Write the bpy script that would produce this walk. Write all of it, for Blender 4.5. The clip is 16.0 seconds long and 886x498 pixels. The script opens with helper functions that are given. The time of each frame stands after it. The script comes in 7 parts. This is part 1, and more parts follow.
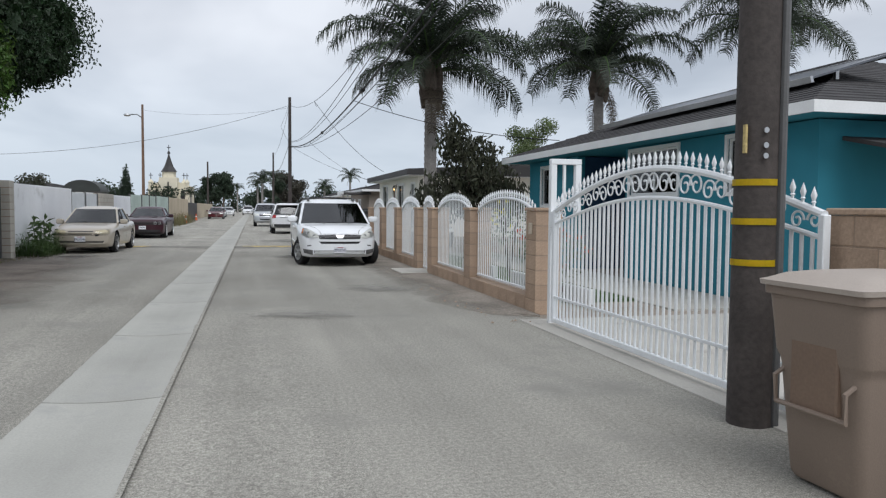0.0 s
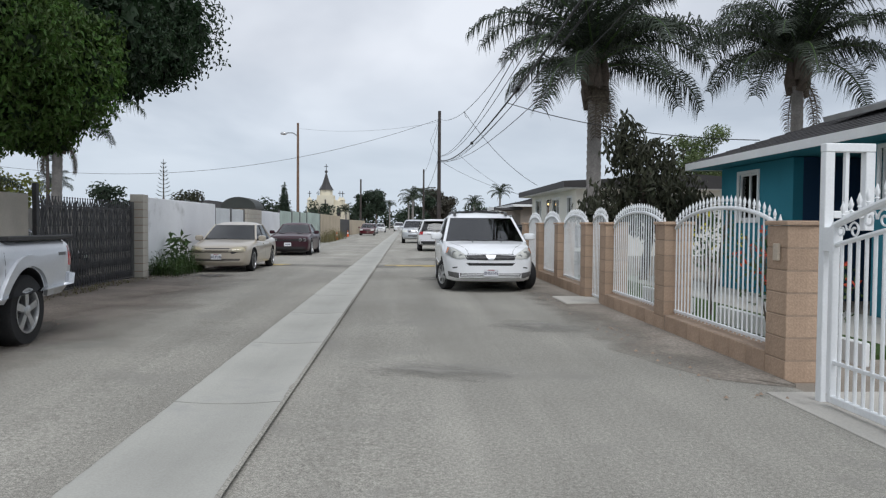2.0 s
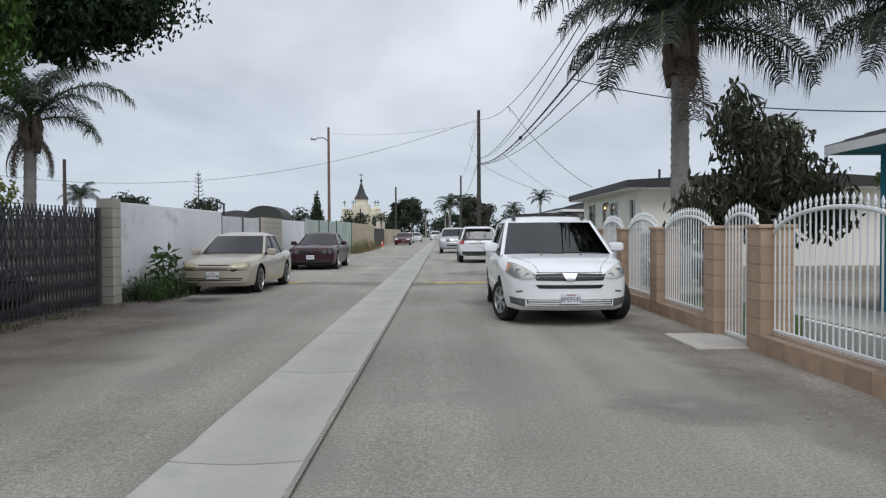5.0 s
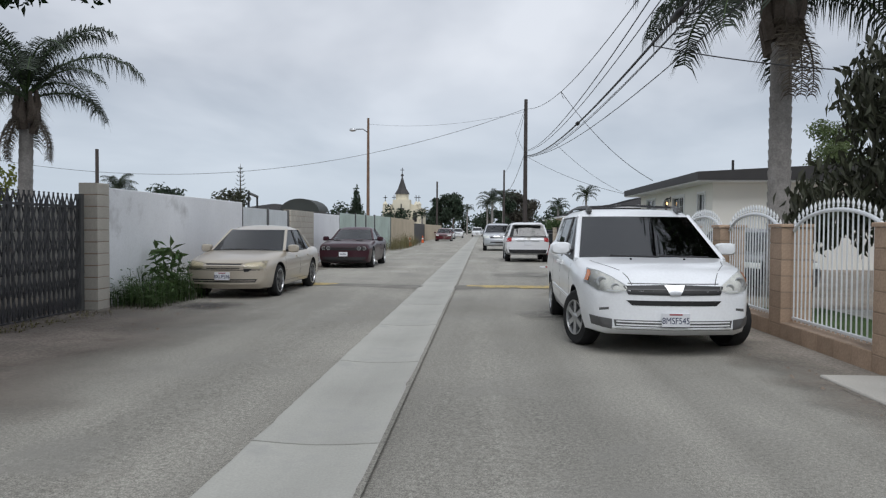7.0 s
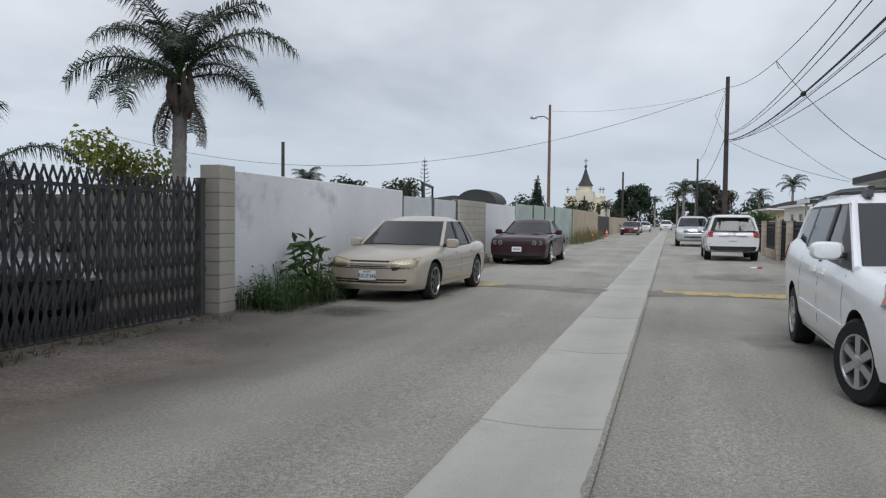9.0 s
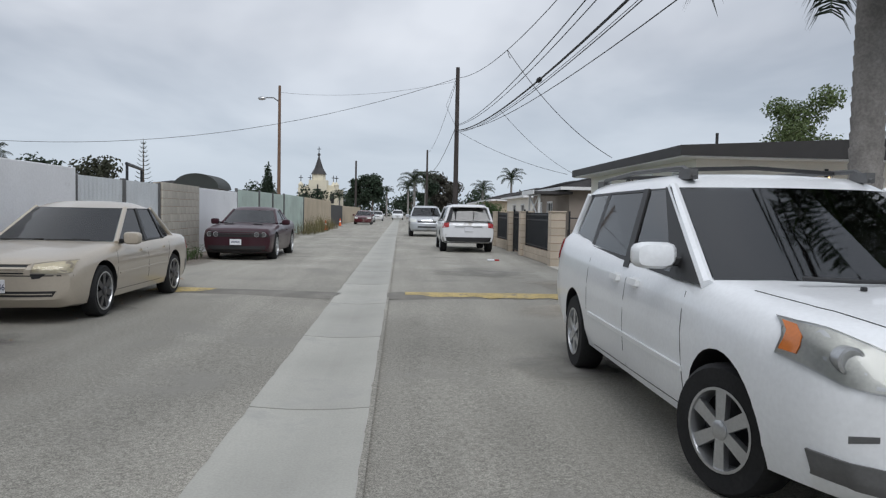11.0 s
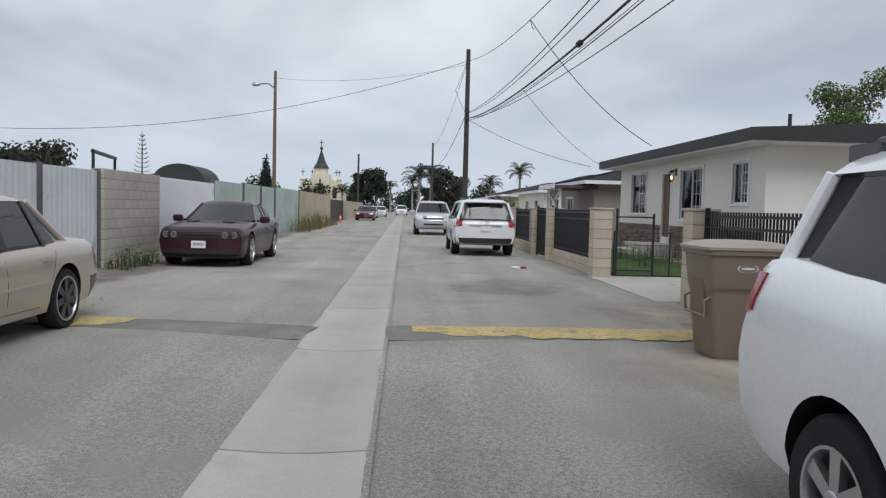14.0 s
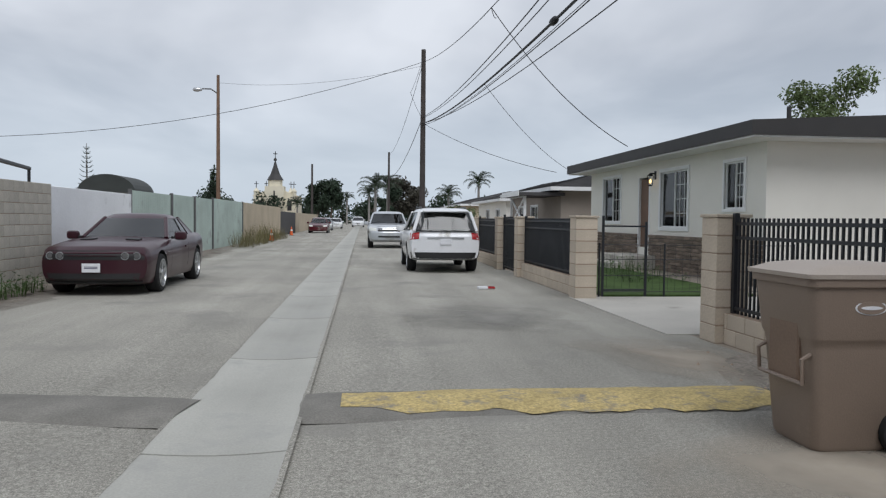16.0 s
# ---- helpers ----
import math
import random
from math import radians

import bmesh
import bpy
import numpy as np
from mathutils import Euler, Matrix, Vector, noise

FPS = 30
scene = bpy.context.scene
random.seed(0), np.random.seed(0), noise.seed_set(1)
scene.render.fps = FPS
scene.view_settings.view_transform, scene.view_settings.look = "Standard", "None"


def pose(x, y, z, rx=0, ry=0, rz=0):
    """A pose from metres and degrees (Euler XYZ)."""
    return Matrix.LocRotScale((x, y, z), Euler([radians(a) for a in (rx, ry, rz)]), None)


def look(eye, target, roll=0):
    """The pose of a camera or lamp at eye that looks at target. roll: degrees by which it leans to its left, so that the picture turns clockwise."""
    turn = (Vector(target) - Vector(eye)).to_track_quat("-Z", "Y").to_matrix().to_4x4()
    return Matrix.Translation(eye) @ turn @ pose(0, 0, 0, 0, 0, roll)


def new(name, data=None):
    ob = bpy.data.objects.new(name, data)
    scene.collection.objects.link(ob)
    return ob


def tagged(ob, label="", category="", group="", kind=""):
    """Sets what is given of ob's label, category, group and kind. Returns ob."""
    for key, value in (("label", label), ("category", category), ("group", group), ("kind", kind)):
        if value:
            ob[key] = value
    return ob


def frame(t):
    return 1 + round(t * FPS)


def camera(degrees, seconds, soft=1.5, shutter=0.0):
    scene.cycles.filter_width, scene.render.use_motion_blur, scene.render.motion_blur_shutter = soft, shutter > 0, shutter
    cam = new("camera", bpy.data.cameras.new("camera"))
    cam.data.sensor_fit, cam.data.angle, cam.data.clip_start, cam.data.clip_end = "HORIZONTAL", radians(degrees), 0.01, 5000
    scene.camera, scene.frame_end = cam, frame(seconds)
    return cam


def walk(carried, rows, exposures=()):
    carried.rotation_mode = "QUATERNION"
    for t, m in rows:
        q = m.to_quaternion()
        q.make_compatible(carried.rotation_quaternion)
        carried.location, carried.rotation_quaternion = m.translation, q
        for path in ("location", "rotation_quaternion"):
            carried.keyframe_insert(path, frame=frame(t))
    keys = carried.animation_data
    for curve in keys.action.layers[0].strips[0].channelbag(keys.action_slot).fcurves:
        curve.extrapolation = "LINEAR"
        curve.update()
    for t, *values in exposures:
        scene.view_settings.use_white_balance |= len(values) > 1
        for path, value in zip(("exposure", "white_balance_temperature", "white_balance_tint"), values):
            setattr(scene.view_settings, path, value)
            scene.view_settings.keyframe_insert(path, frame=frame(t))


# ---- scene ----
cam = camera(61.1, 16.0, 1.25)
METRES, EYE, TILT, LEAN, TURN = 23.09, 1.48, 0.0, 0.0, -14.2
ROWS = [
    (0.0, 0.0, 0.0, 0.0, 0.03, -3.08, -0.48),
    (0.5, -0.0016, 0.0323, 0.0, 5.04, -3.31, -0.04),
    (1.0, -0.0075, 0.0679, -0.0002, 7.81, -2.98, -0.11),
    (1.5, -0.0106, 0.0942, -0.0012, 9.83, -2.45, -0.31),
    (2.0, -0.0199, 0.1322, -0.0014, 11.36, -1.9, -0.44),
    (2.5, -0.0254, 0.1606, -0.0013, 12.1, -1.25, -0.41),
    (3.0, -0.0348, 0.1934, -0.0019, 12.5, -0.88, -0.26),
    (3.5, -0.0413, 0.2228, -0.0018, 12.62, -0.74, -0.01),
    (4.0, -0.0524, 0.2558, -0.0017, 12.96, -0.85, 0.19),
    (6.5, -0.1008, 0.4071, -0.0029, 16.45, -1.66, -0.17),
    (7.0, -0.1116, 0.4364, -0.0026, 17.21, -1.56, -0.33),
    (7.5, -0.1201, 0.4639, -0.0026, 18.18, -1.3, -0.23),
    (8.0, -0.1334, 0.4949, -0.0033, 23.5, -1.71, -0.2),
    (8.2, -0.1374, 0.5068, -0.0033, 28.24, -1.9, -0.2),
    (8.72, -0.1478, 0.5376, -0.0033, 32.3, -2.15, -0.5),
    (9.25, -0.1584, 0.5690, -0.0033, 27.8, -2.4, -0.9),
    (9.78, -0.1690, 0.6005, -0.0034, 19.5, -2.6, -1.25),
    (10.3, -0.1794, 0.6313, -0.0034, 12.7, -2.75, -1.44),
    (10.5, -0.1831, 0.6431, -0.0034, 11.38, -2.85, -1.44),
    (11.0, -0.1919, 0.6706, -0.0035, 10.96, -2.78, -1.13),
    (11.5, -0.2003, 0.6998, -0.0033, 11.14, -2.4, -0.95),
    (12.0, -0.2083, 0.7277, -0.0031, 13.44, -2.46, -1.4),
    (12.5, -0.2178, 0.7566, -0.0034, 15.47, -2.77, -1.61),
    (13.0, -0.2243, 0.7868, -0.0034, 15.06, -2.98, -1.55),
    (13.5, -0.2302, 0.8148, -0.0033, 13.02, -3.17, -1.45),
    (14.0, -0.2362, 0.8425, -0.0031, 11.26, -3.12, -1.44),
    (14.5, -0.243, 0.8727, -0.0029, 9.82, -3.04, -1.38),
    (15.0, -0.2469, 0.9017, -0.0031, 8.96, -2.75, -1.21),
    (15.5, -0.2512, 0.9308, -0.0031, 8.47, -2.46, -0.95),
    (16.0, -0.2548, 0.963, -0.0034, 8.09, -2.25, -0.62),
]
walk(cam, [(t, pose(0, 0, EYE, TILT, LEAN, TURN) @ pose(METRES * x, METRES * y, METRES * z, 90 + pitch, roll, yaw)) for t, x, y, z, yaw, pitch, roll in ROWS],
     exposures=[(0.0, 0.2), (4.0, 0.16), (8.0, 0.07), (11.0, 0.07), (13.5, 0.11), (16.0, 0.07)])
# ---- world and light ----
world = bpy.data.worlds.new("world")
scene.world = world
world.use_nodes = True
wn, wl = world.node_tree.nodes, world.node_tree.links
wn.clear()


def wnode(kind, **kw):
    n = wn.new(kind)
    for k, v in kw.items():
        n.inputs[k].default_value = v
    return n


# overcast: a grey cloud deck with soft streaks over a physical sky
sky = wn.new("ShaderNodeTexSky")
sky.sky_type, sky.sun_disc = "NISHITA", False
sky.sun_elevation, sky.sun_rotation = radians(55), radians(170)
sky_s = wnode("ShaderNodeVectorMath")
sky_s.operation = "SCALE"
sky_s.inputs["Scale"].default_value = 0.1
wl.new(sky.outputs[0], sky_s.inputs[0])
wc = wn.new("ShaderNodeTexCoord")
sep = wn.new("ShaderNodeSeparateXYZ")
wl.new(wc.outputs["Generated"], sep.inputs[0])
up = wn.new("ShaderNodeMath")
up.operation, up.inputs[1].default_value = "MAXIMUM", 0.0
wl.new(sep.outputs["Z"], up.inputs[0])
den = wn.new("ShaderNodeMath")
den.operation, den.inputs[1].default_value = "ADD", 0.16
wl.new(up.outputs[0], den.inputs[0])
proj = wn.new("ShaderNodeVectorMath")
proj.operation = "DIVIDE"
wl.new(wc.outputs["Generated"], proj.inputs[0])
comb = wn.new("ShaderNodeCombineXYZ")
for i in range(3):
    wl.new(den.outputs[0], comb.inputs[i])
wl.new(comb.outputs[0], proj.inputs[1])
flat = wn.new("ShaderNodeVectorMath")
flat.operation = "MULTIPLY"
flat.inputs[1].default_value = (1.0, 0.75, 0.0)
wl.new(proj.outputs[0], flat.inputs[0])
n1 = wnode("ShaderNodeTexNoise", Scale=0.75, Detail=5.0, Roughness=0.5, Distortion=0.3)
wl.new(flat.outputs[0], n1.inputs["Vector"])
ramp = wn.new("ShaderNodeValToRGB")
ramp.color_ramp.elements[0].position, ramp.color_ramp.elements[0].color = 0.33, (0.40, 0.44, 0.51, 1)
ramp.color_ramp.elements[1].position, ramp.color_ramp.elements[1].color = 0.60, (0.75, 0.785, 0.85, 1)
wl.new(n1.outputs["Fac"], ramp.inputs[0])
# paler, bluer band low over the horizon
band = wn.new("ShaderNodeMapRange")
band.inputs["From Min"].default_value, band.inputs["From Max"].default_value = 0.0, 0.22
wl.new(up.outputs[0], band.inputs["Value"])
low = wn.new("ShaderNodeMix")
low.data_type = "RGBA"
low.inputs["A"].default_value = (0.52, 0.60, 0.70, 1)
wl.new(band.outputs[0], low.inputs["Factor"])
wl.new(ramp.outputs[0], low.inputs["B"])
mixw = wn.new("ShaderNodeMix")
mixw.data_type = "RGBA"
mixw.inputs["Factor"].default_value = 0.93
wl.new(sky_s.outputs[0], mixw.inputs["A"])
wl.new(low.outputs["Result"], mixw.inputs["B"])
bg = wnode("ShaderNodeBackground", Strength=1.0)
wl.new(mixw.outputs["Result"], bg.inputs["Color"])
wout = wn.new("ShaderNodeOutputWorld")
wl.new(bg.outputs[0], wout.inputs[0])

sun = new("sun", bpy.data.lights.new("sun", "SUN"))
sun.data.energy, sun.data.angle, sun.data.color = 1.5, radians(40), (0.97, 0.98, 1.0)
sun.matrix_world = look((0, 0, 40), (-5, 27, 0))


# ---- materials ----
def mat(name, color, rough=0.8, metal=0.0, var=0.12, scale=3.0, fine=60.0, bump=0.0, spec=0.5, hue=None, rand=0.0, coat=0.0, dirt=None, coords="Object", grain=None, streak=0.0, coarse=None, y_tone=None):
    """Two scales of variation (stains and grain) on a base colour, with fine relief."""
    m = bpy.data.materials.new(name)
    m.use_nodes = True
    nt = m.node_tree
    b = nt.nodes["Principled BSDF"]
    b.inputs["Roughness"].default_value, b.inputs["Metallic"].default_value = rough, metal
    b.inputs["Specular IOR Level"].default_value, b.inputs["Coat Weight"].default_value = spec, coat
    b.inputs["Coat Roughness"].default_value = 0.06
    tc = nt.nodes.new("ShaderNodeTexCoord")
    a = nt.nodes.new("ShaderNodeTexNoise")
    a.inputs["Scale"].default_value, a.inputs["Detail"].default_value = scale, 5.0
    f = nt.nodes.new("ShaderNodeTexNoise")
    f.inputs["Scale"].default_value, f.inputs["Detail"].default_value = fine, 3.0
    nt.links.new(tc.outputs[coords], a.inputs["Vector"])
    nt.links.new(tc.outputs[coords], f.inputs["Vector"])
    r1 = nt.nodes.new("ShaderNodeMapRange")
    r1.inputs["From Min"].default_value, r1.inputs["From Max"].default_value = 0.3, 0.7
    nt.links.new(a.outputs["Fac"], r1.inputs["Value"])
    mx = nt.nodes.new("ShaderNodeMix")
    mx.data_type = "RGBA"
    c = Vector(color)
    c2 = Vector(hue) if hue else c * (1 + var)
    mx.inputs["A"].default_value = (*(c * (1 - var)), 1)
    mx.inputs["B"].default_value = (*c2, 1)
    nt.links.new(r1.outputs[0], mx.inputs["Factor"])
    last = mx.outputs["Result"]
    hs = nt.nodes.new("ShaderNodeHueSaturation")
    nt.links.new(last, hs.inputs["Color"])
    r2 = nt.nodes.new("ShaderNodeMapRange")
    r2.inputs["From Min"].default_value, r2.inputs["From Max"].default_value = 0.25, 0.75
    gr = grain or var
    r2.inputs["To Min"].default_value, r2.inputs["To Max"].default_value = 1 - gr, 1 + gr
    if grain:
        r2.inputs["From Min"].default_value, r2.inputs["From Max"].default_value = 0.36, 0.64
    nt.links.new(f.outputs["Fac"], r2.inputs["Value"])
    val = r2.outputs[0]
    if streak:
        mp = nt.nodes.new("ShaderNodeMapping")
        mp.inputs["Scale"].default_value = (1.6, 0.09, 1.0)
        nt.links.new(tc.outputs[coords], mp.inputs["Vector"])
        sn = nt.nodes.new("ShaderNodeTexNoise")
        sn.inputs["Scale"].default_value, sn.inputs["Detail"].default_value = 1.0, 6.0
        nt.links.new(mp.outputs[0], sn.inputs["Vector"])
        r5 = nt.nodes.new("ShaderNodeMapRange")
        r5.inputs["From Min"].default_value, r5.inputs["From Max"].default_value = 0.3, 0.7
        r5.inputs["To Min"].default_value, r5.inputs["To Max"].default_value = 1 - streak, 1 + streak
        nt.links.new(sn.outputs["Fac"], r5.inputs["Value"])
        m5 = nt.nodes.new("ShaderNodeMath")
        m5.operation = "MULTIPLY"
        nt.links.new(val, m5.inputs[0])
        nt.links.new(r5.outputs[0], m5.inputs[1])
        val = m5.outputs[0]
    if coarse:
        cn = nt.nodes.new("ShaderNodeTexNoise")
        cn.inputs["Scale"].default_value, cn.inputs["Detail"].default_value = coarse[0], 2.0
        nt.links.new(tc.outputs[coords], cn.inputs["Vector"])
        r6 = nt.nodes.new("ShaderNodeMapRange")
        r6.inputs["From Min"].default_value, r6.inputs["From Max"].default_value = 0.34, 0.66
        r6.inputs["To Min"].default_value, r6.inputs["To Max"].default_value = 1 - coarse[1], 1 + coarse[1]
        nt.links.new(cn.outputs["Fac"], r6.inputs["Value"])
        m6 = nt.nodes.new("ShaderNodeMath")
        m6.operation = "MULTIPLY"
        nt.links.new(val, m6.inputs[0])
        nt.links.new(r6.outputs[0], m6.inputs[1])
        val = m6.outputs[0]
    if y_tone:
        # tone along Y: a darker stretch, then grazing-angle sheen painted paler beyond
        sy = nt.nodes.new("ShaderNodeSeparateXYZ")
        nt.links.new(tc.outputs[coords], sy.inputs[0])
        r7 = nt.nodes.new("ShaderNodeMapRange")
        r7.inputs["From Min"].default_value, r7.inputs["From Max"].default_value = y_tone[0], y_tone[1]
        r7.inputs["To Min"].default_value, r7.inputs["To Max"].default_value = 1.0, y_tone[2]
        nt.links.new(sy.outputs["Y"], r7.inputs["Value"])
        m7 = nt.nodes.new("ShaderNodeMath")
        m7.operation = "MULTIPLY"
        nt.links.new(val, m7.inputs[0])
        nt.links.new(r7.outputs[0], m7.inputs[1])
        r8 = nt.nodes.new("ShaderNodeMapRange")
        r8.inputs["From Min"].default_value, r8.inputs["From Max"].default_value = y_tone[3], y_tone[4]
        r8.inputs["To Min"].default_value, r8.inputs["To Max"].default_value = 1.0, y_tone[5]
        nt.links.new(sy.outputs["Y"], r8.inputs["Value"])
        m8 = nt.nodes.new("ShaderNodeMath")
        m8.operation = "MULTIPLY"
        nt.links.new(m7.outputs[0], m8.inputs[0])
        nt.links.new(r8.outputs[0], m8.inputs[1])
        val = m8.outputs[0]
    if rand:
        oi = nt.nodes.new("ShaderNodeObjectInfo")
        r3 = nt.nodes.new("ShaderNodeMapRange")
        r3.inputs["To Min"].default_value, r3.inputs["To Max"].default_value = 1 - rand, 1 + rand
        nt.links.new(oi.outputs["Random"], r3.inputs["Value"])
        mm = nt.nodes.new("ShaderNodeMath")
        mm.operation = "MULTIPLY"
        nt.links.new(val, mm.inputs[0])
        nt.links.new(r3.outputs[0], mm.inputs[1])
        val = mm.outputs[0]
    nt.links.new(val, hs.inputs["Value"])
    last = hs.outputs["Color"]
    if dirt:
        dn = nt.nodes.new("ShaderNodeTexNoise")
        dn.inputs["Scale"].default_value, dn.inputs["Detail"].default_value = dirt[2], 6.0
        dn.inputs["Roughness"].default_value = 0.65
        nt.links.new(tc.outputs[coords], dn.inputs["Vector"])
        dr = nt.nodes.new("ShaderNodeMapRange")
        dr.inputs["From Min"].default_value, dr.inputs["From Max"].default_value = dirt[1], dirt[1] + 0.14
        nt.links.new(dn.outputs["Fac"], dr.inputs["Value"])
        dm = nt.nodes.new("ShaderNodeMix")
        dm.data_type = "RGBA"
        dm.inputs["B"].default_value = (*dirt[0], 1)
        nt.links.new(last, dm.inputs["A"])
        nt.links.new(dr.outputs[0], dm.inputs["Factor"])
        last = dm.outputs["Result"]
    nt.links.new(last, b.inputs["Base Color"])
    if bump:
        bp = nt.nodes.new("ShaderNodeBump")
        bp.inputs["Strength"].default_value, bp.inputs["Distance"].default_value = bump, 0.01
        nt.links.new(f.outputs["Fac"], bp.inputs["Height"])
        nt.links.new(bp.outputs[0], b.inputs["Normal"])
    return m


def glass(name, tint=(0.9, 0.95, 0.95), trans=0.75, rough=0.03, ior=1.52):
    """A pane: clear to look through by `trans`, with a mirror gloss over it."""
    m = bpy.data.materials.new(name)
    m.use_nodes = True
    nt = m.node_tree
    nt.nodes.clear()
    o = nt.nodes.new("ShaderNodeOutputMaterial")
    t = nt.nodes.new("ShaderNodeBsdfTransparent")
    t.inputs[0].default_value = (*[math.sqrt(c * trans) for c in tint], 1)   # two faces to a pane
    g = nt.nodes.new("ShaderNodeBsdfGlossy")
    g.inputs["Roughness"].default_value = rough
    fr = nt.nodes.new("ShaderNodeFresnel")
    fr.inputs["IOR"].default_value = ior
    x = nt.nodes.new("ShaderNodeMixShader")
    nt.links.new(fr.outputs[0], x.inputs[0])
    nt.links.new(t.outputs[0], x.inputs[1])
    nt.links.new(g.outputs[0], x.inputs[2])
    nt.links.new(x.outputs[0], o.inputs[0])
    return m


def paint(name, color, metal=0.0, rough=0.35, dust=0.12):
    return mat(name, color, rough, metal, 0.04, 1.5, 40.0, 0.0, coat=0.7, dirt=((0.30, 0.28, 0.25), 0.62 - dust * 0.3, 1.3) if dust else None)


ASPHALT = mat("asphalt", (0.302, 0.290, 0.256), 0.92, 0, 0.14, 0.35, 115.0, 0.45, 0.3, dirt=((0.24, 0.232, 0.21), 0.55, 0.55), grain=0.36, streak=0.14, coarse=(34.0, 0.18), y_tone=(7.0, 15.0, 0.88, 25.0, 33.0, 1.2))
DUST = mat("dusty_dirt", (0.29, 0.255, 0.215), 0.95, 0, 0.2, 0.9, 50.0, 0.5, 0.2, dirt=((0.23, 0.19, 0.155), 0.55, 2.2))
GUTTER = mat("gutter_concrete", (0.37, 0.366, 0.335), 0.88, 0, 0.09, 0.9, 70.0, 0.25, 0.3, rand=0.06, dirt=((0.33, 0.327, 0.31), 0.56, 0.9), streak=0.10)
CONCRETE = mat("concrete", (0.46, 0.44, 0.40), 0.88, 0, 0.1, 0.8, 60.0, 0.3, 0.3, dirt=((0.3, 0.28, 0.25), 0.6, 1.4))
BUMP_M = mat("bump_asphalt", (0.19, 0.182, 0.164), 0.92, 0, 0.2, 2.0, 70.0, 0.5, 0.3)
YELLOW = mat("worn_yellow_paint", (0.46, 0.36, 0.16), 0.8, 0, 0.15, 3.0, 60.0, 0.3, 0.3, dirt=((0.23, 0.21, 0.175), 0.53, 7.0), coarse=(30.0, 0.2))
TAN = mat("tan_block", (0.45, 0.325, 0.235), 0.92, 0, 0.14, 2.0, 55.0, 0.6, 0.3, rand=0.1)
MORTAR = mat("mortar", (0.33, 0.25, 0.19), 0.95, 0, 0.12, 4.0, 60.0, 0.4, 0.2)
GREYBLOCK = mat("grey_block", (0.47, 0.44, 0.385), 0.92, 0, 0.12, 1.5, 55.0, 0.5, 0.3, rand=0.08)
CREAMBLOCK = mat("cream_block", (0.53, 0.455, 0.365), 0.92, 0, 0.1, 1.5, 55.0, 0.5, 0.3, rand=0.08)
WHITEWALL = mat("whitewashed_wall", (0.84, 0.85, 0.87), 0.85, 0, 0.05, 0.8, 30.0, 0.3, 0.3, dirt=((0.55, 0.55, 0.55), 0.62, 0.7))
STUCCO = mat("white_stucco", (0.80, 0.78, 0.72), 0.9, 0, 0.03, 0.8, 90.0, 0.5, 0.3)
BLUE = mat("teal_blue_stucco", (0.034, 0.215, 0.285), 0.88, 0, 0.08, 1.2, 90.0, 0.5, 0.3)
DARKBLUE = mat("shaded_porch_blue", (0.015, 0.05, 0.11), 0.6, 0, 0.08, 1.2, 60.0, 0.1)
WHITE = mat("white_paint", (0.80, 0.81, 0.81), 0.5, 0, 0.04, 2.0, 50.0, 0.05)
IRONW = mat("white_painted_iron", (0.80, 0.82, 0.83), 0.42, 0, 0.04, 4.0, 50.0, 0.05, dirt=((0.5, 0.45, 0.4), 0.68, 5.0))
IRONB = mat("black_painted_iron", (0.012, 0.014, 0.018), 0.45, 0, 0.15, 4.0, 50.0, 0.05)
IRONG = mat("grey_steel_strip", (0.06, 0.06, 0.064), 0.55, 0.3, 0.2, 3.0, 40.0, 0.1, dirt=((0.15, 0.10, 0.07), 0.63, 4.0))
WOODPOLE = mat("creosote_pole", (0.055, 0.046, 0.042), 0.85, 0, 0.25, 2.0, 25.0, 0.5)
POLEBROWN = mat("brown_pole", (0.17, 0.105, 0.07), 0.8, 0, 0.2, 2.0, 25.0, 0.3)
BINM = mat("brown_bin_plastic", (0.225, 0.172, 0.136), 0.5, 0, 0.06, 1.5, 120.0, 0.15, dirt=((0.32, 0.25, 0.19), 0.62, 2.0))
BINLID = mat("faded_bin_lid", (0.40, 0.345, 0.30), 0.55, 0, 0.08, 1.5, 120.0, 0.15)
SHINGLE = mat("asphalt_shingle", (0.062, 0.06, 0.061), 0.95, 0, 0.2, 1.5, 40.0, 0.6, 0.2, rand=0.22)
ROOFDARK = mat("dark_fascia", (0.035, 0.033, 0.033), 0.6, 0, 0.12, 1.5, 40.0, 0.1)
METALG = mat("galvanised_sheet", (0.68, 0.71, 0.73), 0.5, 0.0, 0.12, 0.8, 30.0, 0.1, dirt=((0.33, 0.31, 0.29), 0.6, 1.5))
GREENG = mat("green_sheet", (0.44, 0.53, 0.48), 0.6, 0.0, 0.14, 0.8, 30.0, 0.1, dirt=((0.25, 0.27, 0.25), 0.58, 1.2))
BEIGEW = mat("beige_wall", (0.50, 0.42, 0.31), 0.9, 0, 0.1, 0.8, 40.0, 0.3)
STONE = mat("ledger_stone", (0.19, 0.15, 0.12), 0.9, 0, 0.2, 6.0, 60.0, 0.6, 0.3, rand=0.35)
RUBBER = mat("tyre_rubber", (0.02, 0.02, 0.021), 0.8, 0, 0.2, 6.0, 60.0, 0.1, 0.3)
PLASTIC = mat("black_plastic", (0.016, 0.016, 0.017), 0.5, 0, 0.1, 6.0, 60.0, 0.05)
GREYPL = mat("grey_plastic", (0.10, 0.10, 0.10), 0.5, 0, 0.1, 6.0, 60.0, 0.05)
ALLOY = mat("alloy", (0.52, 0.53, 0.54), 0.32, 0.85, 0.08, 5.0, 60.0)
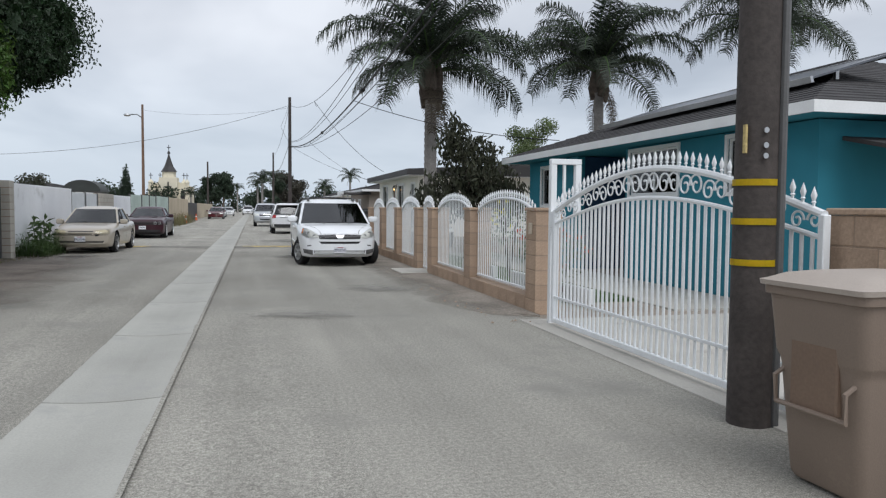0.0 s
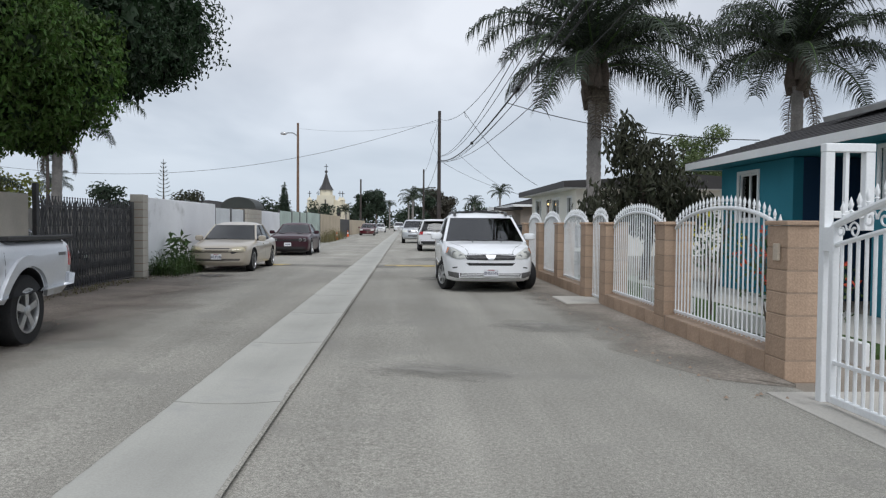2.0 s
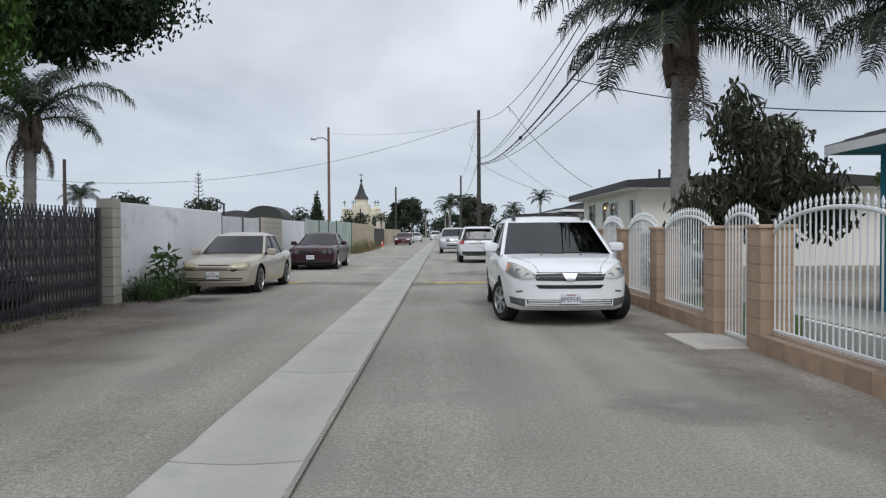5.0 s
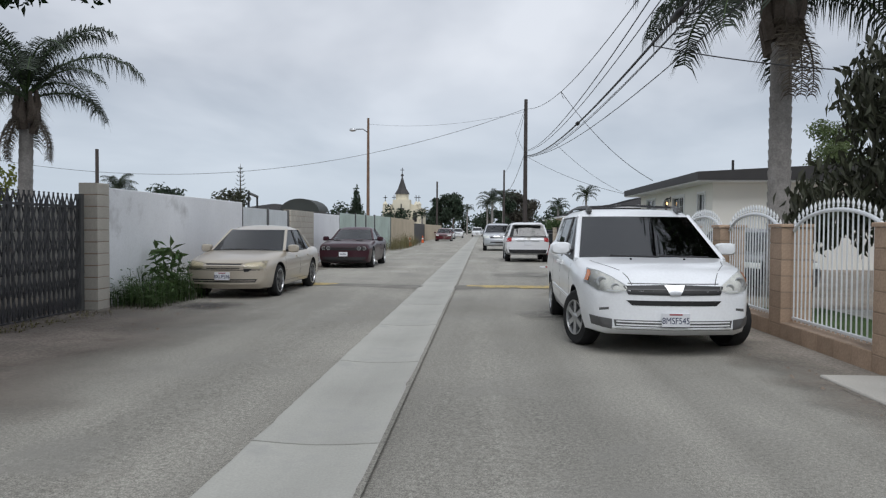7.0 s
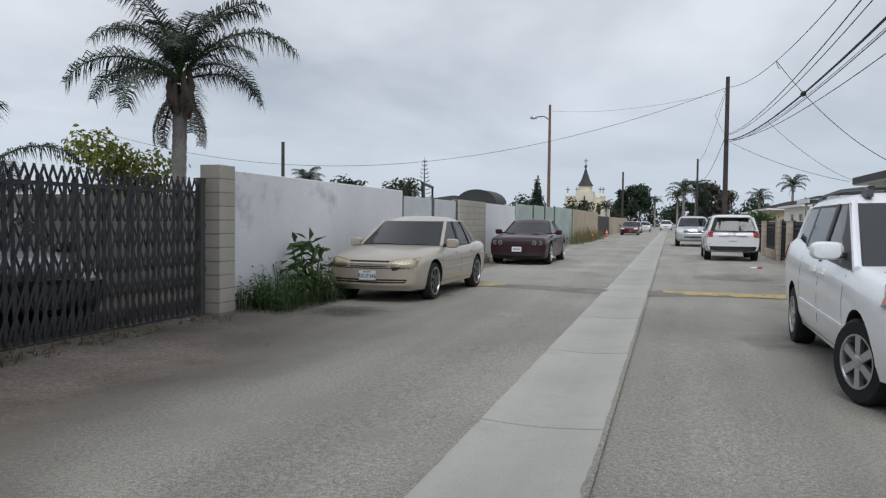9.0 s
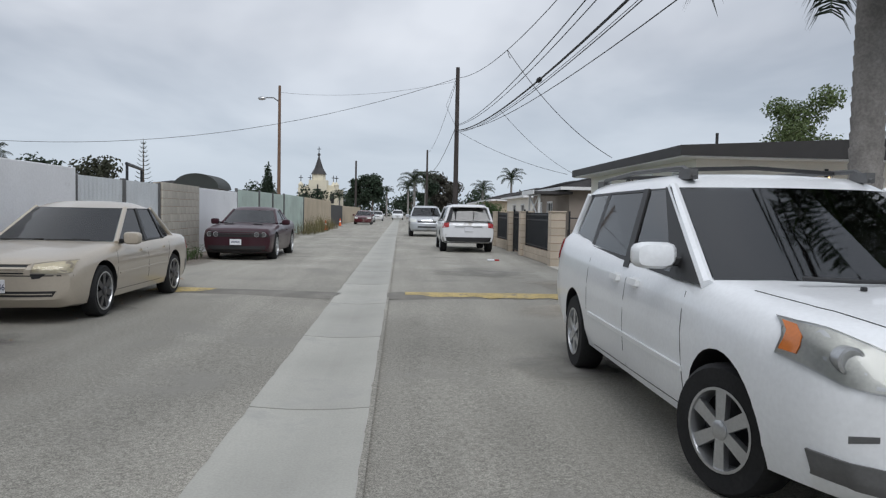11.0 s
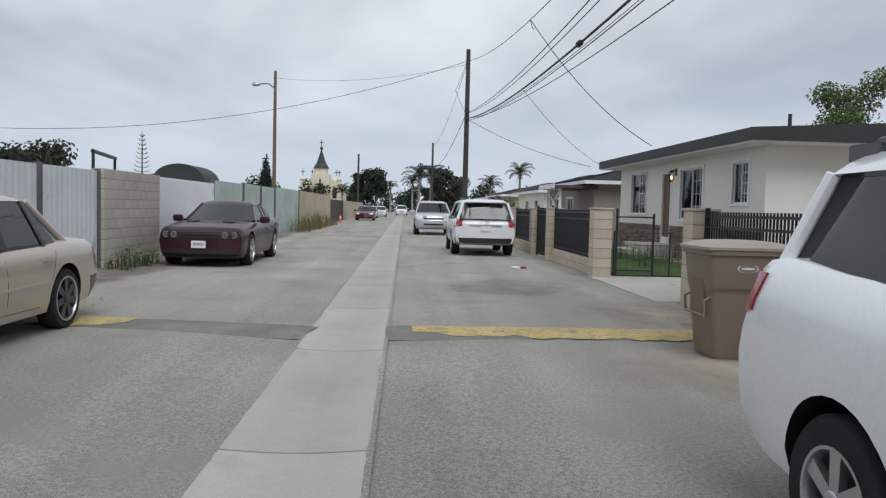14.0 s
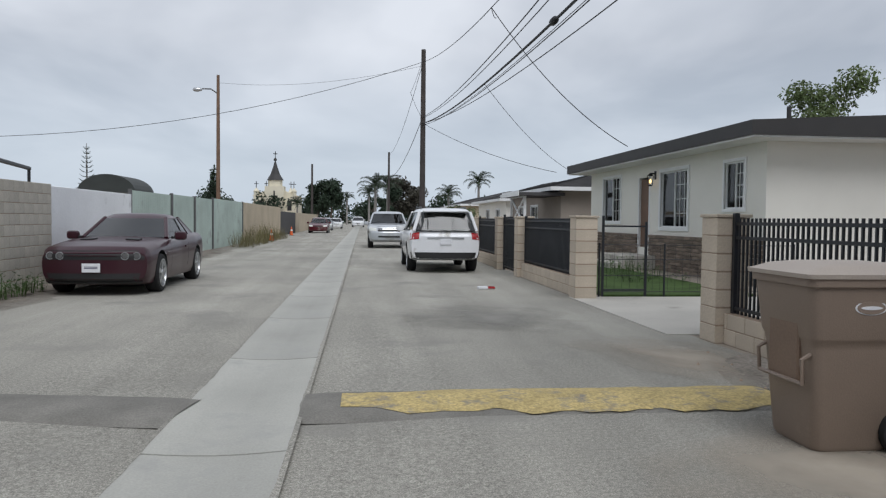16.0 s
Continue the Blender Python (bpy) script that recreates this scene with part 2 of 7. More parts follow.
DARKALLOY = mat("dark_alloy", (0.09, 0.09, 0.095), 0.35, 0.8, 0.1, 5.0, 60.0)
CHROME = mat("chrome", (0.75, 0.76, 0.78), 0.12, 1.0, 0.03, 5.0, 60.0)
LAMPC = glass("lamp_lens", (0.95, 0.95, 0.95), 0.9, 0.05)
LAMPBACK = mat("lamp_reflector", (0.72, 0.73, 0.69), 0.45, 0.1, 0.1, 12.0, 60.0)
YELLAMP = mat("yellowed_lamp_reflector", (0.66, 0.60, 0.44), 0.4, 0.1, 0.1, 12.0, 60.0)
AMBER = mat("amber_lens", (0.55, 0.15, 0.02), 0.2, 0, 0.08, 20.0, 60.0, coat=0.5)
REDL = mat("red_lens", (0.33, 0.012, 0.015), 0.2, 0, 0.1, 20.0, 60.0, coat=0.5)
CARGLASS = glass("car_glass", (0.6, 0.66, 0.68), 0.5, ior=2.1)
DARKGLASS = glass("tinted_car_glass", (0.3, 0.32, 0.33), 0.3, ior=1.75)
WINGLASS = glass("window_glass", (0.6, 0.65, 0.65), 0.5)
INSIDE = mat("dark_interior", (0.03, 0.03, 0.032), 0.9, 0, 0.2, 4.0, 40.0)
PLATE = mat("plate_white", (0.72, 0.73, 0.76), 0.5, 0, 0.03, 5.0, 50.0)
INK = mat("dark_blue_ink", (0.02, 0.03, 0.09), 0.6, 0, 0.05, 5.0, 50.0)
PVANW = paint("van_white", (0.85, 0.87, 0.89), 0.0, 0.3, 0.0)
PGOLD = paint("champagne", (0.485, 0.43, 0.355), 0.3, 0.3, 0.0)
PMAROON = mat("maroon", (0.033, 0.005, 0.011), 0.34, 0, 0.04, 1.5, 40.0, spec=0.4, coat=0.3)
PSILVER = paint("silver", (0.56, 0.58, 0.61), 0.45, 0.33)
PWHITE = paint("suv_white", (0.74, 0.75, 0.77), 0.0, 0.32)
PRED = paint("dark_red", (0.09, 0.008, 0.014), 0.1, 0.35)
PBLACK = paint("black", (0.012, 0.014, 0.02), 0.2, 0.3)
LAWN = mat("grass", (0.05, 0.085, 0.025), 0.95, 0, 0.3, 2.0, 60.0, 0.6, 0.2)
BARK = mat("bark", (0.11, 0.09, 0.075), 0.95, 0, 0.25, 3.0, 25.0, 0.7, 0.2)
PALMBARK = mat("palm_trunk", (0.25, 0.235, 0.22), 0.95, 0, 0.22, 3.0, 25.0, 0.6, 0.2)


def leaf(name, color, var=0.35):
    m = mat(name, color, 0.55, 0, 0.15, 0.7, 9.0, 0.0, 0.4)
    nt = m.node_tree
    g = nt.nodes.new("ShaderNodeNewGeometry")
    hs = [n for n in nt.nodes if n.type == "HUE_SAT"][0]
    r = nt.nodes.new("ShaderNodeMapRange")
    r.inputs["To Min"].default_value, r.inputs["To Max"].default_value = 1 - var, 1 + var
    nt.links.new(g.outputs["Random Per Island"], r.inputs["Value"])
    nt.links.new(r.outputs[0], hs.inputs["Value"])
    r4 = nt.nodes.new("ShaderNodeMapRange")
    r4.inputs["To Min"].default_value, r4.inputs["To Max"].default_value = 0.485, 0.515
    nt.links.new(g.outputs["Random Per Island"], r4.inputs["Value"])
    nt.links.new(r4.outputs[0], hs.inputs["Hue"])
    b = nt.nodes["Principled BSDF"]
    tr = nt.nodes.new("ShaderNodeBsdfTranslucent")
    nt.links.new(hs.outputs[0], tr.inputs[0])
    x = nt.nodes.new("ShaderNodeMixShader")
    x.inputs[0].default_value = 0.3
    o = [n for n in nt.nodes if n.type == "OUTPUT_MATERIAL"][0]
    nt.links.new(b.outputs[0], x.inputs[1])
    nt.links.new(tr.outputs[0], x.inputs[2])
    nt.links.new(x.outputs[0], o.inputs[0])
    return m


FICUS = leaf("ficus_leaf", (0.022, 0.045, 0.018))
FICUSB = leaf("ficus_new_leaf", (0.06, 0.115, 0.022))
PALMLEAF = leaf("palm_leaf", (0.04, 0.053, 0.036))
PALMDRY = leaf("dry_palm_leaf", (0.095, 0.078, 0.058))
LOQUAT = leaf("dark_red_green_leaf", (0.052, 0.056, 0.034))
GREENLEAF = leaf("mid_green_leaf", (0.07, 0.12, 0.04))
PALEGREEN = leaf("pale_green_leaf", (0.13, 0.17, 0.07))
WEED = leaf("weed_leaf", (0.075, 0.125, 0.04))
FARLEAF = leaf("far_leaf", (0.035, 0.055, 0.033))
GRASSDRY = leaf("dry_grass", (0.17, 0.15, 0.07))



# ---- building helpers ----
def thing(name, loc=(0, 0, 0), label="", category="", group="", kind="", rz=0.0):
    ob = new(name)
    ob.empty_display_size = 0.1
    ob.location, ob.rotation_euler = loc, (0, 0, radians(rz))
    return tagged(ob, label, category, group, kind)


def mesh_of(name, bm, material, smooth=False):
    me = bpy.data.meshes.new(name)
    bmesh.ops.recalc_face_normals(bm, faces=bm.faces)
    bm.to_mesh(me)
    bm.free()
    for m in material if isinstance(material, (list, tuple)) else [material]:
        me.materials.append(m)
    if smooth:
        me.polygons.foreach_set("use_smooth", [True] * len(me.polygons))
        me.set_sharp_from_angle(angle=radians(42))
    return me


def part(name, bm, material, parent, label="", smooth=False, kind=""):
    ob = new(name, mesh_of(name, bm, material, smooth))
    ob.parent = parent
    return tagged(ob, label, kind=kind)


def solid(name, bm, material, label="", category="", kind="structure", group="", smooth=False):
    return tagged(new(name, mesh_of(name, bm, material, smooth)), label, category, group, kind)


def box(bm, x0, x1, y0, y1, z0, z1, bevel=0.0, m=None):
    vs = [bm.verts.new(p) for p in ((x0, y0, z0), (x1, y0, z0), (x1, y1, z0), (x0, y1, z0), (x0, y0, z1), (x1, y0, z1), (x1, y1, z1), (x0, y1, z1))]
    fs = [bm.faces.new([vs[i] for i in q]) for q in ((3, 2, 1, 0), (4, 5, 6, 7), (0, 1, 5, 4), (1, 2, 6, 5), (2, 3, 7, 6), (3, 0, 4, 7))]
    if bevel:
        r = bmesh.ops.bevel(bm, geom=list({e for f in fs for e in f.edges}), offset=bevel, segments=1, affect="EDGES")
        vs = list({v for f in r["faces"] for v in f.verts} | {v for v in vs if v.is_valid})
    if m:
        for v in vs:
            v.co = m @ v.co
    return bm


def boxed(*a, **k):
    return box(bmesh.new(), *a, **k)


def tube(bm, pts, r, n=8, cap=True, taper=None):
    """A tube along points; taper gives a radius for each."""
    pts = [Vector(p) for p in pts]
    rings = []
    ref = None
    for i, p in enumerate(pts):
        d = (pts[min(i + 1, len(pts) - 1)] - pts[max(i - 1, 0)]).normalized()
        if ref is None:
            ref = Vector((1, 0, 0)) if abs(d.x) < 0.9 else Vector((0, 1, 0))
        u = d.cross(ref).normalized()
        v = d.cross(u)
        ref = -v if abs(v.dot(d)) < 0.5 else ref
        ref = u.cross(d)
        rr = taper[i] if taper else r
        rings.append([bm.verts.new(p + (u * math.cos(6.28318 * k / n) + v * math.sin(6.28318 * k / n)) * rr) for k in range(n)])
    for a, b in zip(rings, rings[1:]):
        for k in range(n):
            bm.faces.new((a[k], a[(k + 1) % n], b[(k + 1) % n], b[k]))
    if cap:
        bm.faces.new(rings[0][::-1])
        bm.faces.new(rings[-1])
    return bm


def prism(bm, pts, a, b, axis="x"):
    """A polygon given in the other two axes, drawn out from a to b along axis."""
    def at(p, t):
        return (t, p[0], p[1]) if axis == "x" else (p[0], t, p[1]) if axis == "y" else (p[0], p[1], t)
    A = [bm.verts.new(at(p, a)) for p in pts]
    B = [bm.verts.new(at(p, b)) for p in pts]
    n = len(pts)
    bm.faces.new(A[::-1])
    bm.faces.new(B)
    for i in range(n):
        bm.faces.new((A[i], A[(i + 1) % n], B[(i + 1) % n], B[i]))
    return bm


def lathe(bm, prof, n=20, centre=(0, 0, 0), axis="x", cap=True):
    """A profile of (radius, along) turned round an axis through centre."""
    c = Vector(centre)
    rings = []
    for r, h in prof:
        ring = []
        for k in range(n):
            s, t = r * math.cos(6.28318 * k / n), r * math.sin(6.28318 * k / n)
            ring.append(bm.verts.new(c + Vector((h, s, t) if axis == "x" else (s, h, t) if axis == "y" else (s, t, h))))
        rings.append(ring)
    for a, b in zip(rings, rings[1:]):
        for k in range(n):
            bm.faces.new((a[k], a[(k + 1) % n], b[(k + 1) % n], b[k]))
    if cap:
        bm.faces.new(rings[0][::-1])
        bm.faces.new(rings[-1])
    return bm


def lerp_table(tab, t):
    """Smooth reading of a table of (t, value)."""
    if t <= tab[0][0]:
        return tab[0][1]
    for (a, va), (b, vb) in zip(tab, tab[1:]):
        if t <= b:
            u = (t - a) / (b - a)
            return va + (vb - va) * u
    return tab[-1][1]


# ---- ground ----
FX, SIDE = 3.81, -6.55          # road faces of the two fence lines
GL, GR = -1.55, -0.69           # gutter edges
bm = bmesh.new()
xs = [-400, -60, -20, -9, SIDE, -5.4, -4.2, -3.0, GL, GR, 0.6, 2.0, 3.2, FX, 6, 12, 20, 60, 400]
ys = [-60, -10, 0] + [i * 3 for i in range(1, 34)] + [110, 140, 200, 400, 900]
grid = [[bm.verts.new((x, y, -0.03 if GL - 0.01 <= x <= GR + 0.01 else 0.0)) for x in xs] for y in ys]
for j in range(len(ys) - 1):
    for i in range(len(xs) - 1):
        f = bm.faces.new((grid[j][i], grid[j][i + 1], grid[j + 1][i + 1], grid[j + 1][i]))
        mid = (xs[i] + xs[i + 1]) / 2
        f.material_index = 1 if mid < SIDE or mid > FX else 0
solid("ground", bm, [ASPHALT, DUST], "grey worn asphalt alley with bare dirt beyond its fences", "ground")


def ragged(name, x_in, x_out, y0, y1, z, material, label, cat, amp=0.35, step=0.35, seed=1.0):
    """A strip along the road with an uneven inner edge, thinning to nothing on that side."""
    b = bmesh.new()
    n = int((y1 - y0) / step)
    rows = []
    for i in range(n + 1):
        y = y0 + (y1 - y0) * i / n
        e = math.sin(math.pi * min(1, max(0, i / n))) ** 0.4
        w = amp * (noise.noise((y * 0.6, seed, 0)) + 0.6 * noise.noise((y * 2.1, seed, 3)))
        xi = x_out + (x_in - x_out + w) * e
        rows.append([b.verts.new((xi, y, 0.004)), b.verts.new((xi + (x_out - xi) * 0.4, y, z * 0.7 + 0.006)), b.verts.new((x_out, y, z + 0.006))])
    for r, q in zip(rows, rows[1:]):
        for k in range(2):
            b.faces.new((r[k], r[k + 1], q[k + 1], q[k]))
    return solid(name, b, material, label, cat)


def feathered(name, color, x_full, x_none, wide, y_full=50.0, y_none=60.0):
    """Loose soil that thins out unevenly over the asphalt between two lines along the road."""
    m = mat(name, color, 0.95, 0, 0.2, 0.9, 50.0, 0.5, 0.2, dirt=((color[0] * 0.78, color[1] * 0.74, color[2] * 0.72), 0.55, 2.2), coarse=(26.0, 0.22))
    nt = m.node_tree
    b = nt.nodes["Principled BSDF"]
    tc = nt.nodes.new("ShaderNodeTexCoord")
    sx = nt.nodes.new("ShaderNodeSeparateXYZ")
    nt.links.new(tc.outputs["Object"], sx.inputs[0])
    fade = nt.nodes.new("ShaderNodeMapRange")
    fade.inputs["From Min"].default_value, fade.inputs["From Max"].default_value = x_none, x_full
    nt.links.new(sx.outputs["X"], fade.inputs["Value"])
    nz = nt.nodes.new("ShaderNodeTexNoise")
    nz.inputs["Scale"].default_value, nz.inputs["Detail"].default_value = wide, 8.0
    nt.links.new(tc.outputs["Object"], nz.inputs["Vector"])
    ad = nt.nodes.new("ShaderNodeMath")
    ad.operation = "ADD"
    nt.links.new(fade.outputs[0], ad.inputs[0])
    nt.links.new(nz.outputs["Fac"], ad.inputs[1])
    mr = nt.nodes.new("ShaderNodeMapRange")
    mr.inputs["From Min"].default_value, mr.inputs["From Max"].default_value = 0.62, 1.4
    nt.links.new(ad.outputs[0], mr.inputs["Value"])
    far = nt.nodes.new("ShaderNodeMapRange")
    far.inputs["From Min"].default_value, far.inputs["From Max"].default_value = y_none, y_full
    nt.links.new(sx.outputs["Y"], far.inputs["Value"])
    both_ways = nt.nodes.new("ShaderNodeMath")
    both_ways.operation = "MULTIPLY"
    nt.links.new(mr.outputs[0], both_ways.inputs[0])
    nt.links.new(far.outputs[0], both_ways.inputs[1])
    tr = nt.nodes.new("ShaderNodeBsdfTransparent")
    x = nt.nodes.new("ShaderNodeMixShader")
    nt.links.new(both_ways.outputs[0], x.inputs[0])
    nt.links.new(tr.outputs[0], x.inputs[1])
    nt.links.new(b.outputs[0], x.inputs[2])
    nt.links.new(x.outputs[0], [q for q in nt.nodes if q.type == "OUTPUT_MATERIAL"][0].inputs[0])
    return m


SOIL = feathered("loose_brown_soil", (0.225, 0.194, 0.168), -5.6, -2.9, 0.7, 19.0, 25.0)
ragged("dirt_verge", -2.2, SIDE, 2.0, 29.0, 0.05, SOIL, "dusty brown dirt verge along the fence", "dirt", 0.7, seed=4.0)
ragged("dirt_verge_far", -5.3, SIDE, 24.0, 60.0, 0.04, feathered("dusty_edge", (0.24, 0.21, 0.18), -6.3, -5.2, 1.0), "dusty brown dirt verge along the fence", "dirt", 0.5, seed=7.0)
ragged("gravel_verge", 2.0, FX, 9.6, 30.5, 0.03, feathered("gravel_edge", (0.275, 0.245, 0.21), FX - 0.1, 2.5, 1.1), "grey gravelly edge below the tan fence", "gravel", 0.35, seed=2.0)

# asphalt stains, and shade painted below cars: thin films that fade out unevenly
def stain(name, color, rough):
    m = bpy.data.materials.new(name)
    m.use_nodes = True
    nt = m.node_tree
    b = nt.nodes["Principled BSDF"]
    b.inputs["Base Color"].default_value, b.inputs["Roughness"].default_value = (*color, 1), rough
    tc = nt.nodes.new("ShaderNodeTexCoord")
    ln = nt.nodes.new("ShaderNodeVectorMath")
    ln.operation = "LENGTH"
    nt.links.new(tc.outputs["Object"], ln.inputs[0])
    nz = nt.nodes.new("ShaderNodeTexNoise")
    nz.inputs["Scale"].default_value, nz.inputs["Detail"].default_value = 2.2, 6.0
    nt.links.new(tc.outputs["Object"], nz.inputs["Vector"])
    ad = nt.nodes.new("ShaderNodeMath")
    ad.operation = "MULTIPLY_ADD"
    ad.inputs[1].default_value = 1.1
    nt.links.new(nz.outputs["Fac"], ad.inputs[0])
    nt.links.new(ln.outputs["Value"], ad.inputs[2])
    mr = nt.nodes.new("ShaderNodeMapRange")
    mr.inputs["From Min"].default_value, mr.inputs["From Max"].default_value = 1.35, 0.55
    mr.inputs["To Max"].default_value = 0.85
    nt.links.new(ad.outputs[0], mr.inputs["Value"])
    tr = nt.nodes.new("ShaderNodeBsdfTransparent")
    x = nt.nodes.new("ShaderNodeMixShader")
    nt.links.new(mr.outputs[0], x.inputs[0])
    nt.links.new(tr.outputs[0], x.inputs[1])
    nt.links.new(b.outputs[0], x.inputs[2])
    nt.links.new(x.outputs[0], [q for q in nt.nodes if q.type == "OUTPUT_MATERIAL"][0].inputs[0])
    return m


def patch(name, x, y, rx, ry, material, label, seed):
    b = bmesh.new()
    c = b.verts.new((0, 0, 0.0))
    ring = [b.verts.new((1.3 * math.cos(6.28318 * k / 28), 1.3 * math.sin(6.28318 * k / 28), 0)) for k in range(28)]
    for k in range(28):
        b.faces.new((c, ring[k], ring[(k + 1) % 28]))
    o = solid(name, b, material, label, "stain")
    o.location, o.scale, o.rotation_euler = (x, y, 0.0105 + 0.0006 * seed), (rx, ry, 1), (0, 0, seed)
    return o


TARP = stain("old_tar_stain", (0.262, 0.252, 0.226), 0.9)
OIL_SHADE = stain("oil_and_car_shade", (0.07, 0.069, 0.067), 0.7)
DAMP = stain("pale_sandy_soil", (0.43, 0.375, 0.305), 0.95)
patch("asphalt_stain", 2.2, 13.6, 0.75, 0.9, TARP, "dark stain worn into the asphalt", 1)
patch("asphalt_stain", -5.0, 23.7, 1.0, 0.9, OIL_SHADE, "dark patch at a parked car, oil and car shade in one colour", 2)
# the next four discs paint the shade below cars onto the asphalt
patch("asphalt_stain", 2.2, 20.9, 0.8, 1.6, OIL_SHADE, "dark patch at a parked car, oil and car shade in one colour", 3)
patch("asphalt_stain", -5.1, 26.9, 0.7, 1.5, OIL_SHADE, "dark patch at a parked car, oil and car shade in one colour", 4)
patch("asphalt_stain", -5.1, 38.6, 0.7, 1.6, OIL_SHADE, "dark patch at a parked car, oil and car shade in one colour", 5)
patch("asphalt_stain", 2.0, 44.2, 0.7, 1.5, OIL_SHADE, "dark patch at a parked car, oil and car shade in one colour", 6)
patch("asphalt_stain", -4.9, 13.2, 1.8, 2.8, TARP, "wide dark stain worn into the asphalt", 7)
patch("asphalt_stain", -4.9, 23.5, 0.75, 0.5, OIL_SHADE, "dark oily puddle stain before a parked car", 14)
patch("asphalt_stain", 0.6, 10.4, 1.0, 0.5, TARP, "faint dark stain worn into the asphalt", 9)
patch("asphalt_stain", 1.2, 22.8, 1.1, 0.9, TARP, "faint dark stain worn into the asphalt", 10)
patch("asphalt_stain", 1.5, 33.5, 2.0, 1.6, TARP, "faint dark stain worn into the asphalt", 11)
patch("asphalt_stain", 3.0, 25.8, 0.9, 1.8, DAMP, "pale sandy soil spread over the asphalt", 12)
patch("asphalt_stain", 2.6, 26.9, 1.5, 1.7, DAMP, "pale sandy soil spread round a bin", 15)
patch("asphalt_stain", 3.1, 30.2, 1.1, 1.9, DAMP, "pale sandy soil spread over the asphalt", 13)

# concrete slabs of the middle gutter, with open joints
gutter = thing("gutter", (0, 0, 0), "pale concrete drainage gutter along the middle of the alley", "gutter", kind="structure")
SLAB = 3.06
slab = bmesh.new()
n = 6
rows = []
for y in (0.012, SLAB - 0.012):
    top = [slab.verts.new((GL + (GR - GL) * i / n, y, 0.004 - 0.022 * math.sin(math.pi * i / n))) for i in range(n + 1)]
    bot = [slab.verts.new((GL + (GR - GL) * i / n, y, -0.08)) for i in range(n + 1)]
    rows.append((top, bot))
for i in range(n):
    slab.faces.new((rows[0][0][i], rows[0][0][i + 1], rows[1][0][i + 1], rows[1][0][i]))
    for r in rows:
        slab.faces.new((r[1][i], r[1][i + 1], r[0][i + 1], r[0][i]))
for i in (0, n):
    slab.faces.new((rows[0][1][i], rows[0][0][i], rows[1][0][i], rows[1][1][i]))
slab_me = mesh_of("slab", slab, GUTTER)
for k in range(-4, 60):
    o = new("slab", slab_me)
    o.parent = gutter
    o.location = (0, 15.29 + SLAB * k, 0)

for nm, xe, sg, sd_ in (("asphalt_edge_west", GL, 1, 11.0), ("asphalt_edge_east", GR, -1, 12.0)):
    b = bmesh.new()
    prev = None
    for i in range(700):
        y = 1.0 + i * 0.085
        w = 0.004 + 0.022 * max(0.0, noise.noise((y * 1.3, sd_, 0)) + 0.7 * noise.noise((y * 5.5, sd_, 2)))
        row = [b.verts.new((xe - sg * 0.03, y, 0.003)), b.verts.new((xe, y, 0.0062)), b.verts.new((xe + sg * w, y, 0.0052))]
        if prev:
            for k in range(2):
                b.faces.new((prev[k], prev[k + 1], row[k + 1], row[k]))
        prev = row
    solid(nm, b, ASPHALT, "crumbled asphalt lip along the concrete gutter", "asphalt")

# speed bump on both sides of the gutter
def speed_bump(x0, x1, y0, y1, yellow, turn=0.0):
    t = thing("speed_bump", ((x0 + x1) / 2, (y0 + y1) / 2, 0), "low cracked asphalt speed bump with worn yellow paint", "speed bump", "speed bumps", rz=turn)
    b, p = bmesh.new(), bmesh.new()
    hx, hy = (x1 - x0) / 2, (y1 - y0) / 2
    for target, a0, a1, lift, ys0, ys1 in ((b, -hx, hx, 0.0, -1, 1), (p, yellow[0] - (x0 + x1) / 2, yellow[1] - (x0 + x1) / 2, 0.004, -0.84, 0.86)):
        m = int((a1 - a0) / 0.08)
        prev = None
        for i in range(m + 1):
            x = a0 + (a1 - a0) * i / m
            e = min(1, (hx - abs(x)) / 0.25 + 0.3)
            row = []
            for j in range(9):
                v = ys0 + (ys1 - ys0) * j / 8
                if lift:
                    edge = 0.22 * noise.noise((x * 3.1, v * 2, 5)) + 0.1 * noise.noise((x * 11, v * 2, 8)) if j in (0, 8) else 0
                    v = (v + edge) * (0.55 + 0.45 * min(1, (i if yellow[2] else m - i) / m * 4))
                z = 0.0 + 0.04 * e * max(0, 1 - v * v) + 0.002 * noise.noise((x * 5, v * 3, 1)) * (1 - v * v) + lift - (0.02 if not lift and j in (0, 8) else 0)
                row.append(target.verts.new((x, v * hy, z)))
            if prev:
                for j in range(8):
                    target.faces.new((prev[j], row[j], row[j + 1], prev[j + 1]))
            prev = row
    part("hump", b, BUMP_M, t, smooth=True)
    part("paint_stripe", p, YELLOW, t, "chipped yellow road paint", smooth=True)


speed_bump(GR, 3.15, 28.2, 29.1, (-0.4, 3.1, True))
speed_bump(-4.7, GL + 0.05, 28.4, 29.2, (-4.65, -3.6, False), -9.0)


# ---- block walls: core in mortar, blocks as pieces ----
PIECES = []


def block_run(parent, along, a0, a1, c0, c1, z0, z1, material, bl=0.405, bh=0.2, proud=0.006, joint=0.01, both=True):
    """A run of blocks along 'y' or 'x' from a0 to a1, c0..c1 thick. Kept for the end of the file."""
    core = bmesh.new()
    if along == "y":
        box(core, c0 + proud, c1 - proud, a0 + proud, a1 - proud, z0, z1 - 0.002)
    else:
        box(core, a0 + proud, a1 - proud, c0 + proud, c1 - proud, z0, z1 - 0.002)
    part("mortar", core, MORTAR, parent)
    PIECES.append((parent, along, a0, a1, c0, c1, z0, z1, material, bl, bh, joint))


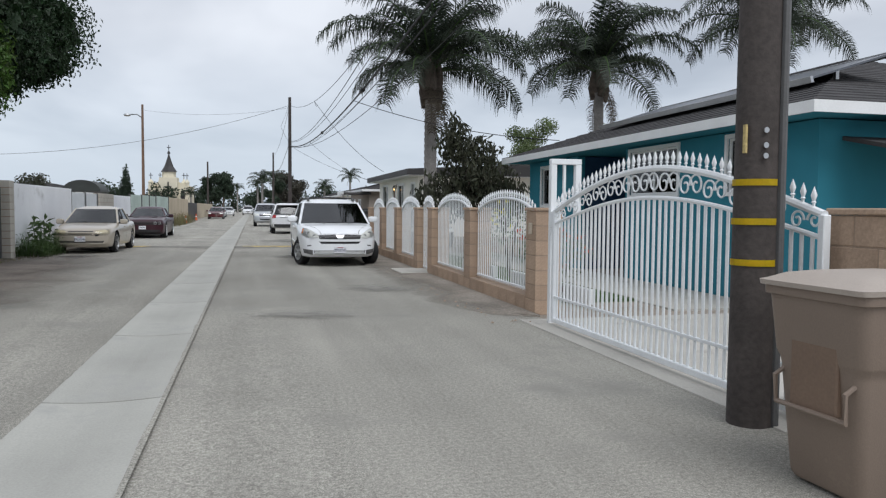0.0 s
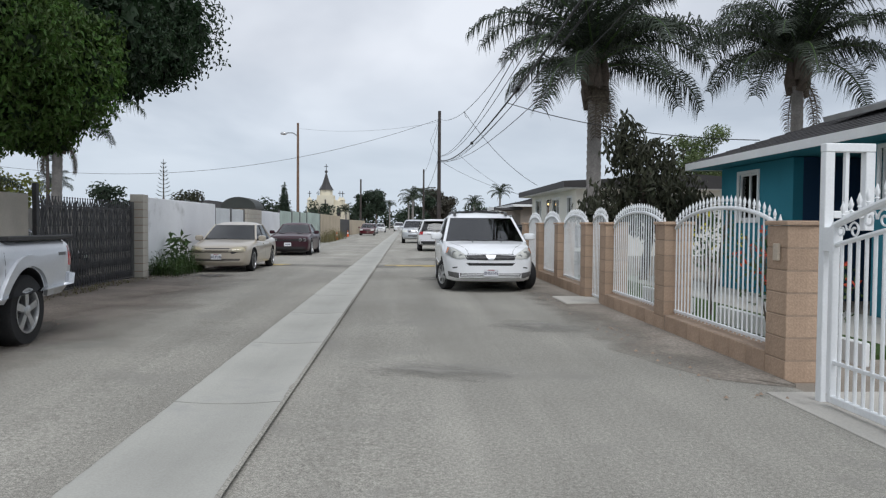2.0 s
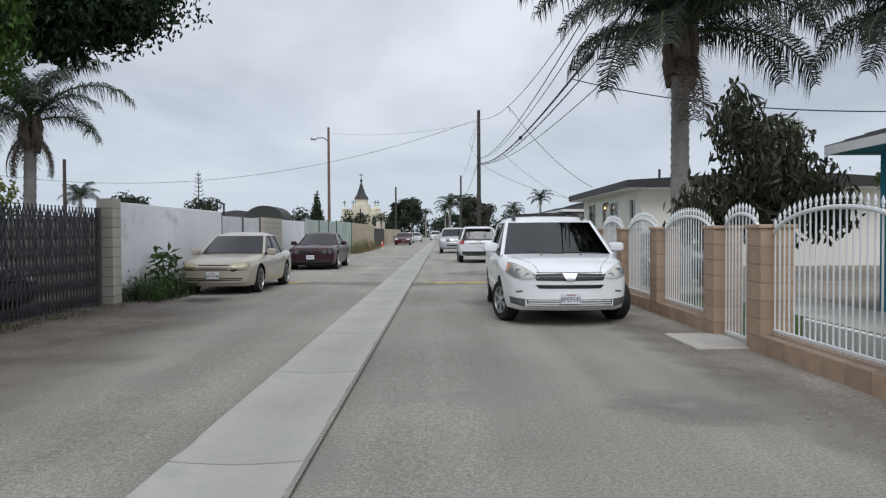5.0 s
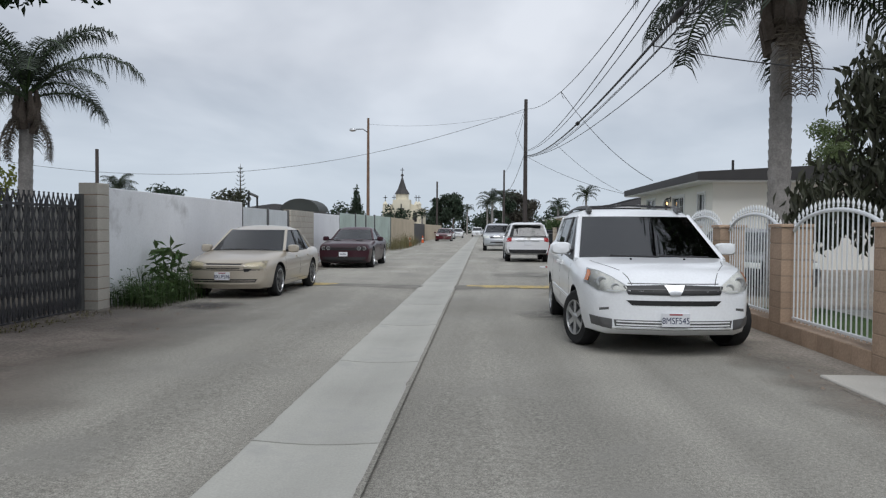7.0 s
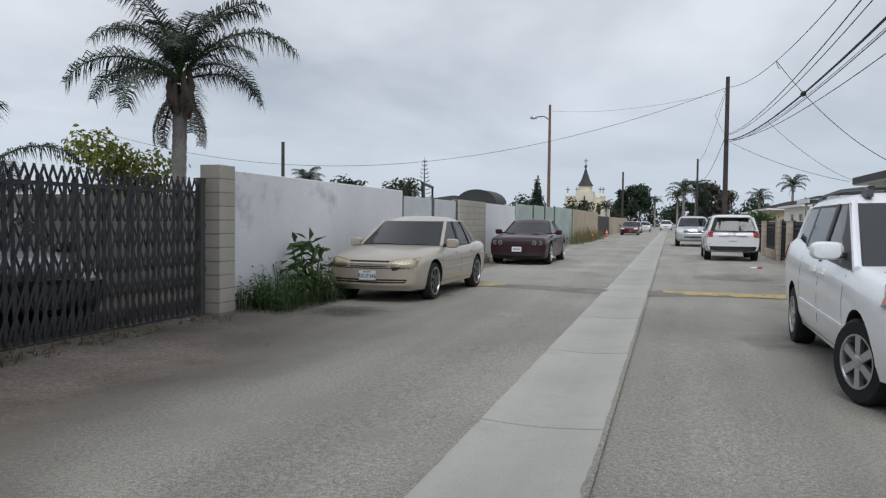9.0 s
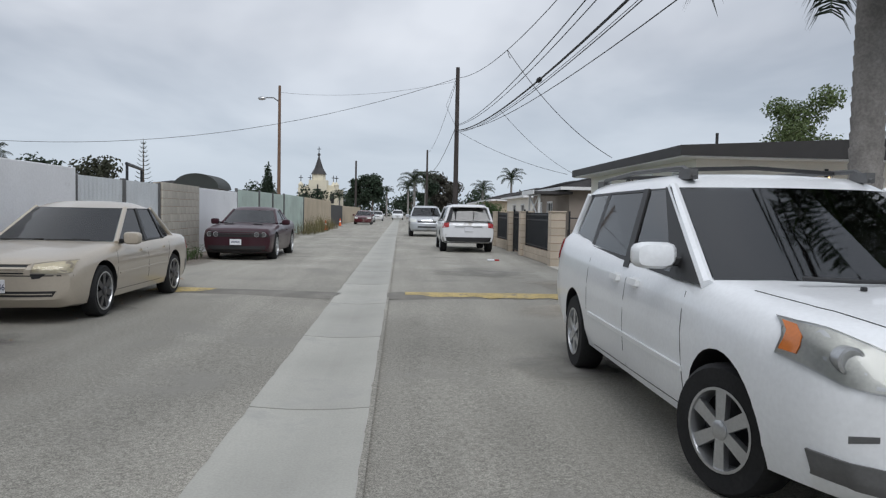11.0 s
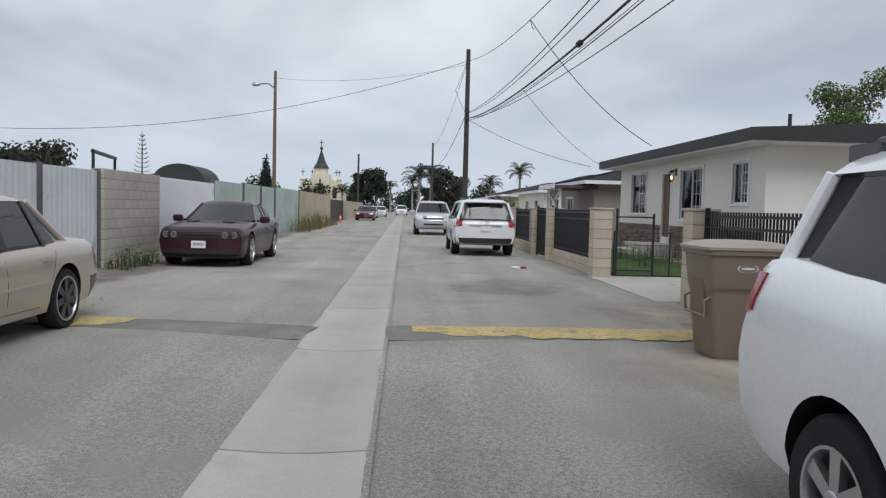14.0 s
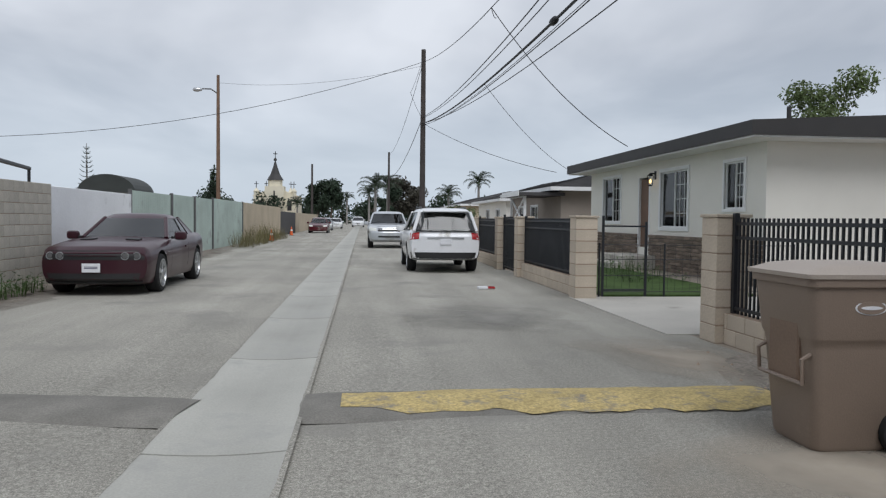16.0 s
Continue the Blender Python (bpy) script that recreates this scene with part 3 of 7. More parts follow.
def lay_blocks():
    for parent, along, a0, a1, c0, c1, z0, z1, material, bl, bh, joint in PIECES:
        courses = max(1, round((z1 - z0) / bh))
        h = (z1 - z0) / courses
        shared = {}
        for k in range(courses):
            off = -bl / 2 if k % 2 and a1 - a0 > bl * 1.2 else 0.0
            a = a0 + off
            while a < a1 - 0.02:
                s, e = max(a, a0), min(a + bl, a1)
                if e - s > 0.05:
                    key = round(e - s, 2)
                    if key not in shared:
                        l = e - s
                        b = boxed(*((c0, c1, joint / 2, l - joint / 2) if along == "y" else (joint / 2, l - joint / 2, c0, c1)), joint / 2, h - joint / 2, bevel=0.006)
                        shared[key] = mesh_of("block", b, material)
                    o = new("block", shared[key])
                    o.parent = parent
                    o.location = (0, s, z0 + h * k) if along == "y" else (s, 0, z0 + h * k)
                a += bl


# ---- tan block fence with white iron panels ----
fence = thing("block_fence", (0, 0, 0), "tan block fence with pillars and a low wall", "fence", kind="structure")
PILLARS = [9.80, 13.08, 16.10, 17.58, 20.25, 22.75, 25.2]
PT, PW, LOW = 1.46, 0.4, 0.24
for y in PILLARS + [3.7]:
    w = 0.62 if y < 5 else PW
    block_run(fence, "y", y, y + w, FX, FX + 0.4, 0, PT, TAN)
    part("cap", boxed(FX - 0.02, FX + 0.42, y - 0.02, y + w + 0.02, PT, PT + 0.045, bevel=0.008), TAN, fence)


def finial(bm, x, y, z, s=1.0):
    """A cast spear head."""
    lathe(bm, [(0.011 * s, 0), (0.011 * s, 0.03 * s), (0.022 * s, 0.035 * s), (0.011 * s, 0.045 * s), (0.016 * s, 0.06 * s), (0.024 * s, 0.085 * s), (0.012 * s, 0.12 * s), (0.001, 0.15 * s)], 6, (x, y, z), "z")


def scroll(bm, x, cy, cz, r, flip=1, turns=1.35, th=0.009):
    pts = []
    for i in range(22):
        a = i / 21 * turns * 6.28318
        rr = r * (1 - 0.78 * i / 21)
        pts.append((x, cy + flip * rr * math.cos(a), cz + rr * math.sin(a)))
    tube(bm, pts, th, 5)


def arch_panel(y0, y1, z0, zs, rise, name="white_iron_fence", label="white iron fence panel with an arched spiked top"):
    """An arched picket panel standing on the low wall."""
    x = FX + 0.15
    t = thing(name, (x, (y0 + y1) / 2, z0), label, "fence panel", "white iron fence panels")
    c, h = (y0 + y1) / 2, (y1 - y0) / 2

    def top(y):
        return zs + rise * math.sqrt(max(0.0, 1 - ((y - c) / (h * 1.04)) ** 2))
    r = bmesh.new()
    tube(r, [(0, y - c, top(y) - z0) for y in [y0 + (y1 - y0) * i / 20 for i in range(21)]], 0.024, 8)
    part("top_rail", r, IRONW, t, smooth=True)
    part("bottom_rail", boxed(-0.018, 0.018, y0 - c, y1 - c, 0.04, 0.075, bevel=0.004), IRONW, t)
    n = max(3, round((y1 - y0) / 0.115))
    for i in range(n + 1):
        y = y0 + 0.02 + (y1 - y0 - 0.04) * i / n
        b = bmesh.new()
        tube(b, [(0, y - c, 0.02), (0, y - c, top(y) - z0)], 0.0095, 6)
        part("picket", b, IRONW, t, smooth=True)
        f = bmesh.new()
        finial(f, 0, y - c, top(y) - z0 + 0.015, 0.85)
        part("spear_finial", f, IRONW, t, smooth=True)
    return t


spans = list(zip(PILLARS, PILLARS[1:]))
for a, b in spans:
    if a == 16.10:
        arch_panel(a + PW + 0.03, b - 0.03, 0.04, 1.43, 0.22, "pedestrian_gate", "closed white iron pedestrian gate with an arched top")
        continue
    block_run(fence, "y", a + PW, b, FX, FX + 0.3, 0, LOW, TAN, bh=0.24)
    arch_panel(a + PW + 0.02, b - 0.02, LOW, 1.32, 0.34)
for y0, y1 in ((16.4, 17.7),):
    solid("doorstep", boxed(FX - 0.62, FX + 0.25, y0, y1, 0, 0.05, bevel=0.012), CONCRETE, "small pale concrete step at a gate", "step")

# ---- white driveway gate ----
GX, GY0, GY1 = 3.70, 4.24, 8.86
gate = thing("driveway_gate", (GX, (GY0 + GY1) / 2, 0), "wide white wrought iron driveway gate, closed, with scrollwork", "gate")
gc, gh = (GY0 + GY1) / 2, (GY1 - GY0) / 2


def gtop(y):
    return 1.46 + 0.42 * math.cos(max(-1, min(1, y / gh)) * math.pi / 2)


def glow(y):
    return 1.30 + 0.30 * math.cos(max(-1, min(1, y / gh)) * math.pi / 2)


for nm, fn, r in (("top_rail", gtop, 0.03), ("scroll_rail", glow, 0.02)):
    b = bmesh.new()
    tube(b, [(0, -gh + 2 * gh * i / 40, fn(-gh + 2 * gh * i / 40)) for i in range(41)], r, 8)
    part(nm, b, IRONW, gate, smooth=True)
part("bottom_rail", boxed(-0.025, 0.025, -gh, gh, 0.05, 0.11, bevel=0.006), IRONW, gate)
part("middle_rail", boxed(-0.015, 0.015, -gh, gh, 0.36, 0.39, bevel=0.004), IRONW, gate)
for y in (-gh, gh):
    part("end_stile", boxed(-0.03, 0.03, y - 0.03, y + 0.03, 0.05, 1.46, bevel=0.006), IRONW, gate)
n = 44
for i in range(1, n):
    y = -gh + 2 * gh * i / n
    b = bmesh.new()
    tube(b, [(0, y, 0.1), (0, y, glow(y))], 0.0145, 6)
    part("picket", b, IRONW, gate, smooth=True)
for i in range(1, n):
    y = -gh + 2 * gh * i / n
    b = bmesh.new()
    finial(b, 0, y, gtop(y) + 0.02, 0.95)
    part("spear_finial", b, IRONW, gate, smooth=True)
for i in range(13):
    y = -gh + 2 * gh * (i + 0.5) / 13
    h = (gtop(y) - glow(y)) / 2
    b = bmesh.new()
    scroll(b, 0, y - 0.085, (gtop(y) + glow(y)) / 2, h * 0.8, 1)
    scroll(b, 0, y + 0.085, (gtop(y) + glow(y)) / 2, h * 0.8, -1)
    part("scroll", b, IRONW, gate, smooth=True)
# tall frame post beside the gate
post = thing("gate_frame", (GX + 0.05, 8.93, 0), "tall white steel latch frame beside the gate", "gate frame")
for nm, b in (("upright", boxed(-0.04, 0.04, 0.1, 0.18, 0, 2.06, bevel=0.006)), ("upright", boxed(0.30, 0.38, 0.1, 0.18, 1.42, 2.06, bevel=0.006)),
              ("crossbar", boxed(-0.04, 0.38, 0.095, 0.185, 2.06, 2.13, bevel=0.006)), ("crossbar", boxed(0.04, 0.30, 0.11, 0.17, 1.52, 1.58, bevel=0.006)),
              ("inner_bar", boxed(0.14, 0.17, 0.12, 0.16, 1.58, 2.06)), ("lock_box", boxed(-0.05, 0.05, -0.02, 0.1, 1.25, 1.45, bevel=0.006))):
    part(nm, b, IRONW, post)
intercom = thing("intercom_box", (FX - 0.003, 9.97, 1.13), "small tan intercom box on a fence pillar", "intercom")
part("case", boxed(-0.03, 0, -0.05, 0.05, 0, 0.16, bevel=0.006), CREAMBLOCK, intercom)
solid("gate_apron", boxed(FX - 0.37, 7.75, 3.4, 9.4, -0.05, 0.012, bevel=0.004), CONCRETE, "pale concrete driveway apron with a gate track", "driveway")
solid("front_path", boxed(6.0, 7.75, 9.8, 24.0, -0.05, 0.03), CONCRETE, "pale concrete path along the blue house", "path")
solid("front_lawn", boxed(FX + 0.25, 6.0, 11.0, 24.0, 0.0, 0.05), LAWN, "small green front lawn behind the fence", "lawn")

# ---- wooden utility pole with yellow bands ----
def utility_pole(x, y, h, r0, r1, material, label, name="utility_pole"):
    t = thing(name, (x, y, 0), label, "utility pole")
    b = bmesh.new()
    tube(b, [(0, 0, -0.2), (0, 0, h * 0.5), (0, 0, h)], r0, 18, taper=[r0, (r0 + r1) / 2, r1])
    part("shaft", b, material, t, smooth=True)
    return t


pole = utility_pole(3.36, 4.5, 11.0, 0.155, 0.11, WOODPOLE, "dark creosoted wooden utility pole with yellow reflective bands")
for z in (1.13, 1.41, 1.675):
    b = bmesh.new()
    rings = []
    for k in range(11):
        a = radians(150 + k * 14)
        rings.append([(0.157 * math.cos(a), 0.157 * math.sin(a), z - 0.022), (0.157 * math.cos(a), 0.157 * math.sin(a), z + 0.022)])
    vs = [[b.verts.new(p) for p in r] for r in rings]
    for p, q in zip(vs, vs[1:]):
        b.faces.new((p[0], q[0], q[1], p[1]))
    bmesh.ops.solidify(b, geom=b.faces[:], thickness=-0.004)
    part("reflective_band", b, mat("yellow_band", (0.78, 0.55, 0.01), 0.5, 0, 0.06, 6.0, 60.0), pole, "bright yellow band")
b = boxed(-0.16, -0.145, -0.09, -0.06, 1.87, 2.06)
part("number_tag", b, YELLOW, pole)
for z in (1.85, 1.92, 2.02):
    b = bmesh.new()
    lathe(b, [(0.02, 0), (0.018, 0.01)], 10, (-0.05, -0.16, z), "y")
    part("nail_head", b, ALLOY, pole)
b = bmesh.new()
tube(b, [(0.1, -0.13, 0), (0.098, -0.125, 9.5)], 0.028, 8)
part("conduit", b, GREYPL, pole, "grey riser conduit")
far_pole = utility_pole(2.97, 63.8, 10.55, 0.17, 0.12, WOODPOLE, "tall dark wooden utility pole")
far_pole2 = utility_pole(3.0, 118.0, 9.8, 0.17, 0.12, WOODPOLE, "tall dark wooden utility pole")
far_pole3 = utility_pole(-6.8, 122.0, 8.4, 0.17, 0.12, WOODPOLE, "tall dark wooden utility pole")
far_pole4 = utility_pole(-26.3, 60.4, 6.7, 0.14, 0.11, WOODPOLE, "dark wooden utility pole behind a white wall")

# street lamp
lamp = thing("street_lamp", (-9.93, 75.0, 0), "brown pole street lamp with a short arm", "street lamp")
b = bmesh.new()
tube(b, [(0, 0, 0), (0, 0, 10.9)], 0.15, 12, taper=[0.15, 0.10])
part("pole", b, POLEBROWN, lamp, smooth=True)
b = bmesh.new()
tube(b, [(0, 0, 9.65), (-0.45, -0.1, 9.95), (-1.0, -0.25, 9.92)], 0.045, 6)
part("arm", b, GREYPL, lamp, smooth=True)
b = bmesh.new()
lathe(b, [(0.03, -0.35), (0.13, -0.25), (0.15, 0.0), (0.10, 0.2), (0.03, 0.28)], 12, (-1.25, -0.27, 9.86), "x")
part("lamp_head", b, ALLOY, lamp, smooth=True)

# ---- left side fences ----
left = thing("wall_left", (0, 0, 0), "whitewashed block wall with grey end pier", "wall", kind="structure")
part("wall", boxed(SIDE - 0.2, SIDE, 22.8, 30.5, 0, 2.10, bevel=0.01), WHITEWALL, left, "white painted smooth wall")
block_run(left, "y", 22.4, 22.8, SIDE - 0.1, SIDE + 0.22, 0, 2.14, GREYBLOCK)
pier = thing("wall_pier", (0, 0, 0), "grey block wall between metal gates and a white wall", "wall", kind="structure")
block_run(pier, "y", 35.5, 38.95, SIDE - 0.2, SIDE + 0.05, 0, 2.03, GREYBLOCK)
solid("wall_white_far", boxed(SIDE - 0.2, SIDE, 38.95, 44.4, 0, 2.0, bevel=0.01), WHITEWALL, "white painted garden wall", "wall")


def corrugated(name, x, y0, y1, z0, z1, material, label, pitch=0.2, amp=0.007):
    t = thing(name, (x, (y0 + y1) / 2, z0), label, "fence panel", "sheet metal fence panels")
    b = bmesh.new()
    n = int((y1 - y0) / (pitch / 8))
    prev = None
    c = (y0 + y1) / 2
    for i in range(n + 1):
        y = y0 + (y1 - y0) * i / n - c
        o = amp * math.cos(6.28318 * i / 8)
        row = [b.verts.new((q, y, z)) for q, z in ((o, 0), (o, z1 - z0), (-0.03, z1 - z0), (-0.03, 0))]
        if prev:
            for k in range(4):
                b.faces.new((prev[k], row[k], row[(k + 1) % 4], prev[(k + 1) % 4]))
        else:
            b.faces.new(row)
        prev = row
    b.faces.new(prev[::-1])
    part("sheet", b, material, t, smooth=True)
    part("frame_post", boxed(-0.05, 0.05, y0 - c - 0.03, y0 - c + 0.03, 0, z1 - z0 + 0.03), GREYPL, t)
    part("frame_post", boxed(-0.05, 0.05, y1 - c - 0.03, y1 - c + 0.03, 0, z1 - z0 + 0.03), GREYPL, t)
    return t


corrugated("sheet_metal_gate", SIDE - 0.05, 30.56, 33.0, 0.03, 1.98, METALG, "grey corrugated metal gate leaf")
corrugated("sheet_metal_gate", SIDE - 0.05, 33.06, 35.45, 0.03, 1.98, METALG, "grey corrugated metal gate leaf")
corrugated("green_metal_fence", SIDE - 0.05, 44.45, 48.85, 0.03, 2.12, GREENG, "weathered green corrugated metal fence")
corrugated("green_metal_gate", SIDE - 0.05, 48.95, 52.3, 0.05, 2.15, GREENG, "green metal driveway gate, closed")
corrugated("green_metal_gate", SIDE - 0.05, 52.4, 55.75, 0.05, 2.15, GREENG, "green metal driveway gate, closed")
corrugated("green_metal_fence", SIDE - 0.05, 55.85, 63.8, 0.03, 2.2, GREENG, "weathered green corrugated metal fence")
for i, (a, b_, z, m, l) in enumerate(((63.9, 82.0, 2.2, BEIGEW, "beige plastered garden wall"), (82.1, 95.0, 1.9, ROOFDARK, "dark slatted garden fence"), (95.1, 130.0, 1.9, BEIGEW, "beige plastered garden wall"))):
    solid("wall_left_far", boxed(SIDE - 0.2, SIDE, a, b_, 0, z, bevel=0.01), m, l, "wall")

# folding strip gate, made of upright and slanting steel strips
fold = thing("folding_gate", (SIDE - 0.02, 18.4, 0), "grey steel folding gate with crossing strips and spiked tops", "gate")
y0, y1 = 17.4, 22.35
part("track_rail", boxed(-0.02, 0.02, y0 - 18.4, y1 - 18.4, 0.04, 0.08), IRONG, fold)
part("top_rail", boxed(-0.015, 0.015, y0 - 18.4, y1 - 18.4, 1.72, 1.76), IRONG, fold)
n = 40
for i in range(n):
    y = y0 + (y1 - y0) * (i + 0.5) / n - 18.4
    w = 0.026
    zt = 1.85 + 0.035 * math.sin(i * 2.4)
    lean = 0.05 * math.sin(i * 1.7)
    b = bmesh.new()
    prism(b, [(y - w, 0.03), (y + w, 0.03), (y + w + lean, zt - 0.06), (y + lean, zt), (y - w + lean, zt - 0.06)], -0.006, 0.006, "x")
    part("upright_strip", b, IRONG, fold)
    for s in (-1, 1):
        for z in (0.1, 0.72, 1.34):
            b = bmesh.new()
            d = (y1 - y0) / n * 0.95
            prism(b, [(y - s * d - 0.017, z), (y - s * d + 0.017, z), (y + s * d + 0.017, z + 0.6), (y + s * d - 0.017, z + 0.6)], 0.008 * s, 0.013 * s, "x")
            part("diagonal_strip", b, IRONG, fold)
part("gate_post", boxed(-0.04, 0.04, y1 - 18.4 - 0.1, y1 - 18.4, 0, 1.95), GREYPL, fold, "pale grey end post")
part("gate_post", boxed(-0.04, 0.04, y0 - 18.4 - 0.05, y0 - 18.4 + 0.05, 0, 2.15), IRONG, fold)
solid("wall_left_near", boxed(SIDE - 0.3, SIDE - 0.1, -8, 17.3, 0, 1.95, bevel=0.01), GREYBLOCK, "grey block wall below the dark tree", "wall")
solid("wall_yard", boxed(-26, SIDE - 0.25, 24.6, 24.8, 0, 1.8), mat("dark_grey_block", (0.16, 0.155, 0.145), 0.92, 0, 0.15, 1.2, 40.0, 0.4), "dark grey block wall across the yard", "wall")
# soil colour is darkened to carry the tree's shade over the yard
solid("yard_ground", boxed(-28, SIDE - 0.12, 4, 29.9, -0.02, 0.015), mat("tree_shaded_soil", (0.10, 0.09, 0.078), 0.95, 0, 0.25, 1.0, 40.0, 0.6, 0.2), "yard soil behind the gate, coloured dark for tree shade", "soil")

# ---- blue house ----
def wall_with_openings(name, axis, pos, thick, a0, a1, z0, z1, openings, material, parent, label=""):
    """A wall along 'y' or 'x' with rectangular openings (a, b, zlo, zhi) cut through it."""
    cuts = sorted({a0, a1, *[v for o in openings for v in o[:2]]})
    b = bmesh.new()
    for s, e in zip(cuts, cuts[1:]):
        m = (s + e) / 2
        gaps = sorted([(o[2], o[3]) for o in openings if o[0] < m < o[1]])
        z = z0
        for g0, g1 in gaps + [(z1, z1)]:
            if g0 - z > 0.005:
                if axis == "y":
                    box(b, pos, pos + thick, s, e, z, g0)
                else:
                    box(b, s, e, pos, pos + thick, z, g0)
            z = g1
    bmesh.ops.remove_doubles(b, verts=b.verts, dist=0.0005)
    inner = [f for f in b.faces if any(f is not g and (f.calc_center_median() - g.calc_center_median()).length < 0.0005 for e2 in f.edges for g in e2.link_faces)]
    bmesh.ops.delete(b, geom=inner, context="FACES")
    return part(name, b, material, parent, label)


def window(parent, axis, pos, out, a0, a1, z0, z1, mull=1, trim=0.07, grid=False, deep=0.1):
    """A framed window in an opening; out is -1 or 1: the way it faces. Parts: frame, pane, mullions, trim, dark room behind."""
    w = new("window", None)
    w.parent = parent
    w.empty_display_size = 0.1

    def bx(c0, c1, s, e, zl, zh, bev=0.0):
        lo, hi = sorted((pos + out * c0, pos + out * c1))
        return boxed(*((lo, hi, s, e) if axis == "y" else (s, e, lo, hi)), zl, zh, bevel=bev)
    for nm, s, e, zl, zh in (("trim_board", a0 - trim, a1 + trim, z1, z1 + trim), ("window_sill", a0 - trim, a1 + trim, z0 - trim, z0), ("trim_board", a0 - trim, a0, z0, z1), ("trim_board", a1, a1 + trim, z0, z1)):
        part(nm, bx(-0.02, 0.035, s, e, zl, zh, 0.005), WHITE, w)
    f = 0.04
    for s, e, zl, zh in ((a0, a1, z1 - f, z1), (a0, a1, z0, z0 + f), (a0, a0 + f, z0 + f, z1 - f), (a1 - f, a1, z0 + f, z1 - f)):
        part("sash", bx(-0.07, -0.02, s, e, zl, zh), WHITE, w)
    for k in range(mull):
        c = a0 + (a1 - a0) * (k + 1) / (mull + 1)
        part("mullion", bx(-0.068, -0.022, c - 0.02, c + 0.02, z0 + f, z1 - f), WHITE, w)
    if grid:
        for k in range(1, 4):
            z = z0 + (z1 - z0) * k / 4
            part("glazing_bar", bx(-0.05, -0.035, a0 + f, (a0 + a1) / 2, z - 0.008, z + 0.008), WHITE, w)
        for k in (1, 2):
            c = a0 + (a1 - a0) * k / 6
            part("glazing_bar", bx(-0.05, -0.036, c - 0.008, c + 0.008, z0 + f, z1 - f), WHITE, w)
    g = part("pane", bx(-0.058, -0.052, a0 + f, a1 - f, z0 + f, z1 - f), WINGLASS, w)
    part("curtain", bx(-0.22, -0.2, a0, a1, z0, z1), mat("curtain", (0.32, 0.33, 0.33), 0.9, 0, 0.3, 4.0, 30.0), w, "drawn pale curtain")
    return w


def hip_roof(parent, x0, x1, y0, y1, z, rise, over, material, fascia, fh=0.2, under=None):
    """A hipped roof in stepped courses of shingles, with a fascia board."""
    x0, x1, y0, y1 = x0 - over, x1 + over, y0 - over, y1 + over
    half = min(x1 - x0, y1 - y0) / 2
    n = 22
    b = bmesh.new()
    for i in range(n):
        ins0, ins1 = half * i / n * 0.97, half * (i + 1) / n * 0.97
        za, zb = z + fh + rise * i / n + 0.015, z + fh + rise * (i + 1) / n
        A = [(x0 + ins0, y0 + ins0, za), (x1 - ins0, y0 + ins0, za), (x1 - ins0, y1 - ins0, za), (x0 + ins0, y1 - ins0, za)]
        B = [(x0 + ins1, y0 + ins1, zb), (x1 - ins1, y0 + ins1, zb), (x1 - ins1, y1 - ins1, zb), (x0 + ins1, y1 - ins1, zb)]
        C = [(p[0], p[1], p[2] - 0.015) for p in A]
        va, vb, vc = [[b.verts.new(p) for p in q] for q in (A, B, C)]
        for k in range(4):
            b.faces.new((va[k], va[(k + 1) % 4], vb[(k + 1) % 4], vb[k]))
            b.faces.new((vc[k], vc[(k + 1) % 4], va[(k + 1) % 4], va[k]))
    bmesh.ops.remove_doubles(b, verts=b.verts, dist=0.001)
    part("roof", b, material, parent, "dark grey shingle roof")
    for s in ((x0, x1, y0, y0 + 0.03), (x0, x1, y1 - 0.03, y1), (x0, x0 + 0.03, y0 + 0.03, y1 - 0.03), (x1 - 0.03, x1, y0 + 0.03, y1 - 0.03)):
        part("fascia", boxed(*s, z, z + fh), fascia, parent)
    part("soffit", boxed(x0 + 0.03, x1 - 0.03, y0 + 0.03, y1 - 0.03, z + 0.02, z + 0.05), under or fascia, parent)


bh = thing("blue_house", (0, 0, 0), "single-storey teal blue stucco house with white trim", "house")
BX = 7.8
wall_with_openings("wall", "y", BX, 0.2, 17.3, 20.6, 0, 2.8, [(18.75, 19.65, 1.6, 2.6)], BLUE, bh)
wall_with_openings("wall", "y", BX, 0.2, 9.1, 14.8, 0, 2.8, [(12.75, 14.6, 1.8, 2.7), (10.3, 11.2, 1.8, 2.7)], BLUE, bh)
# visible recess walls take a darker blue with the porch shade painted in
wall_with_openings("wall", "y", BX + 1.6, 0.2, 14.8, 17.3, 0, 2.8, [], DARKBLUE, bh, "porch wall coloured deep blue for the recess shade")
part("wall", boxed(BX + 0.2, BX + 1.6, 14.6, 14.8, 0, 2.8), BLUE, bh)
part("wall", boxed(BX + 0.2, BX + 1.6, 17.3, 17.5, 0, 2.8), DARKBLUE, bh, "porch wall coloured deep blue for the recess shade")
part("wall", boxed(BX + 0.2, 17.0, 9.1, 9.3, 0, 2.8), BLUE, bh)
part("wall", boxed(BX + 0.2, 17.0, 20.4, 20.6, 0, 2.8), BLUE, bh)
part("wall", boxed(17.0, 17.2, 9.1, 20.6, 0, 2.8), BLUE, bh)
window(bh, "y", BX, -1, 18.75, 19.65, 1.6, 2.6)
window(bh, "y", BX, -1, 12.75, 14.6, 1.8, 2.7)
window(bh, "y", BX, -1, 10.3, 11.2, 1.8, 2.7)
hip_roof(bh, BX, 17.2, 9.1, 20.6, 2.80, 1.78, 0.65, SHINGLE, WHITE, 0.16, BLUE)
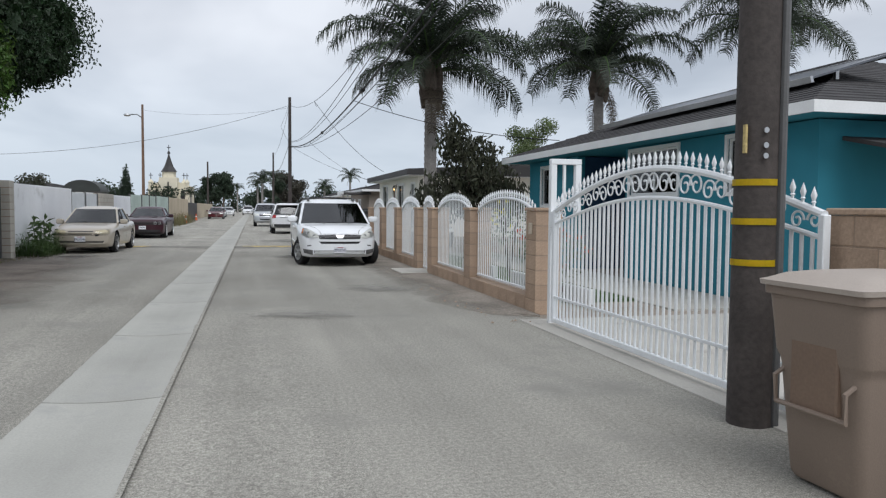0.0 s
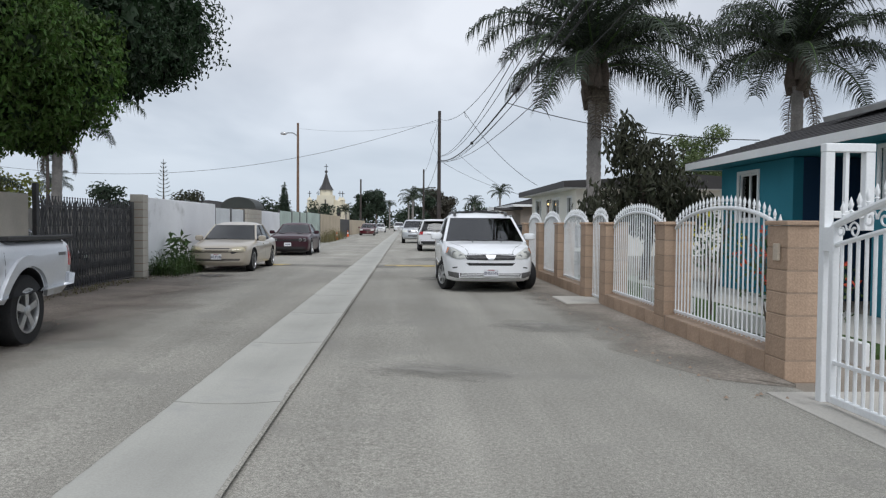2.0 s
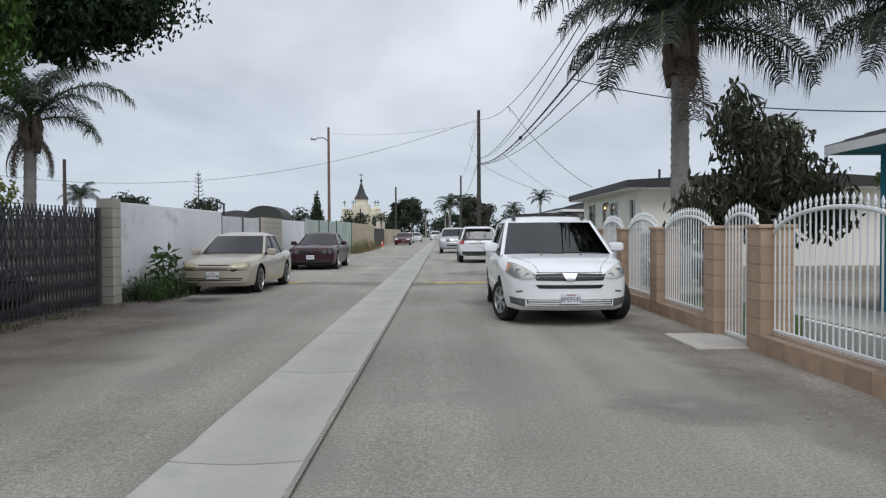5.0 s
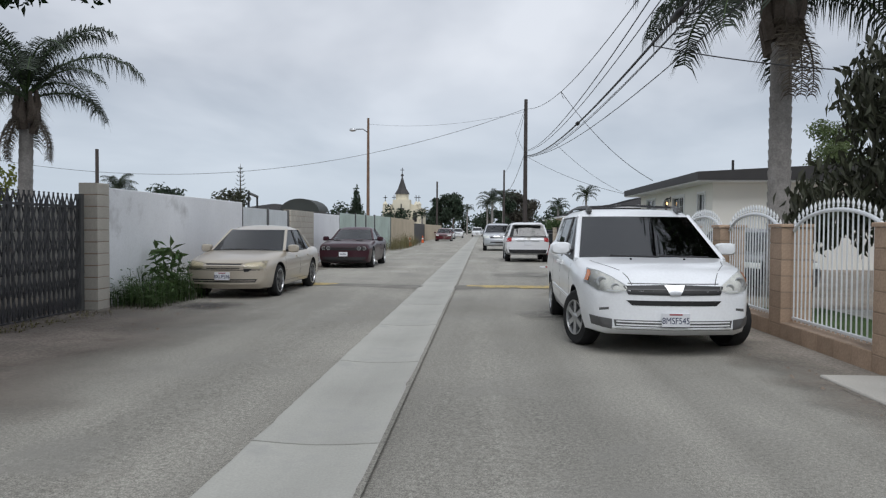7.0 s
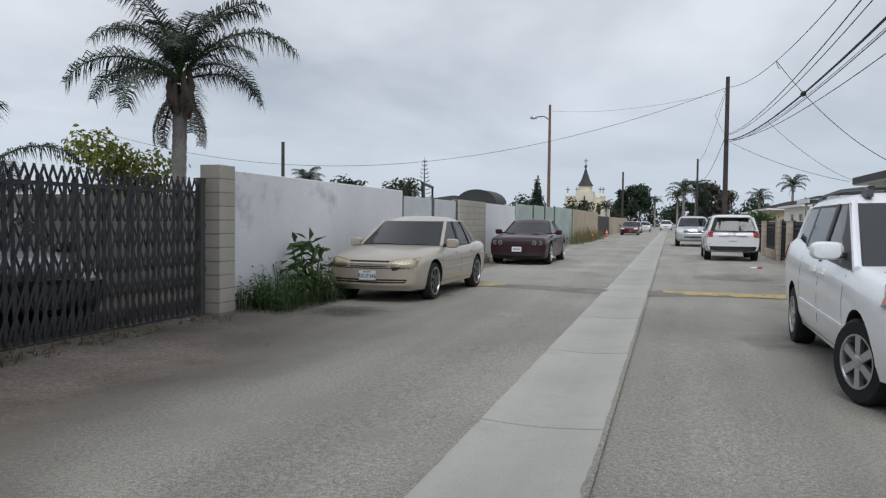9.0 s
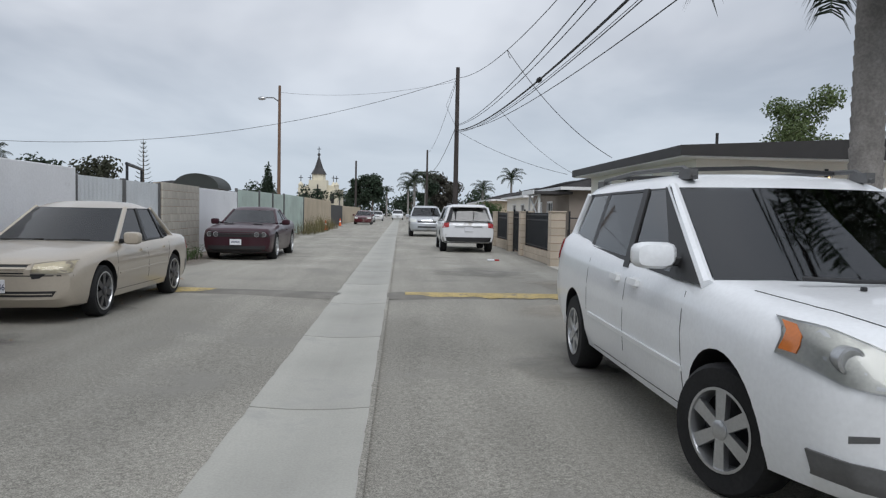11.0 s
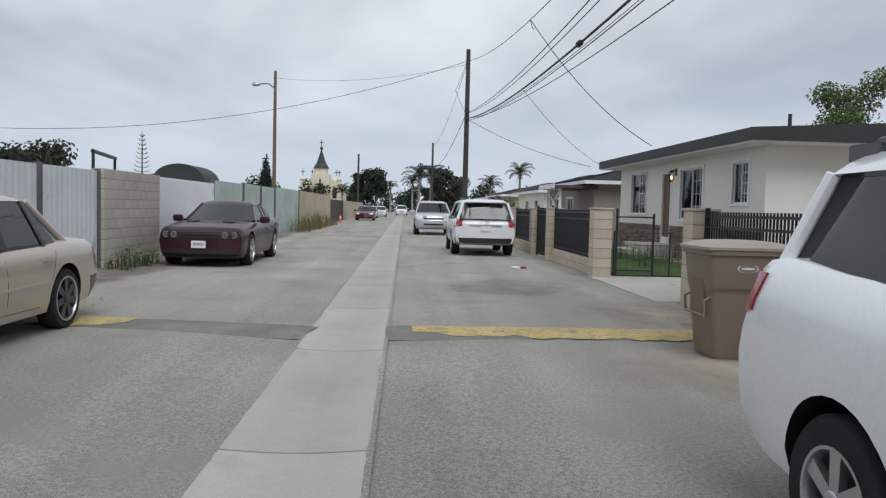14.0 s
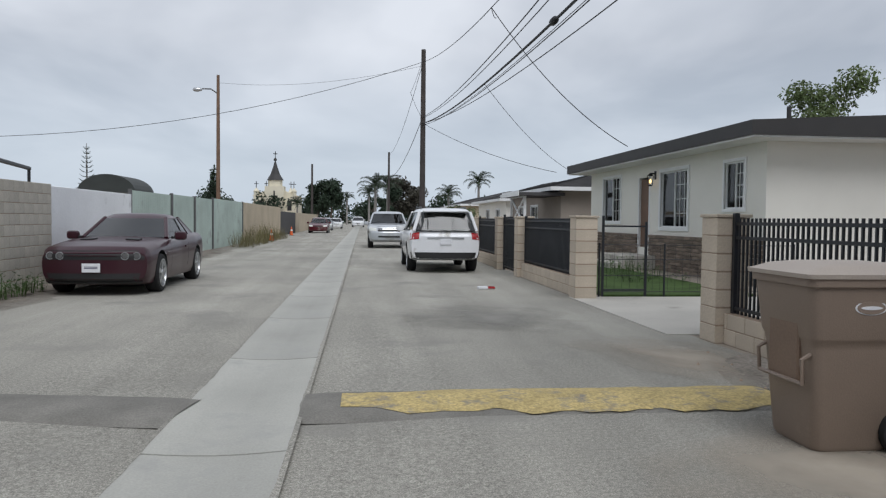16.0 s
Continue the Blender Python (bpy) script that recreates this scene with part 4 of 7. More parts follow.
solar = thing("solar_panel", (9.2, 13.6, 3.78), "long dark solar panel row with a pale rim on the roof", "solar panel")
tilt = Matrix.Rotation(-0.30, 4, "Y")
for nm, bb, m_ in (("cell_sheet", boxed(-0.85, 0.85, -3.6, 3.6, 0.0, 0.03, m=tilt), mat("solar_cells", (0.10, 0.11, 0.13), 0.3, 0, 0.1, 4.0, 30.0)), ("rim", boxed(-0.9, -0.85, -3.65, 3.65, -0.05, 0.05, m=tilt), ALLOY), ("rim", boxed(0.85, 0.9, -3.65, 3.65, -0.05, 0.05, m=tilt), ALLOY)):
    part(nm, bb, m_, solar)
for y in (-3.2, 0, 3.2):
    part("rack_leg", boxed(-0.03, 0.03, y - 0.03, y + 0.03, -0.5, 0.0), ALLOY, solar)
canopy = thing("patio_canopy", (9.75, 8.3, 0), "small dark shingled patio canopy with a white edge", "canopy")
part("canopy_roof", prism(bmesh.new(), [(-0.75, 2.18), (0.75, 2.5), (0.75, 2.56), (-0.75, 2.24)], -1.6, 1.6, "x"), SHINGLE, canopy)
part("edge_board", boxed(-1.62, 1.62, -0.79, -0.752, 2.1, 2.24), WHITE, canopy)
for x in (1.5,):
    part("canopy_post", boxed(x - 0.05, x + 0.05, -0.7, -0.6, 0, 2.2), WHITE, canopy)
b = bmesh.new()
tube(b, [(13.0, 11.0, 4.2), (13.0, 11.0, 5.1)], 0.16, 12)
part("vent_pipe", b, ROOFDARK, bh, smooth=True)

# ---- white house ----
wh = thing("white_house", (0, 0, 0), "single-storey white stucco house with a dark flat roof edge", "house")
WX = 8.35
WY0, WY1 = 38.3, 50.7
ops = [(47.4, 49.2, 1.38, 2.9), (44.85, 45.75, 0.62, 2.75), (42.2, 44.0, 1.25, 2.82), (39.2, 40.15, 1.72, 2.82)]
wall_with_openings("wall", "y", WX, 0.2, WY0, WY1, 0, 3.2, ops, STUCCO, wh)
part("wall", boxed(WX + 0.2, 19.0, WY0, WY0 + 0.2, 0, 3.2), STUCCO, wh)
part("wall", boxed(WX + 0.2, 19.0, WY1 - 0.2, WY1, 0, 3.2), STUCCO, wh)
part("wall", boxed(19.0, 19.2, WY0, WY1, 0, 3.2), STUCCO, wh)
window(wh, "y", WX, -1, *ops[0], grid=True)
window(wh, "y", WX, -1, *ops[2], grid=True, trim=0.1)
window(wh, "y", WX, -1, *ops[3], grid=True)
dr = new("front_door", None)
dr.parent = wh
part("door_leaf", boxed(WX + 0.05, WX + 0.1, 44.9, 45.7, 0.62, 2.7, bevel=0.006), mat("brown_door", (0.14, 0.075, 0.045), 0.6, 0, 0.15, 3.0, 40.0), dr, "brown wooden front door")
part("door_frame", boxed(WX - 0.02, WX + 0.12, 44.83, 44.9, 0.62, 2.75), WHITE, dr)
part("door_frame", boxed(WX - 0.02, WX + 0.12, 45.7, 45.77, 0.62, 2.75), WHITE, dr)
b = bmesh.new()
prism(b, [(WX - 0.75, 3.2), (20.0, 3.2), (20.0, 3.45), (14.0, 3.85), (WX - 0.75, 3.5)], WY0 - 0.75, WY1 + 0.75, "y")
part("roof", b, ROOFDARK, wh, "low dark roof with a deep fascia")
part("soffit", boxed(WX - 0.7, 19.9, WY0 - 0.7, WY1 + 0.7, 3.16, 3.2), WHITE, wh)
b = bmesh.new()
tube(b, [(WX + 1.0, WY0 + 0.9, 3.5), (WX + 1.0, WY0 + 0.9, 4.05)], 0.05, 8)
part("vent_pipe", b, ROOFDARK, wh)
PIECES.append((wh, "y", WY0, 44.8, WX - 0.06, WX - 0.005, 0.0, 1.02, STONE, 0.38, 0.1, 0.01))
PIECES.append((wh, "y", 45.8, WY1, WX - 0.06, WX - 0.005, 0.0, 1.02, STONE, 0.38, 0.1, 0.01))


def wall_lantern(x, y, z, rz):
    t = thing("wall_lantern", (x, y, z), "black lantern with a warm bulb on a white wall", "wall lamp", "wall lanterns", rz=rz)
    part("bracket", boxed(-0.18, 0.0, -0.03, 0.03, 0.25, 0.29), IRONB, t)
    part("back_plate", boxed(-0.02, 0.0, -0.06, 0.06, 0.1, 0.35), IRONB, t)
    part("roof", lathe(bmesh.new(), [(0.11, 0.2), (0.02, 0.28)], 6, (-0.16, 0, 0), "z"), IRONB, t)
    part("base", lathe(bmesh.new(), [(0.05, -0.1), (0.08, -0.06)], 6, (-0.16, 0, 0), "z"), IRONB, t)
    for k in range(6):
        a = k * 1.0472
        part("bar", tube(bmesh.new(), [(-0.16 + 0.075 * math.cos(a), 0.075 * math.sin(a), -0.06), (-0.16 + 0.1 * math.cos(a), 0.1 * math.sin(a), 0.2)], 0.006, 4), IRONB, t)
    bulb = bpy.data.materials.new("warm_bulb")
    bulb.use_nodes = True
    p = bulb.node_tree.nodes["Principled BSDF"]
    p.inputs["Base Color"].default_value = (1, 0.7, 0.35, 1)
    p.inputs["Emission Color"].default_value, p.inputs["Emission Strength"].default_value = (1, 0.62, 0.25, 1), 3.0
    part("bulb", lathe(bmesh.new(), [(0.012, -0.02), (0.035, 0.03), (0.03, 0.08), (0.005, 0.11)], 8, (-0.16, 0, 0), "z"), bulb, t, smooth=True)


wall_lantern(WX, 44.45, 2.55, 0)
wall_lantern(12.4, WY0, 2.6, 90)

# yard in front of the white house
solid("house_lawn", boxed(4.2, 7.2, 36.5, 52, 0, 0.04), LAWN, "short green lawn before the white house", "lawn")
solid("house_driveway", boxed(FX - 0.3, 8.3, 31.9, 36.4, -0.05, 0.012), CONCRETE, "pale concrete driveway beside the lawn", "driveway")
solid("porch_step", boxed(7.3, WX, 44.2, 46.4, 0, 0.4, bevel=0.015), CONCRETE, "grey concrete entrance step", "step")
solid("porch_step", boxed(6.9, 7.3, 44.2, 46.4, 0, 0.2, bevel=0.015), CONCRETE, "grey concrete entrance step", "step")


def iron_fence(y0, y1, x, z0, z1, gap=0.11, label="black iron picket fence panel", double=True):
    t = thing("iron_fence", (x, (y0 + y1) / 2, z0), label, "fence", "black iron fence panels")
    c = (y0 + y1) / 2
    rails = [0.06, z1 - z0 - 0.06] + ([z1 - z0 - 0.22] if double else [])
    for z in rails:
        part("rail", boxed(-0.018, 0.018, y0 - c, y1 - c, z - 0.018, z + 0.018), IRONB, t)
    n = max(2, round((y1 - y0) / gap))
    me = mesh_of("picket", boxed(-0.011, 0.011, -0.011, 0.011, 0, z1 - z0), IRONB)
    for i in range(n + 1):
        o = new("picket", me)
        o.parent = t
        o.location = (0, y0 - c + (y1 - y0) * i / n, 0)
    for y in (y0, y1):
        part("post", boxed(-0.03, 0.03, y - c - 0.03, y - c + 0.03, -0.1, z1 - z0 + 0.06, bevel=0.004), IRONB, t)


rf = thing("cream_block_fence", (0, 0, 0), "cream block fence with pillars and black iron panels", "fence", kind="structure")
for y in (31.25, 36.1, 41.2, 44.0, 48.5):
    xx = FX if y < 32 else 3.55
    block_run(rf, "y", y, y + 0.4, xx, xx + 0.4, 0, 1.46, CREAMBLOCK)
    part("cap", boxed(xx - 0.02, xx + 0.42, y - 0.02, y + 0.42, 1.46, 1.50, bevel=0.008), CREAMBLOCK, rf)
for a, b_, xx in ((25.7, 31.25, FX + 0.1), (36.5, 41.2, 3.65), (44.4, 48.5, 3.65)):
    block_run(rf, "y", a, b_, xx, xx + 0.2, 0, 0.36, CREAMBLOCK)
    iron_fence(a + 0.05, b_ - 0.05, xx + 0.1, 0.36, 1.45, 0.088)
iron_fence(41.65, 43.95, 3.75, 0.05, 1.5, label="black iron gate panel")



# low wire fence before the lawn
wf = thing("wire_fence", (6.0, 36.45, 0), "low thin dark wire fence before the lawn", "fence")
for x in (-1.9, -0.65, 0.65, 1.9):
    part("post", tube(bmesh.new(), [(x, 0, 0), (x, 0, 1.0)], 0.018, 6), IRONB, wf)
for z in (0.1, 0.4, 0.7, 0.97):
    part("wire", tube(bmesh.new(), [(-1.9, 0, z), (1.9, 0, z)], 0.006, 4), IRONB, wf)
for i in range(1, 26):
    x = -1.9 + 3.8 * i / 26
    part("upright_wire", tube(bmesh.new(), [(x, 0, 0.1), (x, 0, 0.97)], 0.003, 4), IRONB, wf)
leafg = thing("open_gate_leaf", (4.05, 36.1, 0), "open black iron gate leaf beside a pillar", "gate")
part("gate_stile", boxed(-0.02, 0.02, -0.02, 0.02, 0.05, 1.5), IRONB, leafg)
part("gate_stile", boxed(0.78, 0.82, -0.02, 0.02, 0.05, 1.4), IRONB, leafg)
for z in (0.15, 1.3):
    part("gate_rail", boxed(0.02, 0.78, -0.015, 0.015, z, z + 0.03), IRONB, leafg)


# ---- vehicles ----
from mathutils.bvhtree import BVHTree


def smoothstep(a, b, x):
    t = max(0.0, min(1.0, (x - a) / (b - a)))
    return t * t * (3 - 2 * t)


def wheel(parent, x, y, r, width, side, rim_mat, steer=0.0, spokes=6, rimr=0.66):
    w = new("wheel", None)
    w.parent = parent
    w.location, w.rotation_euler = (x, y, r), (0, 0, radians(steer))
    h = width / 2
    s = side
    t = bmesh.new()
    lathe(t, [(r * rimr, -h), (r * 0.93, -h), (r, -h * 0.75), (r, h * 0.75), (r * 0.93, h), (r * rimr, h), (r * rimr * 0.99, h * 0.5), (r * rimr * 0.99, -h * 0.5), (r * rimr, -h)], 32, cap=False)
    part("tyre", t, RUBBER, w, smooth=True)
    rr = r * rimr
    b = bmesh.new()
    lathe(b, [(rr, s * h * 1.0), (rr * 1.02, s * h * 1.04), (rr * 0.95, s * h * 1.04), (rr * 0.9, s * h * 0.7), (rr * 0.9, s * h * 0.2), (rr * 0.985, s * h * 0.2)], 32, cap=False)
    rim = part("rim", b, ALLOY, w, smooth=True)
    b = bmesh.new()
    lathe(b, [(rr * 0.9, s * h * 0.15), (rr * 0.9, s * h * 0.2)], 24)
    part("brake_disc", b, PLASTIC, w)
    for k in range(spokes):
        a = 6.28318 * k / spokes
        m = Matrix.Rotation(a, 4, "X")
        b = bmesh.new()
        x0, x1 = sorted((s * h * 0.62, s * h * 0.95))
        prism(b, [(-rr * 0.13, 0), (rr * 0.13, 0), (rr * 0.17, rr * 0.93), (-rr * 0.17, rr * 0.93)], x0, x1, "x")
        bmesh.ops.transform(b, matrix=m, verts=b.verts)
        part("spoke", b, rim_mat, w)
    b = bmesh.new()
    lathe(b, [(rr * 0.24, s * h * 0.6), (rr * 0.24, s * h * 1.0), (rr * 0.2, s * h * 1.06), (rr * 0.02, s * h * 1.07)], 16)
    part("hub_cap", b, rim_mat, w, smooth=True)
    return w


def car(name, loc, rz, label, spec, group="parked cars"):
    """A car with its nose towards local -y. spec: tables along the length s (0 at the nose) and the cabin's levels."""
    L, W = spec["L"], spec["W"] / 2
    root = thing(name, loc, label, spec.get("cat", "car"), group, rz=rz)
    pm = spec["paint"]
    top, wid, bot = spec["top"], spec["wid"], spec["bot"]
    y_of = lambda s: s - L / 2
    N = 44
    ss = [L * i / N for i in range(N + 1)]
    ss[0], ss[-1] = 0.0, L
    bm = bmesh.new()
    prof = spec.get("ring", [(0, 0, 0), (0.80, 0, 0), (0.93, 0.05, 0), (0.975, 0.2, 0), (0.995, 0.42, 0), (1.0, 0.62, 0), (0.985, 0.8, 0), (0.95, 0.93, 0), (0.88, 1.0, 0), (0.6, 1.0, 0.6), (0.3, 1.0, 0.9), (0, 1.0, 1.0)])
    crown = spec.get("crown", 0.05)
    nose, tail = spec.get("nose", 0.22), spec.get("tail", 0.15)
    rings = []
    for s in ss:
        zt, w, zb = lerp_table(top, s), lerp_table(wid, s) * W, lerp_table(bot, s)
        cr = crown * min(1, s / 0.5, (L - s) / 0.5)
        half = []
        for fx, fz, fc in prof:
            x = fx * w
            z = zb + (zt - zb) * fz + cr * fc
            y = y_of(s)
            if s < L * 0.25:
                y += nose * (x / W) ** 2.4 * (1 - s / (L * 0.25))
            if s > L * 0.8:
                y -= tail * (x / W) ** 2.4 * ((s - L * 0.8) / (L * 0.2))
            half.append((x, y, z))
        pts = half + [(-x, y, z) for x, y, z in half[-2:0:-1]]
        rings.append([bm.verts.new(p) for p in pts])
    k = len(rings[0])
    for a, b in zip(rings, rings[1:]):
        for i in range(k):
            bm.faces.new((a[i], a[(i + 1) % k], b[(i + 1) % k], b[i]))
    # bowed front and rear faces, in a grid so that fitted pieces lie true
    hl = len(prof)
    for ring_v, bow, sign, send in ((rings[0], nose, 1, 0.0), (rings[-1], tail, -1, L)):
        rows = []
        for i in range(1, 9):
            a_, c_ = ring_v[i], ring_v[(k - i) % k]
            row = [c_]
            for j in range(1, 12):
                q = -1 + 2 * j / 12
                row.append(bm.verts.new((a_.co.x * q, y_of(send) + sign * bow * (abs(a_.co.x * q) / W) ** 2.4, a_.co.z)))
            rows.append(row + [a_])
        for p, q in zip(rows, rows[1:]):
            for j in range(12):
                bm.faces.new((p[j], p[j + 1], q[j + 1], q[j]))
        bm.faces.new(rows[0] + [ring_v[0]])
        bm.faces.new(rows[-1] + [ring_v[i] for i in range(9, hl)] + [ring_v[k - i] for i in range(hl - 2, 8, -1)])
    bmesh.ops.recalc_face_normals(bm, faces=bm.faces)
    r = spec["wheel"]
    fa, ra = spec["axles"]
    me = bpy.data.meshes.new("body")
    bm.to_mesh(me)
    tree = BVHTree.FromBMesh(bm)
    bm.free()
    me.materials.append(pm)
    me.materials.append(PLASTIC)
    shell = new("body", me)
    cut = bmesh.new()
    for s in (fa, ra):
        for sd in (-1, 1):
            lathe(cut, [(r * 1.17, W * 0.62 * sd), (r * 1.17, W * 1.2 * sd)], 32, (0, y_of(s), r * 1.03), "x")
    for f in cut.faces:
        f.material_index = 1
    cm = mesh_of("cut", cut, [pm, PLASTIC])
    cutter = new("cut", cm)
    mod = shell.modifiers.new("arches", "BOOLEAN")
    mod.operation, mod.solver, mod.object, mod.material_mode = "DIFFERENCE", "EXACT", cutter, "INDEX"
    bpy.context.view_layer.update()
    done = bpy.data.meshes.new_from_object(shell.evaluated_get(bpy.context.evaluated_depsgraph_get()))
    shell.modifiers.clear()
    shell.data = done
    done.polygons.foreach_set("use_smooth", [True] * len(done.polygons))
    done.set_sharp_from_angle(angle=radians(38))
    bpy.data.objects.remove(cutter)
    shell.parent = root

    # cabin: dark core, roof, pillars and panes; levels are (z, s_front, s_back, half width)
    lv = spec["cabin"]
    zb, zw, zr = lv[0][0], lv[1][0], lv[2][0]

    def level(z):
        i = 0 if z <= zw else 1
        a, b = lv[i], lv[i + 1]
        t = (z - a[0]) / (b[0] - a[0])
        return [a[j] + (b[j] - a[j]) * t for j in range(4)]
    fb, bb = spec.get("bulge", (0.16, 0.1))

    rt = spec.get("taper", 0.07)

    def wide(z, s):
        _, f, bk, w = level(z)
        m = f + (bk - f) * 0.45
        return w * (1 - rt * max(0.0, (s - m) / (bk - m)) ** 2 - 0.03 * max(0.0, (m - s) / (m - f)) ** 2)

    def ring(z, inset, nx=8, ny=6):
        _, f, bk, w = level(z)
        f, bk, w = f + inset, bk - inset, w - inset
        out = []
        for i in range(nx + 1):
            x = -w + 2 * w * i / nx
            out.append((x * (1 - 0.03), y_of(f + fb * (x / w) ** 2), z))
        for i in range(1, ny):
            q = f + fb + (bk - bb - f - fb) * i / ny
            out.append((wide(z, q) - inset, y_of(q), z))
        for i in range(nx + 1):
            x = w - 2 * w * i / nx
            out.append((x * (1 - rt), y_of(bk - bb * (x / w) ** 2), z))
        for i in range(1, ny):
            q = bk - bb + (f + fb - bk + bb) * i / ny
            out.append((-wide(z, q) + inset, y_of(q), z))
        return out

    def shellmesh(levels, cap_low=True):
        b = bmesh.new()
        rs = [[b.verts.new(p) for p in q] for q in levels]
        m = len(rs[0])
        for p, q in zip(rs, rs[1:]):
            for i in range(m):
                b.faces.new((p[i], p[(i + 1) % m], q[(i + 1) % m], q[i]))
        b.faces.new(rs[-1])
        if cap_low:
            b.faces.new(rs[0][::-1])
        return b
    part("interior", shellmesh([ring(zb, 0.03), ring(zw, 0.03)]), spec.get("inside", INSIDE), root, "dark car interior")
    roofr = [ring(zw, 0.0), ring(zw + (zr - zw) * 0.55, 0.0), [(x * 0.97, y * 0.97 + 0.03 * y_of((lv[2][1] + lv[2][2]) / 2), z) for x, y, z in ring(zr, 0.0)], [(x * 0.8, y_of((lv[2][1] + lv[2][2]) / 2) * 0.2 + y * 0.8, z + 0.02) for x, y, z in ring(zr, 0.0)], [(x * 0.4, y_of((lv[2][1] + lv[2][2]) / 2) * 0.6 + y * 0.4, z + 0.035) for x, y, z in ring(zr, 0.0)]]
    part("roof", shellmesh(roofr), pm, root, smooth=True)

    def side_pt(sd, s, z, o):
        return (sd * (wide(z, s) + o), y_of(s), z)

    def quad_strip(name, pts_a, pts_b, material, th, label="", parent=root, smooth=True):
        b = bmesh.new()
        A, B = [b.verts.new(p) for p in pts_a], [b.verts.new(p) for p in pts_b]
        for i in range(len(A) - 1):
            b.faces.new((A[i], A[i + 1], B[i + 1], B[i]))
        bmesh.ops.recalc_face_normals(b, faces=b.faces)
        bmesh.ops.solidify(b, geom=b.faces[:], thickness=th)
        return part(name, b, material, parent, label)
    # windscreen and rear screen
    g = spec.get("glass", CARGLASS)
    belt = spec.get("belt", [(0.0, zb + 0.02), (L, zb + 0.02)])
    for nm, front in (("windscreen", True), ("rear_window", False)):
        rows = []
        for z in (zb + 0.02, zw - 0.0):
            _, f, bk, w = level(z)
            row = []
            for i in range(11):
                x = (-w + 2 * w * i / 10) * (0.935 if front else 0.955 - rt)
                row.append((x, y_of(f - 0.006 + fb * (x / w) ** 2) if front else y_of(bk + 0.006 - bb * (x / w) ** 2), z))
            rows.append(row)
        quad_strip(nm, rows[0], rows[1], g if front else spec.get("rear_glass", DARKGLASS), 0.004)
    # corner pillars
    for sd in (-1, 1):
        for nm, back in (("a_pillar", False), ("rear_pillar", True)):
            p = []
            for z in (zb, (zb + zw) / 2, zw):
                _, f, bk, w = level(z)
                q = bk - bb - 0.01 if back else f + fb + 0.015
                p.append((sd * (wide(z, q) - 0.015), y_of(q), z))
            b = bmesh.new()
            tube(b, p, spec.get("pillar", 0.04), 8)
            part(nm, b, pm, root, smooth=True)
        # side panes between uprights: list of (s0 low, s1 low, s0 high, s1 high)
        for i, (a0, a1, c0, c1) in enumerate(spec["panes"]):
            za, ze = lerp_table(belt, a0), lerp_table(belt, a1)
            gm = spec["front_side"] if i == 0 and "front_side" in spec else spec.get("side_glass", DARKGLASS)
            quad_strip("side_window", [side_pt(sd, a0, za, 0.004), side_pt(sd, a1, ze, 0.004)], [side_pt(sd, c0, zw - 0.015, 0.004), side_pt(sd, c1, zw - 0.015, 0.004)], gm, 0.004)
            quad_strip("window_seal", [side_pt(sd, a0 - 0.01, za - 0.022, 0.007), side_pt(sd, a1 + 0.01, ze - 0.022, 0.007)], [side_pt(sd, a0 - 0.01, za + 0.006, 0.007), side_pt(sd, a1 + 0.01, ze + 0.006, 0.007)], PLASTIC, 0.008)
            quad_strip("window_seal", [side_pt(sd, c0 - 0.01, zw - 0.022, 0.007), side_pt(sd, c1 + 0.01, zw - 0.022, 0.007)], [side_pt(sd, c0 - 0.01, zw - 0.002, 0.007), side_pt(sd, c1 + 0.01, zw - 0.002, 0.007)], PLASTIC, 0.008)
        for a0, a1, c0, c1, m in spec["posts"]:
            quad_strip("door_pillar", [side_pt(sd, a0, zb, 0.009), side_pt(sd, a1, zb, 0.009)], [side_pt(sd, c0, zw, 0.009), side_pt(sd, c1, zw, 0.009)], pm if m else PLASTIC, 0.012)
        # mirror
        ms, mz = spec["mirror"]
        mr = new("door_mirror", None)
        mr.parent = root
        mr.location = (sd * (W + 0.07), y_of(ms), mz)
        b = bmesh.new()
        lathe(b, [(0.02, -0.05), (0.075, -0.04), (0.095, 0.0), (0.09, 0.06), (0.08, 0.07)], 24, (0, 0, 0), "y")
        mw, mh = spec.get("mirror_size", (1.25, 0.9))
        for v in b.verts:
            d = math.hypot(v.co.x, v.co.z) or 1.0
            k = 1 / ((abs(v.co.x / d) ** 4 + abs(v.co.z / d) ** 4) ** 0.25)
            v.co.x *= mw * k
            v.co.z *= mh * k
        part("mirror_shell", b, spec.get("mirror_mat", pm), mr, smooth=True)
        part("mirror_arm", boxed(*sorted((-sd * 0.18, -sd * 0.05)), -0.02, 0.03, -0.06, -0.01, bevel=0.006), PLASTIC, mr)
        # wheels
        for s, st in ((fa, spec.get("steer", 0)), (ra, 0)):
            wheel(root, sd * (W - spec.get("tw", 0.21) / 2 - 0.02), y_of(s), r, spec.get("tw", 0.21), sd, spec.get("rim", ALLOY), st, spec.get("spokes", 6), spec.get("rimr", 0.66))

    def decal(name, side, upper, lower, material, off=0.006, nu=10, nv=3, label="", parent=root):
        """A fitted piece laid on the body: its upper and lower edge in the view from side ('f', 'b', 'l', 'r', 't')."""
        b = bmesh.new()

        def along(poly, t):
            d = [0.0]
            for p, q in zip(poly, poly[1:]):
                d.append(d[-1] + math.dist(p, q))
            t *= d[-1]
            for i in range(len(poly) - 1):
                if t <= d[i + 1] + 1e-9:
                    u = (t - d[i]) / max(1e-9, d[i + 1] - d[i])
                    return [poly[i][j] + (poly[i + 1][j] - poly[i][j]) * u for j in (0, 1)]
            return poly[-1]
